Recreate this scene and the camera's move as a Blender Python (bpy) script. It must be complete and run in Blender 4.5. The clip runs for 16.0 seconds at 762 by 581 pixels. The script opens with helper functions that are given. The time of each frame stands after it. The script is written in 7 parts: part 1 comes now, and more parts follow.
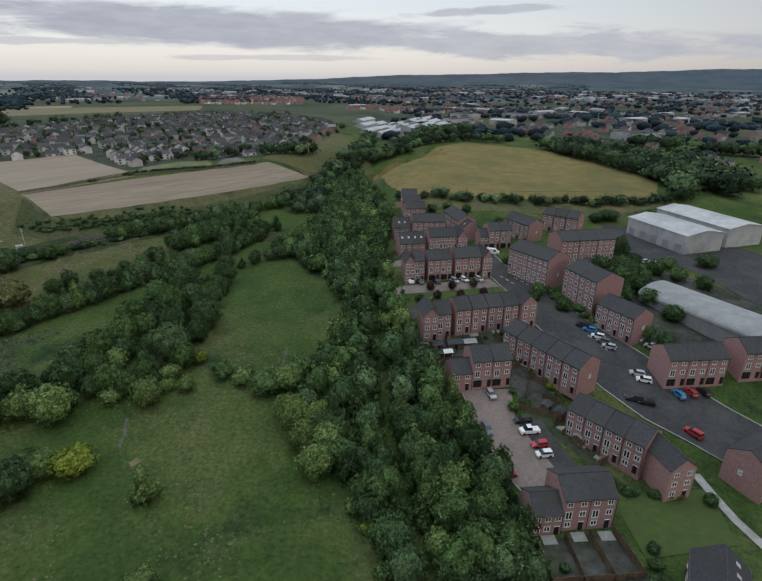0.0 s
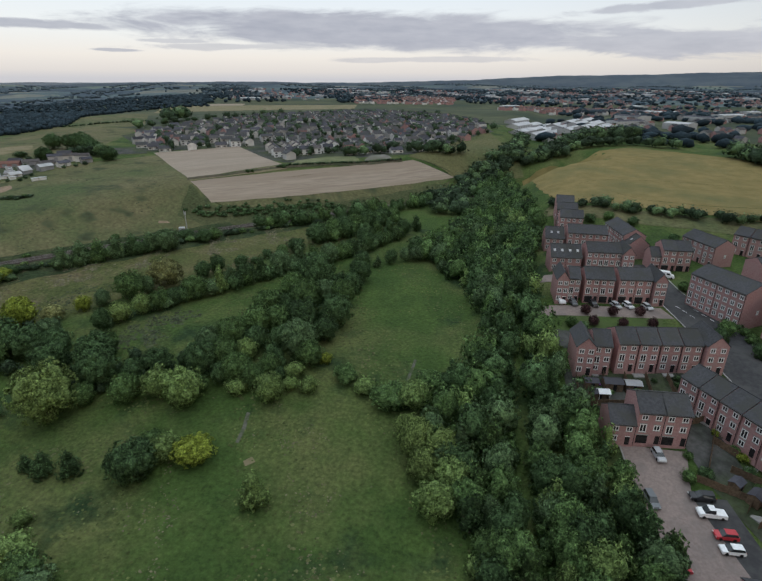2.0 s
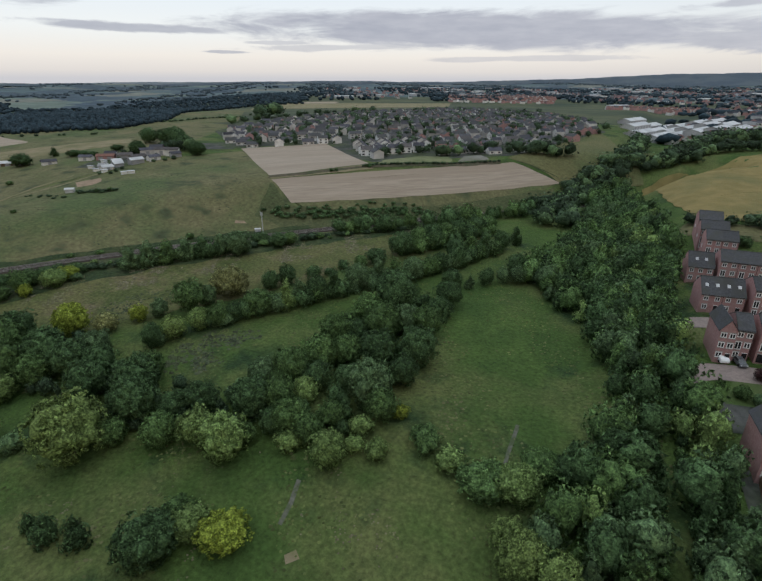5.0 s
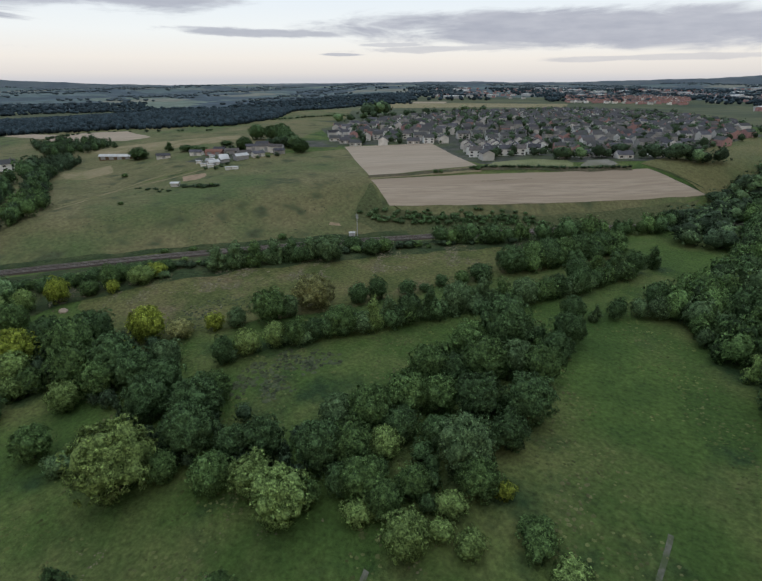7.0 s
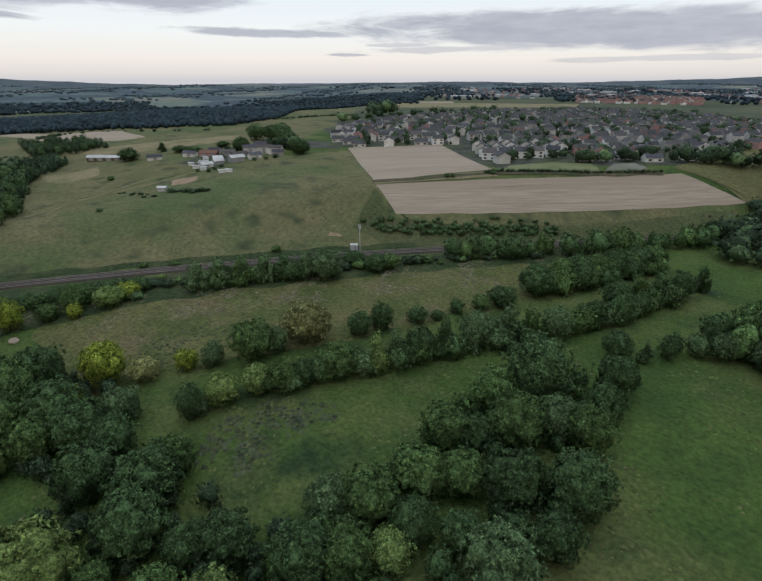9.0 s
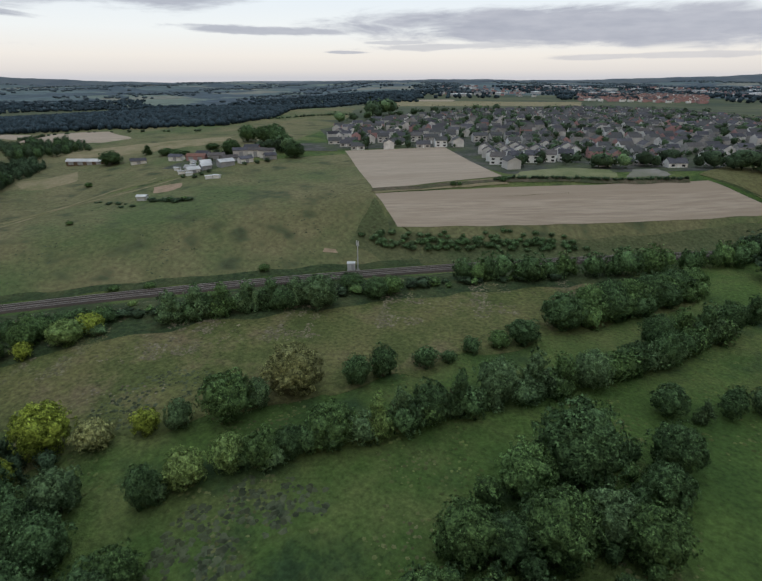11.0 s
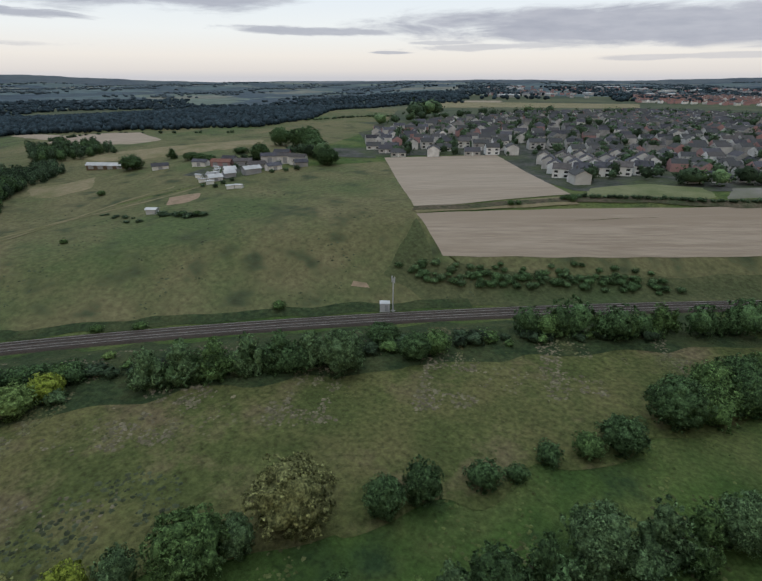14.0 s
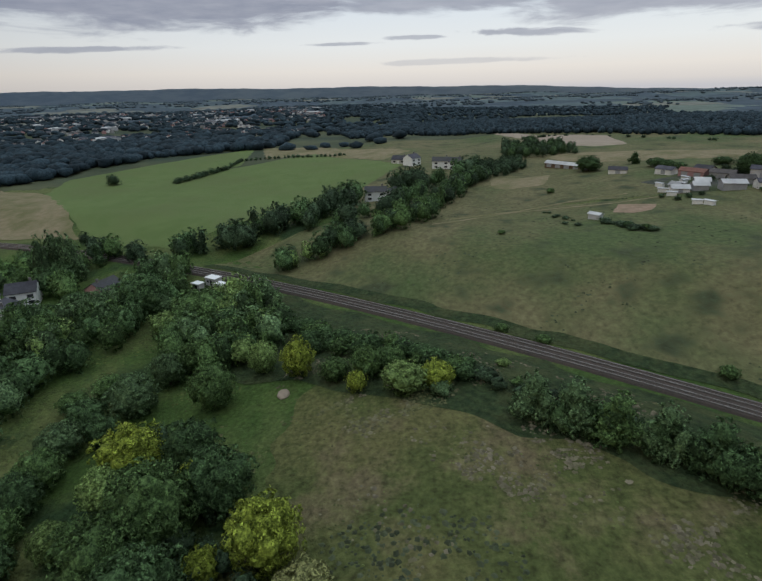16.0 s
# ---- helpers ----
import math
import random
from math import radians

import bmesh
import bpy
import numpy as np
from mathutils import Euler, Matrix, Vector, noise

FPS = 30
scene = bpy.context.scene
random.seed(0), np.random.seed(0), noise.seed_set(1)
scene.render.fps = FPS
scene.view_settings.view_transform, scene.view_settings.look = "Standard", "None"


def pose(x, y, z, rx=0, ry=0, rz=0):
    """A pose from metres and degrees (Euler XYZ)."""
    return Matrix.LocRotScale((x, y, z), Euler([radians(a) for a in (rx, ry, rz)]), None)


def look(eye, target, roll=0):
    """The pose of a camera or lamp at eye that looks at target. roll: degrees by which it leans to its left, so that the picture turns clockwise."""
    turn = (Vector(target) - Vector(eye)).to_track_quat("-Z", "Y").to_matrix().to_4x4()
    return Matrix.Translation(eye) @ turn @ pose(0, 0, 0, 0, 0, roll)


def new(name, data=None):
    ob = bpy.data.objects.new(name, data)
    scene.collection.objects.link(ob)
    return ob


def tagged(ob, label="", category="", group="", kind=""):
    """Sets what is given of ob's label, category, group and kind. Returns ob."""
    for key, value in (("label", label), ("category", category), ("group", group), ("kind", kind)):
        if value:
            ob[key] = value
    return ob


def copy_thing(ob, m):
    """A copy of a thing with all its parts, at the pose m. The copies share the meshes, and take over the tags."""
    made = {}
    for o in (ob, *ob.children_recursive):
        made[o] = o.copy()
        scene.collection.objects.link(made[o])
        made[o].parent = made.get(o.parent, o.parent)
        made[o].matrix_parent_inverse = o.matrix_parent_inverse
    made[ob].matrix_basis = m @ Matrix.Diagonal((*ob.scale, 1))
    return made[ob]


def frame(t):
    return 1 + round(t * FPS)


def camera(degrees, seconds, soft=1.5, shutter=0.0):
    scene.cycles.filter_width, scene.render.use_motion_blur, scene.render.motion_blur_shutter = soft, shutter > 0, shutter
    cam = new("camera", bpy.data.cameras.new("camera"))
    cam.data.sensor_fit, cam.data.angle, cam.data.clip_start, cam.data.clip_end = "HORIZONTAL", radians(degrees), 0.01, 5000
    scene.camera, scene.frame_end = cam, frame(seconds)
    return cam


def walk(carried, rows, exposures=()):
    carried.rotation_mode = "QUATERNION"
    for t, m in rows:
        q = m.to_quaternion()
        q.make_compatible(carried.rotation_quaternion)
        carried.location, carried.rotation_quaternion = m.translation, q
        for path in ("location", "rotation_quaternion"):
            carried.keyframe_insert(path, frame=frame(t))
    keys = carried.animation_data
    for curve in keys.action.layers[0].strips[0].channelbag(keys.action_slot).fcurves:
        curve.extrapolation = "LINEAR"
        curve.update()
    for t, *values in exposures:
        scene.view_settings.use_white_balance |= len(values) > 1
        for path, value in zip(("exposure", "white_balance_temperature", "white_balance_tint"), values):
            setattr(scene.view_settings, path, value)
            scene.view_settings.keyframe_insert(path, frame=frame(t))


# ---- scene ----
cam = camera(73.7, 16.0, soft=1.5)
PATH = [
    (0, (0.0, 0.0, 80.0), (-0.072, 1.845, 79.231), 0.4),
    (0.5, (-1.058, 3.223, 79.11), (-1.306, 5.052, 78.341), 0.4),
    (1, (-2.207, 6.591, 78.015), (-2.669, 8.38, 77.248), 0.3),
    (1.5, (-3.256, 9.962, 77.113), (-3.808, 11.725, 76.347), 0.3),
    (2, (-4.618, 14.167, 76.589), (-5.19, 15.924, 75.822), 0.3),
    (2.5, (-6.04, 18.387, 76.517), (-6.615, 20.142, 75.75), 0.3),
    (3, (-7.873, 22.907, 76.121), (-8.476, 24.653, 75.353), 0.3),
    (3.5, (-9.668, 27.441, 75.427), (-10.319, 29.169, 74.66), 0.2),
    (4, (-12.212, 32.848, 74.344), (-12.938, 34.547, 73.578), 0.2),
    (4.2, (-13.472, 34.901, 74.082), (-14.224, 36.586, 73.312), 0.2),
    (6.3, (-26.167, 55.941, 69.475), (-27.249, 57.441, 68.715), -0.1),
    (6.5, (-27.796, 58.083, 69.327), (-28.914, 59.554, 68.562), -0.2),
    (7, (-31.697, 62.871, 68.545), (-32.87, 64.299, 67.78), -0.1),
    (7.5, (-35.82, 68.0, 67.741), (-37.006, 69.419, 66.978), -0.1),
    (8, (-39.804, 72.709, 66.925), (-40.991, 74.127, 66.162), -0.1),
    (8.5, (-43.809, 77.552, 66.254), (-44.996, 78.969, 65.491), -0.1),
    (9, (-47.975, 82.574, 66.264), (-49.163, 83.99, 65.5), -0.0),
    (9.2, (-49.409, 84.23, 66.258), (-50.597, 85.646, 65.493), 0.0),
    (11.3, (-65.958, 102.865, 66.705), (-67.139, 104.282, 65.933), -0.0),
    (11.5, (-67.583, 104.655, 66.697), (-68.765, 106.074, 65.929), 0.1),
    (12, (-71.496, 109.444, 66.755), (-72.679, 110.861, 65.985), 0.1),
    (12.5, (-75.552, 114.399, 66.908), (-76.737, 115.812, 66.136), 0.1),
    (13, (-80.372, 119.551, 66.713), (-81.586, 120.94, 65.94), 0.1),
    (13.5, (-84.738, 124.236, 66.329), (-85.993, 125.587, 65.555), 0.1),
    (14, (-88.695, 128.434, 65.797), (-89.985, 129.754, 65.026), 0.1),
    (14.2, (-90.375, 129.592, 65.55), (-91.677, 130.901, 64.78), 0.5),
    (14.5, (-93.781, 132.347, 64.943), (-95.191, 133.539, 64.173), -0.2),
    (15, (-98.804, 136.163, 63.642), (-100.467, 136.97, 62.878), -1.2),
    (15.5, (-104.688, 137.194, 61.829), (-106.487, 137.646, 61.082), -1.2),
    (16, (-111.297, 136.413, 59.966), (-113.159, 136.342, 59.237), -1.3),
]
EXPOSURES = [(0.0, -0.04), (1.0, 0.02), (4.0, 0.02), (9.0, 0.05), (12.0, 0.02), (14.0, 0.0), (15.0, -0.12), (16.0, -0.12)]
walk(cam, [(t, look(eye, target, roll)) for t, eye, target, roll in PATH], EXPOSURES)

# ---- sky and sun ----
world = bpy.data.worlds.new("dusk_sky")
scene.world = world
world.use_nodes = True
wn, wl = world.node_tree.nodes, world.node_tree.links
wn.clear()
w_out, w_bg = wn.new("ShaderNodeOutputWorld"), wn.new("ShaderNodeBackground")
SUN_EL, SUN_AZ = radians(7.0), radians(140.0)
sky = wn.new("ShaderNodeTexSky")
sky.sky_type, sky.sun_disc, sky.sun_elevation, sky.sun_rotation = "NISHITA", False, SUN_EL, SUN_AZ
sky.air_density, sky.dust_density, sky.ozone_density = 1.0, 2.0, 1.0


def wnode(kind, **settings):
    n = wn.new(kind)
    for key, value in settings.items():
        n.inputs[key].default_value = value
    return n


def wmath(op, a, b=None):
    n = wn.new("ShaderNodeMath")
    n.operation = op
    for i, v in enumerate((a, b)):
        if v is None:
            continue
        if isinstance(v, (int, float)):
            n.inputs[i].default_value = v
        else:
            wl.new(v, n.inputs[i])
    return n.outputs[0]


def wmix(fac, a, b):
    n = wn.new("ShaderNodeMix")
    n.data_type = "RGBA"
    for i, v in ((0, fac), (6, a), (7, b)):
        if isinstance(v, (int, float, tuple)):
            n.inputs[i].default_value = v
        else:
            wl.new(v, n.inputs[i])
    return n.outputs[2]


w_geo = wn.new("ShaderNodeTexCoord")
w_sep = wn.new("ShaderNodeSeparateXYZ")
wl.new(w_geo.outputs["Generated"], w_sep.inputs[0])
up = wmath("MAXIMUM", w_sep.outputs[2], 0.0)
# clear air between the clouds: pink-cream low down, pale blue above
ramp = wn.new("ShaderNodeValToRGB")
wl.new(up, ramp.inputs[0])
stops = ((0.0, (0.66, 0.66, 0.70, 1)), (0.012, (0.82, 0.78, 0.755, 1)), (0.035, (0.93, 0.885, 0.84, 1)), (0.075, (0.92, 0.95, 0.97, 1)), (0.16, (0.78, 0.87, 0.98, 1)), (0.40, (0.52, 0.60, 0.70, 1)), (0.72, (1.03, 1.17, 1.29, 1)), (1.0, (1.75, 1.96, 2.12, 1)))
while len(ramp.color_ramp.elements) < len(stops):
    ramp.color_ramp.elements.new(0.5)
for el, (at, col) in zip(ramp.color_ramp.elements, stops):
    el.position, el.color = at, col
sky_dim = wn.new("ShaderNodeVectorMath")
sky_dim.operation = "SCALE"
sky_dim.inputs["Scale"].default_value = 0.1
wl.new(sky.outputs[0], sky_dim.inputs[0])
# the last daylight stands in the north-west; the sky behind is duller
glow = wmath("ADD", wmath("MULTIPLY", w_sep.outputs[0], -0.8), wmath("MULTIPLY", w_sep.outputs[1], 0.6))
dusk = wn.new("ShaderNodeMapRange")
dusk.interpolation_type = "SMOOTHSTEP"
dusk.inputs["From Min"].default_value, dusk.inputs["From Max"].default_value = -0.75, 0.85
dusk.inputs["To Min"].default_value, dusk.inputs["To Max"].default_value = 0.38, 1.05
wl.new(glow, dusk.inputs["Value"])
lofty = wn.new("ShaderNodeMapRange")
lofty.interpolation_type = "SMOOTHSTEP"
lofty.inputs["From Min"].default_value, lofty.inputs["From Max"].default_value = 0.35, 0.9
wl.new(up, lofty.inputs["Value"])
fade = wmath("MAXIMUM", dusk.outputs[0], lofty.outputs[0])
faded = wn.new("ShaderNodeVectorMath")
faded.operation = "SCALE"
wl.new(ramp.outputs[0], faded.inputs[0])
wl.new(fade, faded.inputs["Scale"])
clear = wmix(0.85, sky_dim.outputs[0], faded.outputs[0])
# cloud layer: a flat deck seen in perspective
low = wmath("ADD", up, 0.035)
deck = wn.new("ShaderNodeCombineXYZ")
wl.new(wmath("DIVIDE", w_sep.outputs[0], low), deck.inputs[0])
wl.new(wmath("DIVIDE", w_sep.outputs[1], low), deck.inputs[1])
big = wnode("ShaderNodeTexNoise", Scale=0.16, Detail=7.0, Roughness=0.55, Distortion=0.3)
CLOUD_SHIFT = (17.0, -6.0, 0.0)
drift = wn.new("ShaderNodeVectorMath")
drift.operation = "ADD"
drift.inputs[1].default_value = CLOUD_SHIFT
wl.new(deck.outputs[0], drift.inputs[0])
wl.new(drift.outputs[0], big.inputs["Vector"])
edge = wn.new("ShaderNodeMapRange")
edge.interpolation_type = "SMOOTHSTEP"
edge.inputs["From Min"].default_value, edge.inputs["From Max"].default_value = 0.47, 0.545
wl.new(big.outputs[0], edge.inputs["Value"])
overhead = wn.new("ShaderNodeMapRange")
overhead.interpolation_type = "SMOOTHSTEP"
overhead.inputs["From Min"].default_value, overhead.inputs["From Max"].default_value = 0.16, 0.26
wl.new(up, overhead.inputs["Value"])
# the cloud banks and streaks low over the horizon: bearing, height, half width, half height in degrees, slope, density
bearing = wmath("MULTIPLY", wmath("ARCTAN2", w_sep.outputs[0], w_sep.outputs[1]), 57.296)
height = wmath("MULTIPLY", wmath("ARCSINE", w_sep.outputs[2]), 57.296)
sky_at = wn.new("ShaderNodeCombineXYZ")
wl.new(bearing, sky_at.inputs[0])
wl.new(wmath("MULTIPLY", height, 5.5), sky_at.inputs[1])
ragged_edge = wnode("ShaderNodeTexNoise", Scale=0.13, Detail=8.0, Roughness=0.6, Distortion=0.4)
wl.new(sky_at.outputs[0], ragged_edge.inputs["Vector"])
fray = wmath("MULTIPLY", wmath("SUBTRACT", ragged_edge.outputs[0], 0.5), 2.6)
LOW_CLOUDS = (
    (-18, 4.45, 28, 1.85, -0.02, 1.0), (14, 3.2, 22, 1.3, -0.03, 0.9), (-33, 2.9, 9, 0.35, 0.03, 0.55), (-14, 1.9, 12, 0.3, 0.0, 0.5),
    (-64, 7.7, 15, 2.0, 0.03, 0.9), (-112, 9.2, 27, 3.7, 0.03, 1.0), (-86, 8.6, 16, 1.6, 0.0, 0.9), (9, 6.2, 8, 0.4, 0.03, 0.8),
    (-51, 4.3, 9, 0.42, -0.015, 0.85), (-43.5, 2.4, 2.6, 0.16, 0.0, 0.8), (-38, 3.3, 3.0, 0.2, 0.0, 0.6), (-120, 4.1, 7, 0.28, 0.03, 0.75),
    (-96, 4.55, 4, 0.22, 0.0, 0.7), (-78.5, 5.15, 6.5, 0.4, -0.03, 0.85), (-87.5, 5.0, 3, 0.25, 0.0, 0.7), (-83, 2.7, 9, 0.3, 0.0, 0.35),
)
low_cover = None
for az0, el0, half_w, half_h, slope, dense in LOW_CLOUDS:
    off = wmath("SUBTRACT", bearing, az0)
    dx = wmath("DIVIDE", off, half_w)
    dy = wmath("DIVIDE", wmath("SUBTRACT", wmath("SUBTRACT", height, el0), wmath("MULTIPLY", off, slope)), half_h)
    d = wmath("SQRT", wmath("ADD", wmath("MULTIPLY", dx, dx), wmath("MULTIPLY", dy, dy)))
    soft_edge = wn.new("ShaderNodeMapRange")
    soft_edge.interpolation_type = "SMOOTHSTEP"
    soft_edge.inputs["From Min"].default_value, soft_edge.inputs["From Max"].default_value = 1.12, 0.62
    soft_edge.inputs["To Max"].default_value = dense
    wl.new(wmath("ADD", d, wmath("MULTIPLY", fray, 0.55 if half_h > 1.5 else 1.0)), soft_edge.inputs["Value"])
    low_cover = soft_edge.outputs[0] if low_cover is None else wmath("MAXIMUM", low_cover, soft_edge.outputs[0])
thin = wn.new("ShaderNodeMapRange")
thin.inputs["From Min"].default_value, thin.inputs["From Max"].default_value = 0.45, 0.14
wl.new(up, thin.inputs["Value"])
cover = wmath("MAXIMUM", wmath("MULTIPLY", wmath("MULTIPLY", edge.outputs[0], overhead.outputs[0]), wmath("MULTIPLY", thin.outputs[0], 0.92)), wmath("MULTIPLY", low_cover, 0.92))
grain = wnode("ShaderNodeTexNoise", Scale=0.22, Detail=6.0, Roughness=0.6)
wl.new(sky_at.outputs[0], grain.inputs["Vector"])
cloud_tone = wmath("ADD", grain.outputs[0], wmath("MULTIPLY", wmath("ADD", bearing, 62.0), 0.0045))
cloud_col = wmix(cloud_tone, (0.23, 0.26, 0.35, 1), (0.52, 0.535, 0.60, 1))
wl.new(wmix(cover, clear, cloud_col), w_bg.inputs[0])
w_bg.inputs[1].default_value = 1.0
wl.new(w_bg.outputs[0], w_out.inputs[0])

sun_data = bpy.data.lights.new("sun", "SUN")
sun_data.energy, sun_data.angle, sun_data.color = 0.3, radians(18), (1.0, 0.9, 0.78)
sun = new("sun", sun_data)
sun.matrix_world = look((60 * math.sin(SUN_AZ), 60 * math.cos(SUN_AZ), 60 * math.tan(SUN_EL + radians(14))), (0, 0, 0))


# ---- materials ----
def mat(name, c1, c2, scale=1.0, c3=None, scale3=0.05, rough=0.9, bump=0.0, bump_scale=4.0, island=0.0, each=0.0, spec=0.12, metal=0.0, lo=0.38, hi=0.62, stretch=None, turn=0.0, fine=0.0, fine_scale=1.4, c4=None, scale4=0.1):
    """Two colours mixed by a fine noise, a third laid on in wide patches, with grain and relief."""
    m = bpy.data.materials.new(name)
    m.use_nodes = True
    nt = m.node_tree
    nd, lk = nt.nodes, nt.links
    bsdf = nd["Principled BSDF"]
    geo = nd.new("ShaderNodeNewGeometry")
    vec = geo.outputs["Position"]
    if stretch:
        mp = nd.new("ShaderNodeMapping")
        mp.vector_type = "TEXTURE"
        mp.inputs["Rotation"].default_value = (0, 0, radians(turn))
        mp.inputs["Scale"].default_value = tuple(1 / k for k in stretch)
        lk.new(vec, mp.inputs[0])
        vec = mp.outputs[0]

    def noise_fac(s, detail, a, b, v=vec):
        n = nd.new("ShaderNodeTexNoise")
        n.inputs["Scale"].default_value, n.inputs["Detail"].default_value, n.inputs["Roughness"].default_value = s, detail, 0.62
        lk.new(v, n.inputs["Vector"])
        r = nd.new("ShaderNodeMapRange")
        r.inputs["From Min"].default_value, r.inputs["From Max"].default_value = a, b
        lk.new(n.outputs[0], r.inputs["Value"])
        return r.outputs[0]

    def mix(fac, a, b, blend="MIX"):
        n = nd.new("ShaderNodeMix")
        n.data_type, n.blend_type = "RGBA", blend
        for i, v in ((0, fac), (6, a), (7, b)):
            if isinstance(v, (int, float)):
                n.inputs[i].default_value = v
            elif isinstance(v, tuple):
                n.inputs[i].default_value = (*v, 1) if len(v) == 3 else v
            else:
                lk.new(v, n.inputs[i])
        return n.outputs[2]

    col = mix(noise_fac(scale, 6, lo, hi), c1, c2)
    if c3:
        col = mix(noise_fac(scale3, 5, 0.46, 0.64), col, c3)
    if c4:
        col = mix(noise_fac(scale4, 8, 0.54, 0.66), col, c4)
    if fine:
        r = nd.new("ShaderNodeMapRange")
        r.inputs["To Min"].default_value, r.inputs["To Max"].default_value = 1 - fine, 1 + fine
        lk.new(noise_fac(fine_scale, 9, 0.3, 0.7), r.inputs["Value"])
        col = mix(1.0, col, r.outputs[0], "MULTIPLY")
    for amount, source in ((island, geo.outputs["Random Per Island"]), (each, None)):
        if amount:
            if source is None:
                source = nd.new("ShaderNodeObjectInfo").outputs["Random"]
            r = nd.new("ShaderNodeMapRange")
            r.inputs["To Min"].default_value, r.inputs["To Max"].default_value = 1 - amount, 1 + amount
            lk.new(source, r.inputs["Value"])
            col = mix(1.0, col, r.outputs[0], "MULTIPLY")
    lk.new(col, bsdf.inputs["Base Color"])
    bsdf.inputs["Roughness"].default_value, bsdf.inputs["Metallic"].default_value = rough, metal
    bsdf.inputs["Specular IOR Level"].default_value = spec
    if bump:
        b = nd.new("ShaderNodeBump")
        b.inputs["Strength"].default_value, b.inputs["Distance"].default_value = 1.0, bump
        lk.new(noise_fac(bump_scale, 5, 0.2, 0.8), b.inputs["Height"])
        lk.new(b.outputs[0], bsdf.inputs["Normal"])
    return m


MEADOW = mat("meadow_grass", (0.037, 0.070, 0.018), (0.066, 0.106, 0.027), 0.07, (0.106, 0.121, 0.044), 0.026, bump=0.35, bump_scale=1.3, lo=0.32, hi=0.68, fine=0.42, fine_scale=1.1, c4=(0.026, 0.049, 0.019), scale4=0.05)
PASTURE = mat("grazed_pasture", (0.101, 0.101, 0.047), (0.147, 0.129, 0.068), 0.04, (0.072, 0.097, 0.038), 0.016, bump=0.25, bump_scale=0.6, lo=0.33, hi=0.67, fine=0.34, fine_scale=0.6, c4=(0.050, 0.061, 0.031), scale4=0.075)
BANKGRASS = mat("coarse_bank_grass", (0.062, 0.072, 0.032), (0.098, 0.098, 0.048), 0.06, (0.050, 0.068, 0.028), 0.03, bump=0.35, bump_scale=0.8, fine=0.4, fine_scale=0.7)
ROUGHFIELD = mat("olive_buff_grass", (0.112, 0.112, 0.050), (0.158, 0.142, 0.068), 0.06, (0.090, 0.104, 0.044), 0.03, bump=0.25, fine=0.3, fine_scale=0.6)
PALEGRASS = mat("mown_pale_grass", (0.150, 0.165, 0.082), (0.190, 0.195, 0.105), 0.15, (0.120, 0.140, 0.065), 0.05, bump=0.2)
LEY = mat("green_ley", (0.098, 0.140, 0.046), (0.118, 0.160, 0.056), 0.08, (0.106, 0.136, 0.050), 0.02, bump=0.1)
STUBBLE = mat("stubble", (0.262, 0.210, 0.164), (0.346, 0.283, 0.226), 0.5, (0.262, 0.208, 0.160), 0.05, bump=0.12, bump_scale=2.0, stretch=(0.10, 1.7, 1), turn=44)
BARLEY = mat("ripe_barley", (0.185, 0.148, 0.058), (0.245, 0.190, 0.078), 0.12, (0.140, 0.134, 0.056), 0.022, bump=0.2)
DRY = mat("dry_grass", (0.245, 0.198, 0.126), (0.185, 0.162, 0.090), 0.3, (0.140, 0.134, 0.064), 0.06, bump=0.2)
HAYMEADOW = mat("hay_meadow", (0.056, 0.071, 0.023), (0.094, 0.106, 0.037), 0.10, (0.110, 0.106, 0.043), 0.045, bump=0.35, bump_scale=1.1, lo=0.33, hi=0.67, fine=0.5, fine_scale=0.9, c4=(0.132, 0.108, 0.060), scale4=0.05)
FARGRASS = mat("far_country", (0.050, 0.062, 0.034), (0.088, 0.094, 0.050), 0.010, (0.032, 0.050, 0.034), 0.006, fine=0.2, fine_scale=0.05)


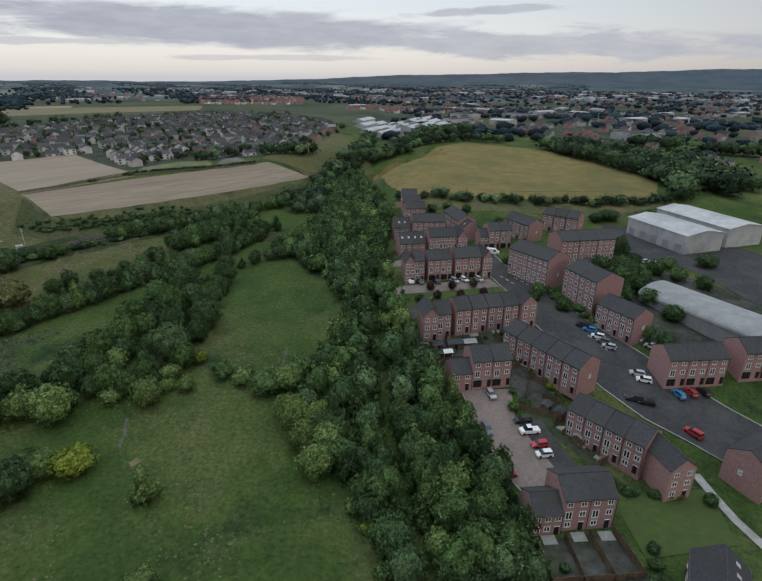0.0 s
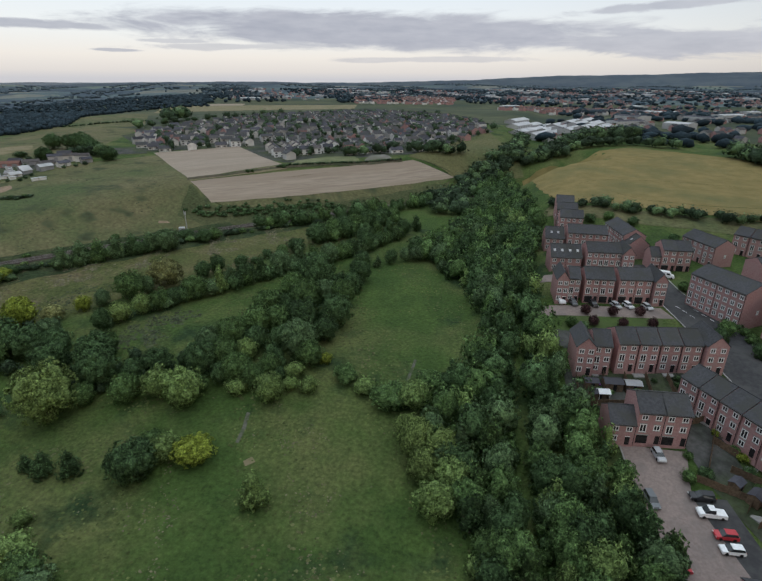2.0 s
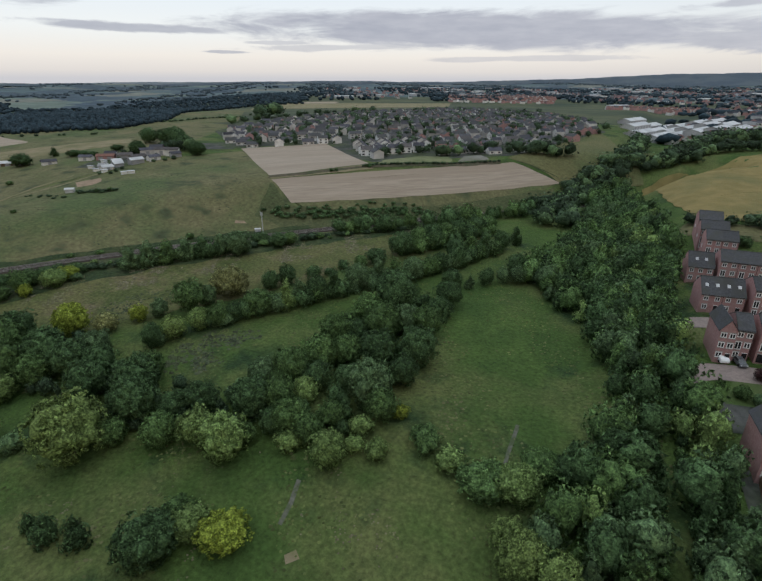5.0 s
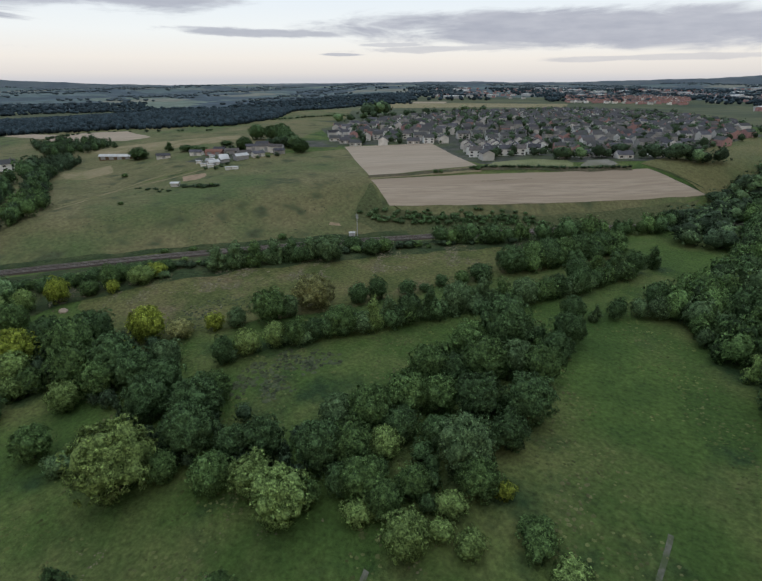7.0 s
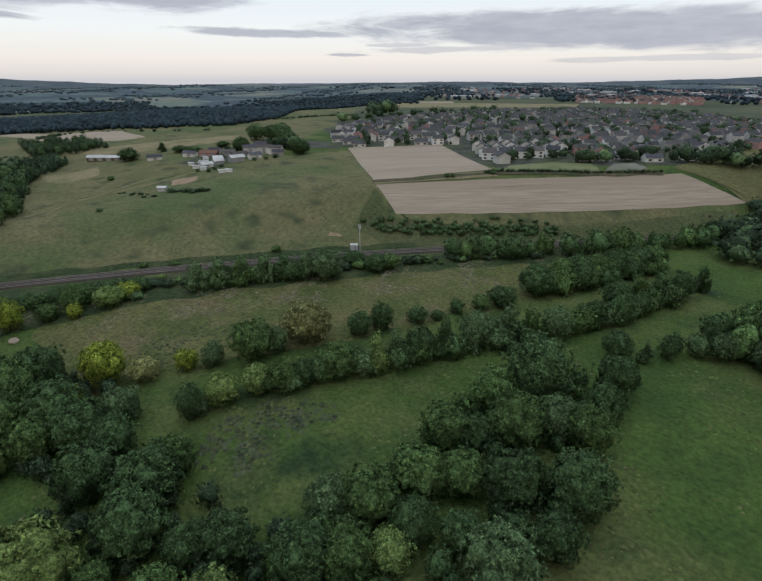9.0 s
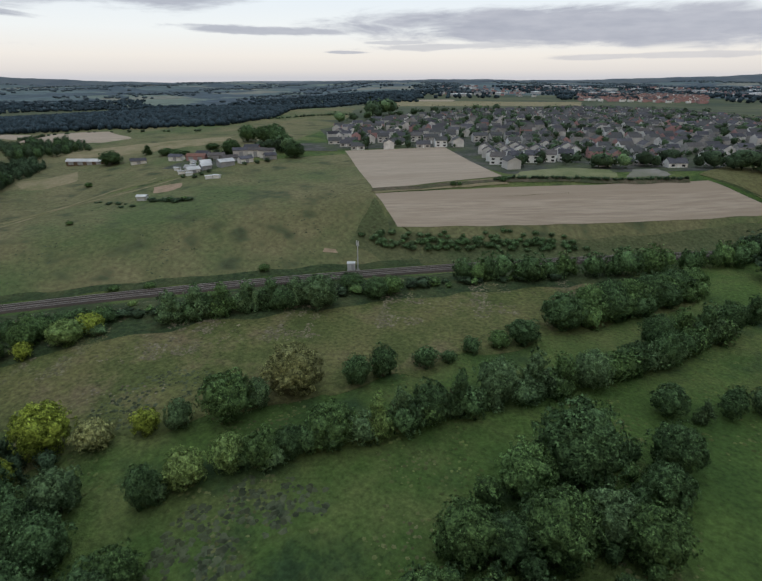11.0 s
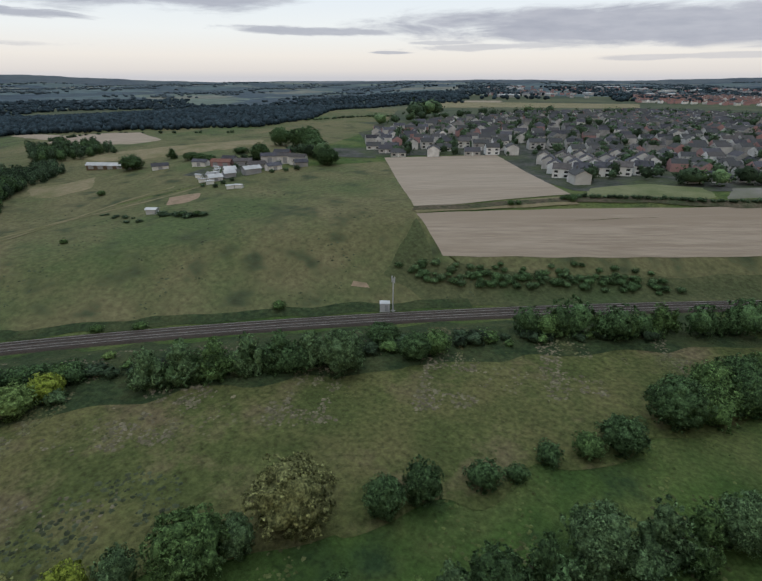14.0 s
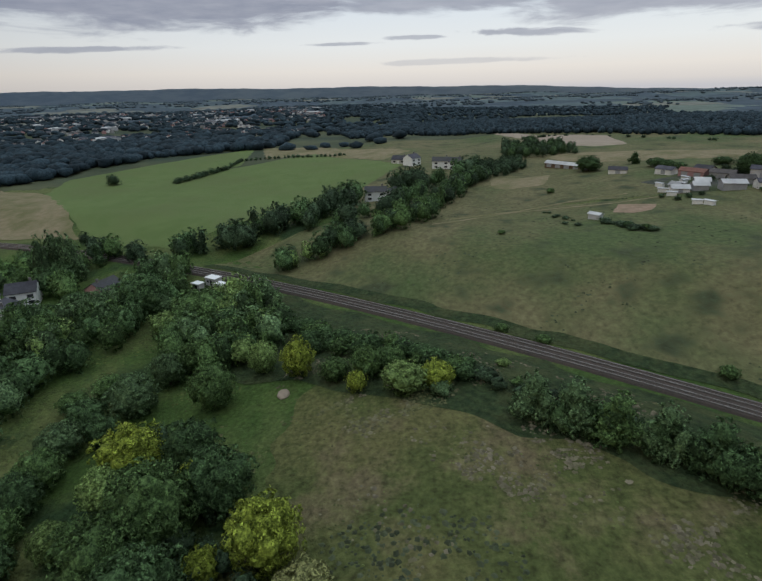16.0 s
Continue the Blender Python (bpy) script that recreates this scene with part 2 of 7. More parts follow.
def patchwork(name, size, tones):
    """Hedged fields and woods far off: uneven cells of a few tones, each with its own grain."""
    m = mat(name, tones[0], tones[1], 0.01)
    nd, lk = m.node_tree.nodes, m.node_tree.links
    geo = nd.new("ShaderNodeNewGeometry")
    warp = nd.new("ShaderNodeTexNoise")
    warp.inputs["Scale"].default_value = 2.0 / size
    lk.new(geo.outputs["Position"], warp.inputs["Vector"])
    shift = nd.new("ShaderNodeVectorMath")
    shift.operation = "MULTIPLY_ADD"
    shift.inputs[1].default_value = (size, size, 0)
    lk.new(warp.outputs["Color"], shift.inputs[0])
    lk.new(geo.outputs["Position"], shift.inputs[2])
    flat = nd.new("ShaderNodeVectorMath")
    flat.operation = "MULTIPLY"
    flat.inputs[1].default_value = (1, 1, 0)
    lk.new(shift.outputs[0], flat.inputs[0])
    cell = nd.new("ShaderNodeTexVoronoi")
    cell.inputs["Scale"].default_value = 1.0 / size
    lk.new(flat.outputs[0], cell.inputs["Vector"])
    pick = nd.new("ShaderNodeSeparateColor")
    lk.new(cell.outputs["Color"], pick.inputs[0])
    r = nd.new("ShaderNodeValToRGB")
    r.color_ramp.interpolation = "CONSTANT"
    while len(r.color_ramp.elements) < len(tones):
        r.color_ramp.elements.new(0.5)
    for k, (el, c) in enumerate(zip(r.color_ramp.elements, tones)):
        el.position, el.color = k / len(tones), (*c, 1)
    lk.new(pick.outputs[0], r.inputs[0])
    grain = nd.new("ShaderNodeTexNoise")
    grain.inputs["Scale"].default_value, grain.inputs["Detail"].default_value = 0.02, 6.0
    lk.new(geo.outputs["Position"], grain.inputs["Vector"])
    rough = nd.new("ShaderNodeMapRange")
    rough.inputs["From Min"].default_value, rough.inputs["From Max"].default_value = 0.3, 0.7
    rough.inputs["To Min"].default_value, rough.inputs["To Max"].default_value = 0.7, 1.3
    lk.new(grain.outputs[0], rough.inputs["Value"])
    mul = nd.new("ShaderNodeMix")
    mul.data_type, mul.blend_type = "RGBA", "MULTIPLY"
    mul.inputs[0].default_value = 1.0
    lk.new(r.outputs[0], mul.inputs[6])
    lk.new(rough.outputs[0], mul.inputs[7])
    lk.new(mul.outputs[2], nd["Principled BSDF"].inputs["Base Color"])
    return m


# field and wood tones with aerial haze mixed in as blue
FARHILLS = patchwork("hazed_hill_country", 230.0, ((0.050, 0.072, 0.090), (0.076, 0.106, 0.112), (0.046, 0.067, 0.088), (0.118, 0.148, 0.124), (0.054, 0.078, 0.096), (0.150, 0.154, 0.130), (0.048, 0.070, 0.090), (0.084, 0.114, 0.116)))
REDROOF = mat("orange_red_roof_tiles", (0.150, 0.076, 0.062), (0.205, 0.108, 0.086), 0.5, (0.12, 0.078, 0.07), 0.02, rough=0.85)
GREYROOF = mat("weathered_grey_roof", (0.050, 0.050, 0.062), (0.082, 0.082, 0.096), 0.5, (0.058, 0.056, 0.062), 0.02, rough=0.85, each=0.25, island=0.4)
GARDENS = mat("gardens_and_lanes", (0.030, 0.038, 0.026), (0.080, 0.078, 0.074), 0.11, (0.055, 0.070, 0.032), 0.05, fine=0.4, fine_scale=0.6)
TUFT = mat("grass_tufts", (0.062, 0.086, 0.027), (0.108, 0.126, 0.044), 0.2, (0.105, 0.105, 0.052), 0.045, island=0.4)
TUFTPALE = mat("bleached_tufts", (0.108, 0.100, 0.062), (0.165, 0.142, 0.102), 0.4, (0.10, 0.105, 0.045), 0.06, island=0.35)
WEEDS = mat("grey_green_weeds", (0.040, 0.052, 0.030), (0.075, 0.086, 0.050), 0.4, (0.055, 0.066, 0.034), 0.08, island=0.4)
ASPHALT = mat("asphalt", (0.046, 0.046, 0.049), (0.062, 0.062, 0.064), 0.8, (0.076, 0.075, 0.075), 0.1, rough=0.85)
PAVING = mat("block_paving", (0.21, 0.165, 0.15), (0.27, 0.215, 0.195), 1.6, (0.18, 0.15, 0.14), 0.15, rough=0.85, bump=0.02, bump_scale=8)
CONCRETE = mat("concrete", (0.30, 0.29, 0.28), (0.38, 0.37, 0.36), 1.0, (0.24, 0.235, 0.225), 0.2, rough=0.9)
BRICK = mat("red_brick", (0.330, 0.182, 0.174), (0.430, 0.262, 0.254), 2.2, (0.37, 0.232, 0.222), 0.3, rough=0.9, each=0.08, bump=0.02, bump_scale=9)
SLATE = mat("roof_tiles_grey", (0.042, 0.043, 0.048), (0.064, 0.064, 0.070), 1.8, (0.050, 0.050, 0.046), 0.25, spec=0.3, rough=0.8, each=0.1, bump=0.04, bump_scale=5)
WHITE = mat("white_frames", (0.72, 0.72, 0.72), (0.80, 0.80, 0.79), 1.0, rough=0.5)
RENDERW = mat("pale_render", (0.50, 0.485, 0.47), (0.72, 0.70, 0.68), 0.3, (0.42, 0.40, 0.38), 0.03, rough=0.9, each=0.22, island=0.2)
BROWNROOF = mat("concrete_roof_tiles", (0.070, 0.064, 0.064), (0.104, 0.094, 0.092), 0.5, (0.075, 0.075, 0.08), 0.02, rough=0.85, each=0.25)
GLASS = mat("window_glass", (0.02, 0.022, 0.025), (0.035, 0.038, 0.042), 0.5, rough=0.08, spec=0.6)
DARK = mat("dark_door", (0.012, 0.012, 0.014), (0.03, 0.028, 0.028), 1.0, rough=0.6)
METALW = mat("pale_metal_sheet", (0.44, 0.44, 0.45), (0.54, 0.54, 0.54), 0.3, (0.34, 0.34, 0.35), 0.05, rough=0.45)
FASCIA = mat("dull_fascia_board", (0.14, 0.13, 0.125), (0.19, 0.18, 0.17), 1.0, rough=0.7)
METALG = mat("grey_metal_sheet", (0.26, 0.26, 0.27), (0.33, 0.33, 0.335), 0.3, rough=0.5)
WOOD = mat("fence_wood", (0.11, 0.075, 0.05), (0.18, 0.125, 0.085), 2.0, rough=0.85, each=0.2)
BARK = mat("bark", (0.055, 0.042, 0.032), (0.10, 0.08, 0.06), 3.0, rough=0.95)
BALLAST = mat("ballast", (0.046, 0.038, 0.033), (0.080, 0.066, 0.057), 3.0, (0.075, 0.058, 0.050), 0.3, bump=0.05, bump_scale=8)
PATHGREY = mat("worn_stony_path", (0.085, 0.090, 0.066), (0.130, 0.128, 0.104), 0.9, (0.065, 0.082, 0.040), 0.5)
RAILSTEEL = mat("rail_steel", (0.30, 0.26, 0.24), (0.40, 0.37, 0.35), 1.0, rough=0.4, metal=0.7)
SLEEPER = mat("sleeper", (0.062, 0.053, 0.047), (0.092, 0.080, 0.072), 1.5)
CONCRETE_GROUND = mat("pale_gravel", (0.150, 0.142, 0.125), (0.205, 0.192, 0.170), 0.4, (0.12, 0.125, 0.085), 0.1)
ROUGHBANK = mat("dry_weeds", (0.060, 0.060, 0.034), (0.110, 0.088, 0.062), 0.25, (0.050, 0.062, 0.030), 0.08, bump=0.4, bump_scale=1.2, fine=0.4, fine_scale=0.8)
SOIL = mat("bare_soil", (0.24, 0.165, 0.115), (0.30, 0.215, 0.155), 0.6, (0.2, 0.15, 0.1), 0.2)


def leaves(name, a, b, each=0.2):
    """Foliage: leaf colours that differ from spray to spray, with light passing through the leaf."""
    m = mat(name, tuple(k * q for k, q in zip(a, (1.02, 1.10, 1.08))), tuple(k * q for k, q in zip(b, (2.12, 2.30, 2.16))), 1.3, lo=0.36, hi=0.64, rough=0.7, island=0.62, each=each, spec=0.10, bump=0.4, bump_scale=2.2, fine=0.42, fine_scale=2.6)
    nd, lk = m.node_tree.nodes, m.node_tree.links
    through_leaf, both = nd.new("ShaderNodeBsdfTranslucent"), nd.new("ShaderNodeMixShader")
    both.inputs[0].default_value = 0.12
    lk.new(nd["Principled BSDF"].inputs["Base Color"].links[0].from_socket, through_leaf.inputs["Color"])
    lk.new(nd["Principled BSDF"].outputs[0], both.inputs[1])
    lk.new(through_leaf.outputs[0], both.inputs[2])
    lk.new(both.outputs[0], nd["Material Output"].inputs["Surface"])
    return m


LEAF = {
    "dark": leaves("leaves_dark", (0.032, 0.055, 0.023), (0.051, 0.081, 0.035)),
    "mid": leaves("leaves_green", (0.043, 0.073, 0.027), (0.073, 0.111, 0.040)),
    "light": leaves("leaves_pale", (0.094, 0.134, 0.044), (0.136, 0.180, 0.064)),
    "yellow": leaves("leaves_yellow_green", (0.104, 0.132, 0.021), (0.178, 0.196, 0.034)),
    "grey": leaves("leaves_grey_green", (0.053, 0.085, 0.041), (0.084, 0.120, 0.057)),
    "buff": leaves("leaves_buff", (0.118, 0.120, 0.050), (0.182, 0.170, 0.074)),
    "pale": leaves("leaves_very_pale", (0.078, 0.104, 0.034), (0.118, 0.148, 0.050)),
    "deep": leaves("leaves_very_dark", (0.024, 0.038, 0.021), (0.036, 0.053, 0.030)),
    "purple": leaves("leaves_purple", (0.035, 0.016, 0.018), (0.055, 0.026, 0.028)),
}
# hill foliage lightened and blued in its base colour to stand for haze
FARHAZE = mat("hazed_hill_leaves", (0.070, 0.096, 0.116), (0.088, 0.114, 0.130), 0.02)
SCRUB = mat("dark_scrub", (0.024, 0.041, 0.018), (0.044, 0.064, 0.026), 0.5, (0.058, 0.070, 0.030), 0.12, bump=0.6, bump_scale=0.9, fine=0.4, fine_scale=0.9)
# dark far foliage; its blue cast is haze put into the colour
FARLEAF = mat("hazed_far_leaves", (0.017, 0.030, 0.039), (0.030, 0.047, 0.058), 0.35, fine=0.5, fine_scale=0.9, island=0.45)


# ---- the lie of the land ----
def step(v, a, b):
    t = np.clip((np.asarray(v, float) - a) / (b - a), 0, 1)
    return t * t * (3 - 2 * t)


def rail_x(y):
    y = np.clip(y, -160, 420)
    return 0.000982 * y * y + 0.3682 * y - 311.94


def rail_grade(y):
    return 0.6 + (np.asarray(y, float) - 70) * 0.0095


def waves(x, y, size, seed):
    """Rolling swell, about -1 to 1."""
    k = 2 * math.pi / size
    return (np.sin(k * (x * 0.8 + y * 0.55) + seed) + np.sin(k * 1.7 * (y * 0.9 - x * 0.4) + 2.1 * seed) * 0.6 + np.sin(k * 2.9 * (x * 0.6 + y * 0.3) + 3.7 * seed) * 0.3) / 1.9


def land(x, y):
    x, y = np.asarray(x, float), np.asarray(y, float)
    s = (0.000975 * np.clip(y, -100, 420) ** 2 + 0.34441 * np.clip(y, -100, 420) - 308.64 - x) * 0.79
    z = -2.25 + 7.36 * step(s, 6, 45) - 3.0 * step(s, 35, 130) - 1.78 * step(s, 150, 500)
    z = z + 8.22 * step(y, 85, 190) * step(x, -35, 5) + 7.8 * step(y, 230, 300) * step(x, -40, 25)
    z = z + 13.26 * step(y, 120, 330) * step(s, 0, 60) + 9.16 * step(y, 250, 600) + 5.06 * step(y, 75, 140)
    z = z + 1.79 * step(-s, -6, 10) * step(y, 80, 220) + 5.78 * step(s, 60, 200) * step(-y, -220, -120)
    # the railway lies in its own shallow cut
    cut = (1 - step(np.abs(rail_x(y) - x) * 0.79, 4.5, 17)) * step(y, -200, -120) * (1 - step(y, 400, 460))
    z = z * (1 - cut) + (rail_grade(y) - 0.45) * cut
    r = np.hypot(x + 100, y - 150)
    az = np.degrees(np.arctan2(x + 76, y - 114))
    plateau = step(az, -50, -38) * (1 - step(az, 25, 50))
    far = 2 + 17 * plateau + 6 * waves(x, y, 1500, 1.3) + np.clip((r - 1300) / 2700, 0, 1) * (25 - 6 * plateau + 9 * waves(x, y, 1100, 4.1))
    w = step(r, 620, 1150)
    return z * (1 - w) + far * w


def lz(x, y):
    return float(land(x, y))


def mesh_object(name, verts, faces, material, parent=None, smooth=False):
    me = bpy.data.meshes.new(name)
    me.from_pydata([tuple(v) for v in verts], [], [tuple(f) for f in faces])
    me.materials.append(material)
    if smooth:
        me.shade_smooth()
    ob = new(name, me)
    ob.parent = parent
    return ob


def structure(ob, label, category):
    return tagged(ob, label, category, "", "structure")


N = 250
u = np.linspace(-1, 1, N + 1)
span = 4800 * np.sign(u) * (0.12 * np.abs(u) + 0.88 * np.abs(u) ** 5)
gx, gy = np.meshgrid(span - 120, span + 190, indexing="ij")
gz = land(gx, gy)
idx = np.arange((N + 1) ** 2).reshape(N + 1, N + 1)
faces = np.stack([idx[:-1, :-1], idx[1:, :-1], idx[1:, 1:], idx[:-1, 1:]], -1).reshape(-1, 4)
ground = mesh_object("ground", np.stack([gx, gy, gz], -1).reshape(-1, 3).tolist(), faces.tolist(), MEADOW, smooth=True)
ground.data.materials.append(FARGRASS)
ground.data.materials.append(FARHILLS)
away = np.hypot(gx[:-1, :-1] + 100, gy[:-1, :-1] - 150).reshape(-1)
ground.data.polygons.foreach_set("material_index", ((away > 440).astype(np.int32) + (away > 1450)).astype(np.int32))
structure(ground, "rough green meadow land rolling away to the horizon", "ground")


def along(points, n):
    """n points at even steps along a polyline."""
    p = np.array(points, float)
    d = np.r_[0, np.cumsum(np.hypot(*np.diff(p, axis=0).T))]
    t = np.linspace(0, d[-1], n)
    return np.stack([np.interp(t, d, p[:, 0]), np.interp(t, d, p[:, 1])], 1)


def sheet(name, edge_a, edge_b, material, label, category, lift=0.12, cell=5.0, ragged=0.0, thick=0.0):
    """A piece of ground between two lines, laid over the land."""
    la = max(np.hypot(*np.diff(np.array(e, float), axis=0).T).sum() for e in (edge_a, edge_b))
    n = max(3, int(la / cell) + 1)
    a, b = along(edge_a, n), along(edge_b, n)
    m = max(3, int(np.hypot(*(a - b).T).max() / cell) + 1)
    f = np.linspace(0, 1, m)[None, :, None]
    p = a[:, None] * (1 - f) + b[:, None] * f
    if ragged:
        p = p + ragged * np.stack([waves(p[..., 0], p[..., 1], 23, 0.7), waves(p[..., 1], p[..., 0], 19, 2.7)], -1)
    x, y = p[..., 0], p[..., 1]
    over = np.full(x.shape, lift)
    if lift > 0.3:
        over[0], over[-1], over[:, 0], over[:, -1] = -0.2, -0.2, -0.2, -0.2
    v = np.stack([x, y, land(x, y) + over], -1).reshape(-1, 3)
    i = np.arange(n * m).reshape(n, m)
    q = np.stack([i[:-1, :-1], i[1:, :-1], i[1:, 1:], i[:-1, 1:]], -1).reshape(-1, 4)
    if np.cross(v[q[0, 1]] - v[q[0, 0]], v[q[0, 2]] - v[q[0, 0]])[2] < 0:
        q = q[:, ::-1]
    ob = mesh_object(name, v.tolist(), q.tolist(), material, smooth=True)
    return structure(ob, label, category)


# fields north of the railway
north = lambda d, y0, y1: [(float(rail_x(y)) - d * 0.82, y + d * 0.57) for y in np.linspace(y0, y1, 12)]
sheet("pasture", north(9, 60, 222), [(-330, 110), (-345, 160), (-330, 215), (-335, 280), (-290, 345), (-210, 271)], PASTURE, "wide grazed pasture, dull green with darker tufts", "field", 0.10, 5, 1.5)
sheet("stubble_field", [(-211, 272), (-256, 310), (-303, 350)], [(-174, 322), (-205, 352), (-256, 397)], STUBBLE, "pale straw-coloured stubble field with faint drill lines", "field", 0.2, 4, 0.25)
sheet("stubble_field", [(-187, 259), (-196, 263), (-208, 269)], [(-68, 377), (-85, 375), (-98, 374)], STUBBLE, "long pale straw-coloured stubble field beside the railway", "field", 0.2, 4, 0.25)
sheet("paddock", [(-170, 321), (-150, 336), (-129, 352)], [(-176, 340), (-162, 366), (-138, 369)], PALEGRASS, "pale green mown paddock below the houses", "field", 0.35, 4, 0.6)
sheet("gravel_yard", [(-129, 352), (-110, 369)], [(-132, 374), (-122, 384)], CONCRETE_GROUND, "bare grey yard beside the paddock", "ground", 0.4, 4, 0.8)
sheet("field_hedge_bank", [(-211, 270), (-199, 280), (-184, 297), (-173, 310), (-148, 331), (-128, 345), (-104, 367)], [(-213, 274), (-201, 284), (-186, 301), (-172, 317), (-151, 337), (-131, 350), (-107, 371)], ROUGHBANK, "low bank of dry weeds between two stubble fields", "bank", 0.3, 3, 0.5)
sheet("farm_track", [(-315, 155), (-324, 188), (-336, 212), (-339, 226), (-341, 240)], [(-316.5, 155), (-325.7, 188), (-337.8, 212), (-341, 226), (-343, 240)], DRY, "worn pale track across the pasture", "track", 0.4, 1.5, 0.3)
sheet("rough_field", [(-64, 376), (-84, 379), (-103, 377)], [(-22, 405), (-42, 460), (-64, 520)], ROUGHFIELD, "dull olive-buff rough field beside a wooded stream", "field", 0.28, 4, 0.8)
sheet("field_hedge_bank", [(-69, 379), (-84, 377.5), (-98, 376.5)], [(-68, 381), (-83, 379.5), (-97, 378.5)], SCRUB, "dark bank of weeds at the end of a stubble field", "bank", 0.45, 2, 0.4)
sheet("barley_field", [(1, 289), (98, 275), (138, 280), (160, 325)], [(-22, 402), (53, 474), (122, 440), (150, 380)], BARLEY, "large ripening ochre field on a low hill", "field", 0.3, 6, 1.5)
sheet("green_field", [(-328, -2), (-316, 43), (-395, 110), (-470, 140)], [(-425, -85), (-470, -30), (-520, 20), (-590, 60)], LEY, "smooth bright green field of short grass", "field", 0.2, 6, 1.0)
sheet("dry_field", [(-381, 184), (-374, 195), (-380, 213)], [(-415, 190), (-408, 202), (-411, 225)], DRY, "patch of dry buff grass beside a hedge", "field", 0.5, 4, 2.0)
sheet("stubble_field", [(-600, 247), (-549, 264), (-509, 282), (-504, 309)], [(-625, 274), (-607, 297), (-592, 310), (-575, 318)], STUBBLE, "far pale stubble field on the crest", "field", 0.9, 6, 1.0)
sheet("stubble_field", [(-606, 255), (-607, 281)], [(-700, 240), (-668, 262)], STUBBLE, "far pale stubble field beside a wood", "field", 0.9, 6, 1.0)
sheet("rough_pasture", [(-332, 120), (-336, 280), (-360, 340), (-430, 480)], [(-640, 60), (-690, 240), (-610, 330), (-540, 480)], PASTURE, "dull rough pasture beyond the farm", "field", 0.09, 9, 2.0)
sheet("rough_pasture", north(9, 150, 330), [(-330, 110), (-211, 272), (-187, 259), (-68, 380)], PASTURE, "dull rough grass above the railway", "field", 0.07, 5)
sheet("ochre_field", [(-456, 240), (-429, 267), (-421, 288), (-413, 310), (-416, 342)], [(-490, 238), (-480, 275), (-463, 306), (-451, 333), (-437, 358)], DRY, "long buff hay field beyond the farm", "field", 0.6, 5, 1.5)
sheet("green_field", [(-425, -85), (-466, -25), (-520, 12)], [(-479, -104), (-553, -55), (-650, -10)], LEY, "green field rising behind a hedge", "field", 0.2, 8, 1.0)
sheet("dry_field", [(-556, 22), (-590, 62), (-500, 125)], [(-655, -6), (-650, 60), (-560, 150)], DRY, "buff dry pasture behind the white house", "field", 0.6, 6, 2.0)
sheet("hay_field", [(-598, 694), (-503, 825), (-369, 965)], [(-830, 982), (-640, 1130), (-467, 1249)], DRY, "far ochre field behind the village", "field", 0.6, 12, 2.0)
sheet("far_stubble_field", [(-752, 1044), (-786, 1091)], [(-686, 1084), (-720, 1160)], STUBBLE, "small pale field far behind the village", "field", 0.9, 12, 2.0)
sheet("hay_meadow", [(-208, 118), (-203, 130), (-190, 160), (-170, 193), (-142, 230), (-95, 284)], [(-160, 112), (-152, 128), (-144, 142), (-129, 167), (-107, 214), (-78, 268)], HAYMEADOW, "yellowing rough meadow between a hedgerow and the railway", "grass", 0.10, 2, 3.0)
sheet("railway_bank", [(float(rail_x(y)) + 4.5, y - 3) for y in range(70, 300, 20)], [(-216, 84), (-206, 113), (-194, 142), (-178, 172), (-160, 197), (-136, 230), (-98, 275)], SCRUB, "dark bank of brambles and scrub below the railway", "bank", 0.16, 2, 1.8)
sheet("rough_bank", [(-206, 267), (-187, 256), (-150, 284), (-110, 326), (-70, 372)], [(-196, 240), (-178, 240), (-140, 272), (-104, 308), (-72, 350)], BANKGRASS, "dull rough grass bank below the stubble", "bank", 0.13, 4, 1.0)
sheet("trackside_strip", north(5, 60, 245), north(10, 60, 245), SCRUB, "strip of dark weeds beside the railway", "verge", 0.17, 3, 0.9)

# railway: bed, sleepers, rails
def ribbon(name, d0, d1, lift0, material, label, y0=-150, y1=410, lift1=None, parent=None):
    lift1 = lift0 if lift1 is None else lift1
    ys = np.arange(y0, y1 + 1, 5.0)
    v, f = [], []
    for y in ys:
        for d, h in ((d0, lift0), (d1, lift1)):
            x0 = float(rail_x(y))
            v.append((x0 - d * 0.82, y + d * 0.57, float(rail_level(y)) + h))
    for i in range(len(ys) - 1):
        f.append((2 * i, 2 * i + 2, 2 * i + 3, 2 * i + 1))
    ob = mesh_object(name, v, f, material, parent)
    return ob


def rail_level(y):
    return rail_grade(y)


bed = ribbon("ballast_bed", -3.3, 3.3, 0.0, BALLAST, "")
structure(bed, "brown stone ballast bed of a double-track railway", "railway")
ribbon("shoulder", 3.3, 4.2, 0.0, BALLAST, "", lift1=-1.0, parent=bed)
ribbon("shoulder", -4.2, -3.3, -1.0, BALLAST, "", lift1=0.0, parent=bed)
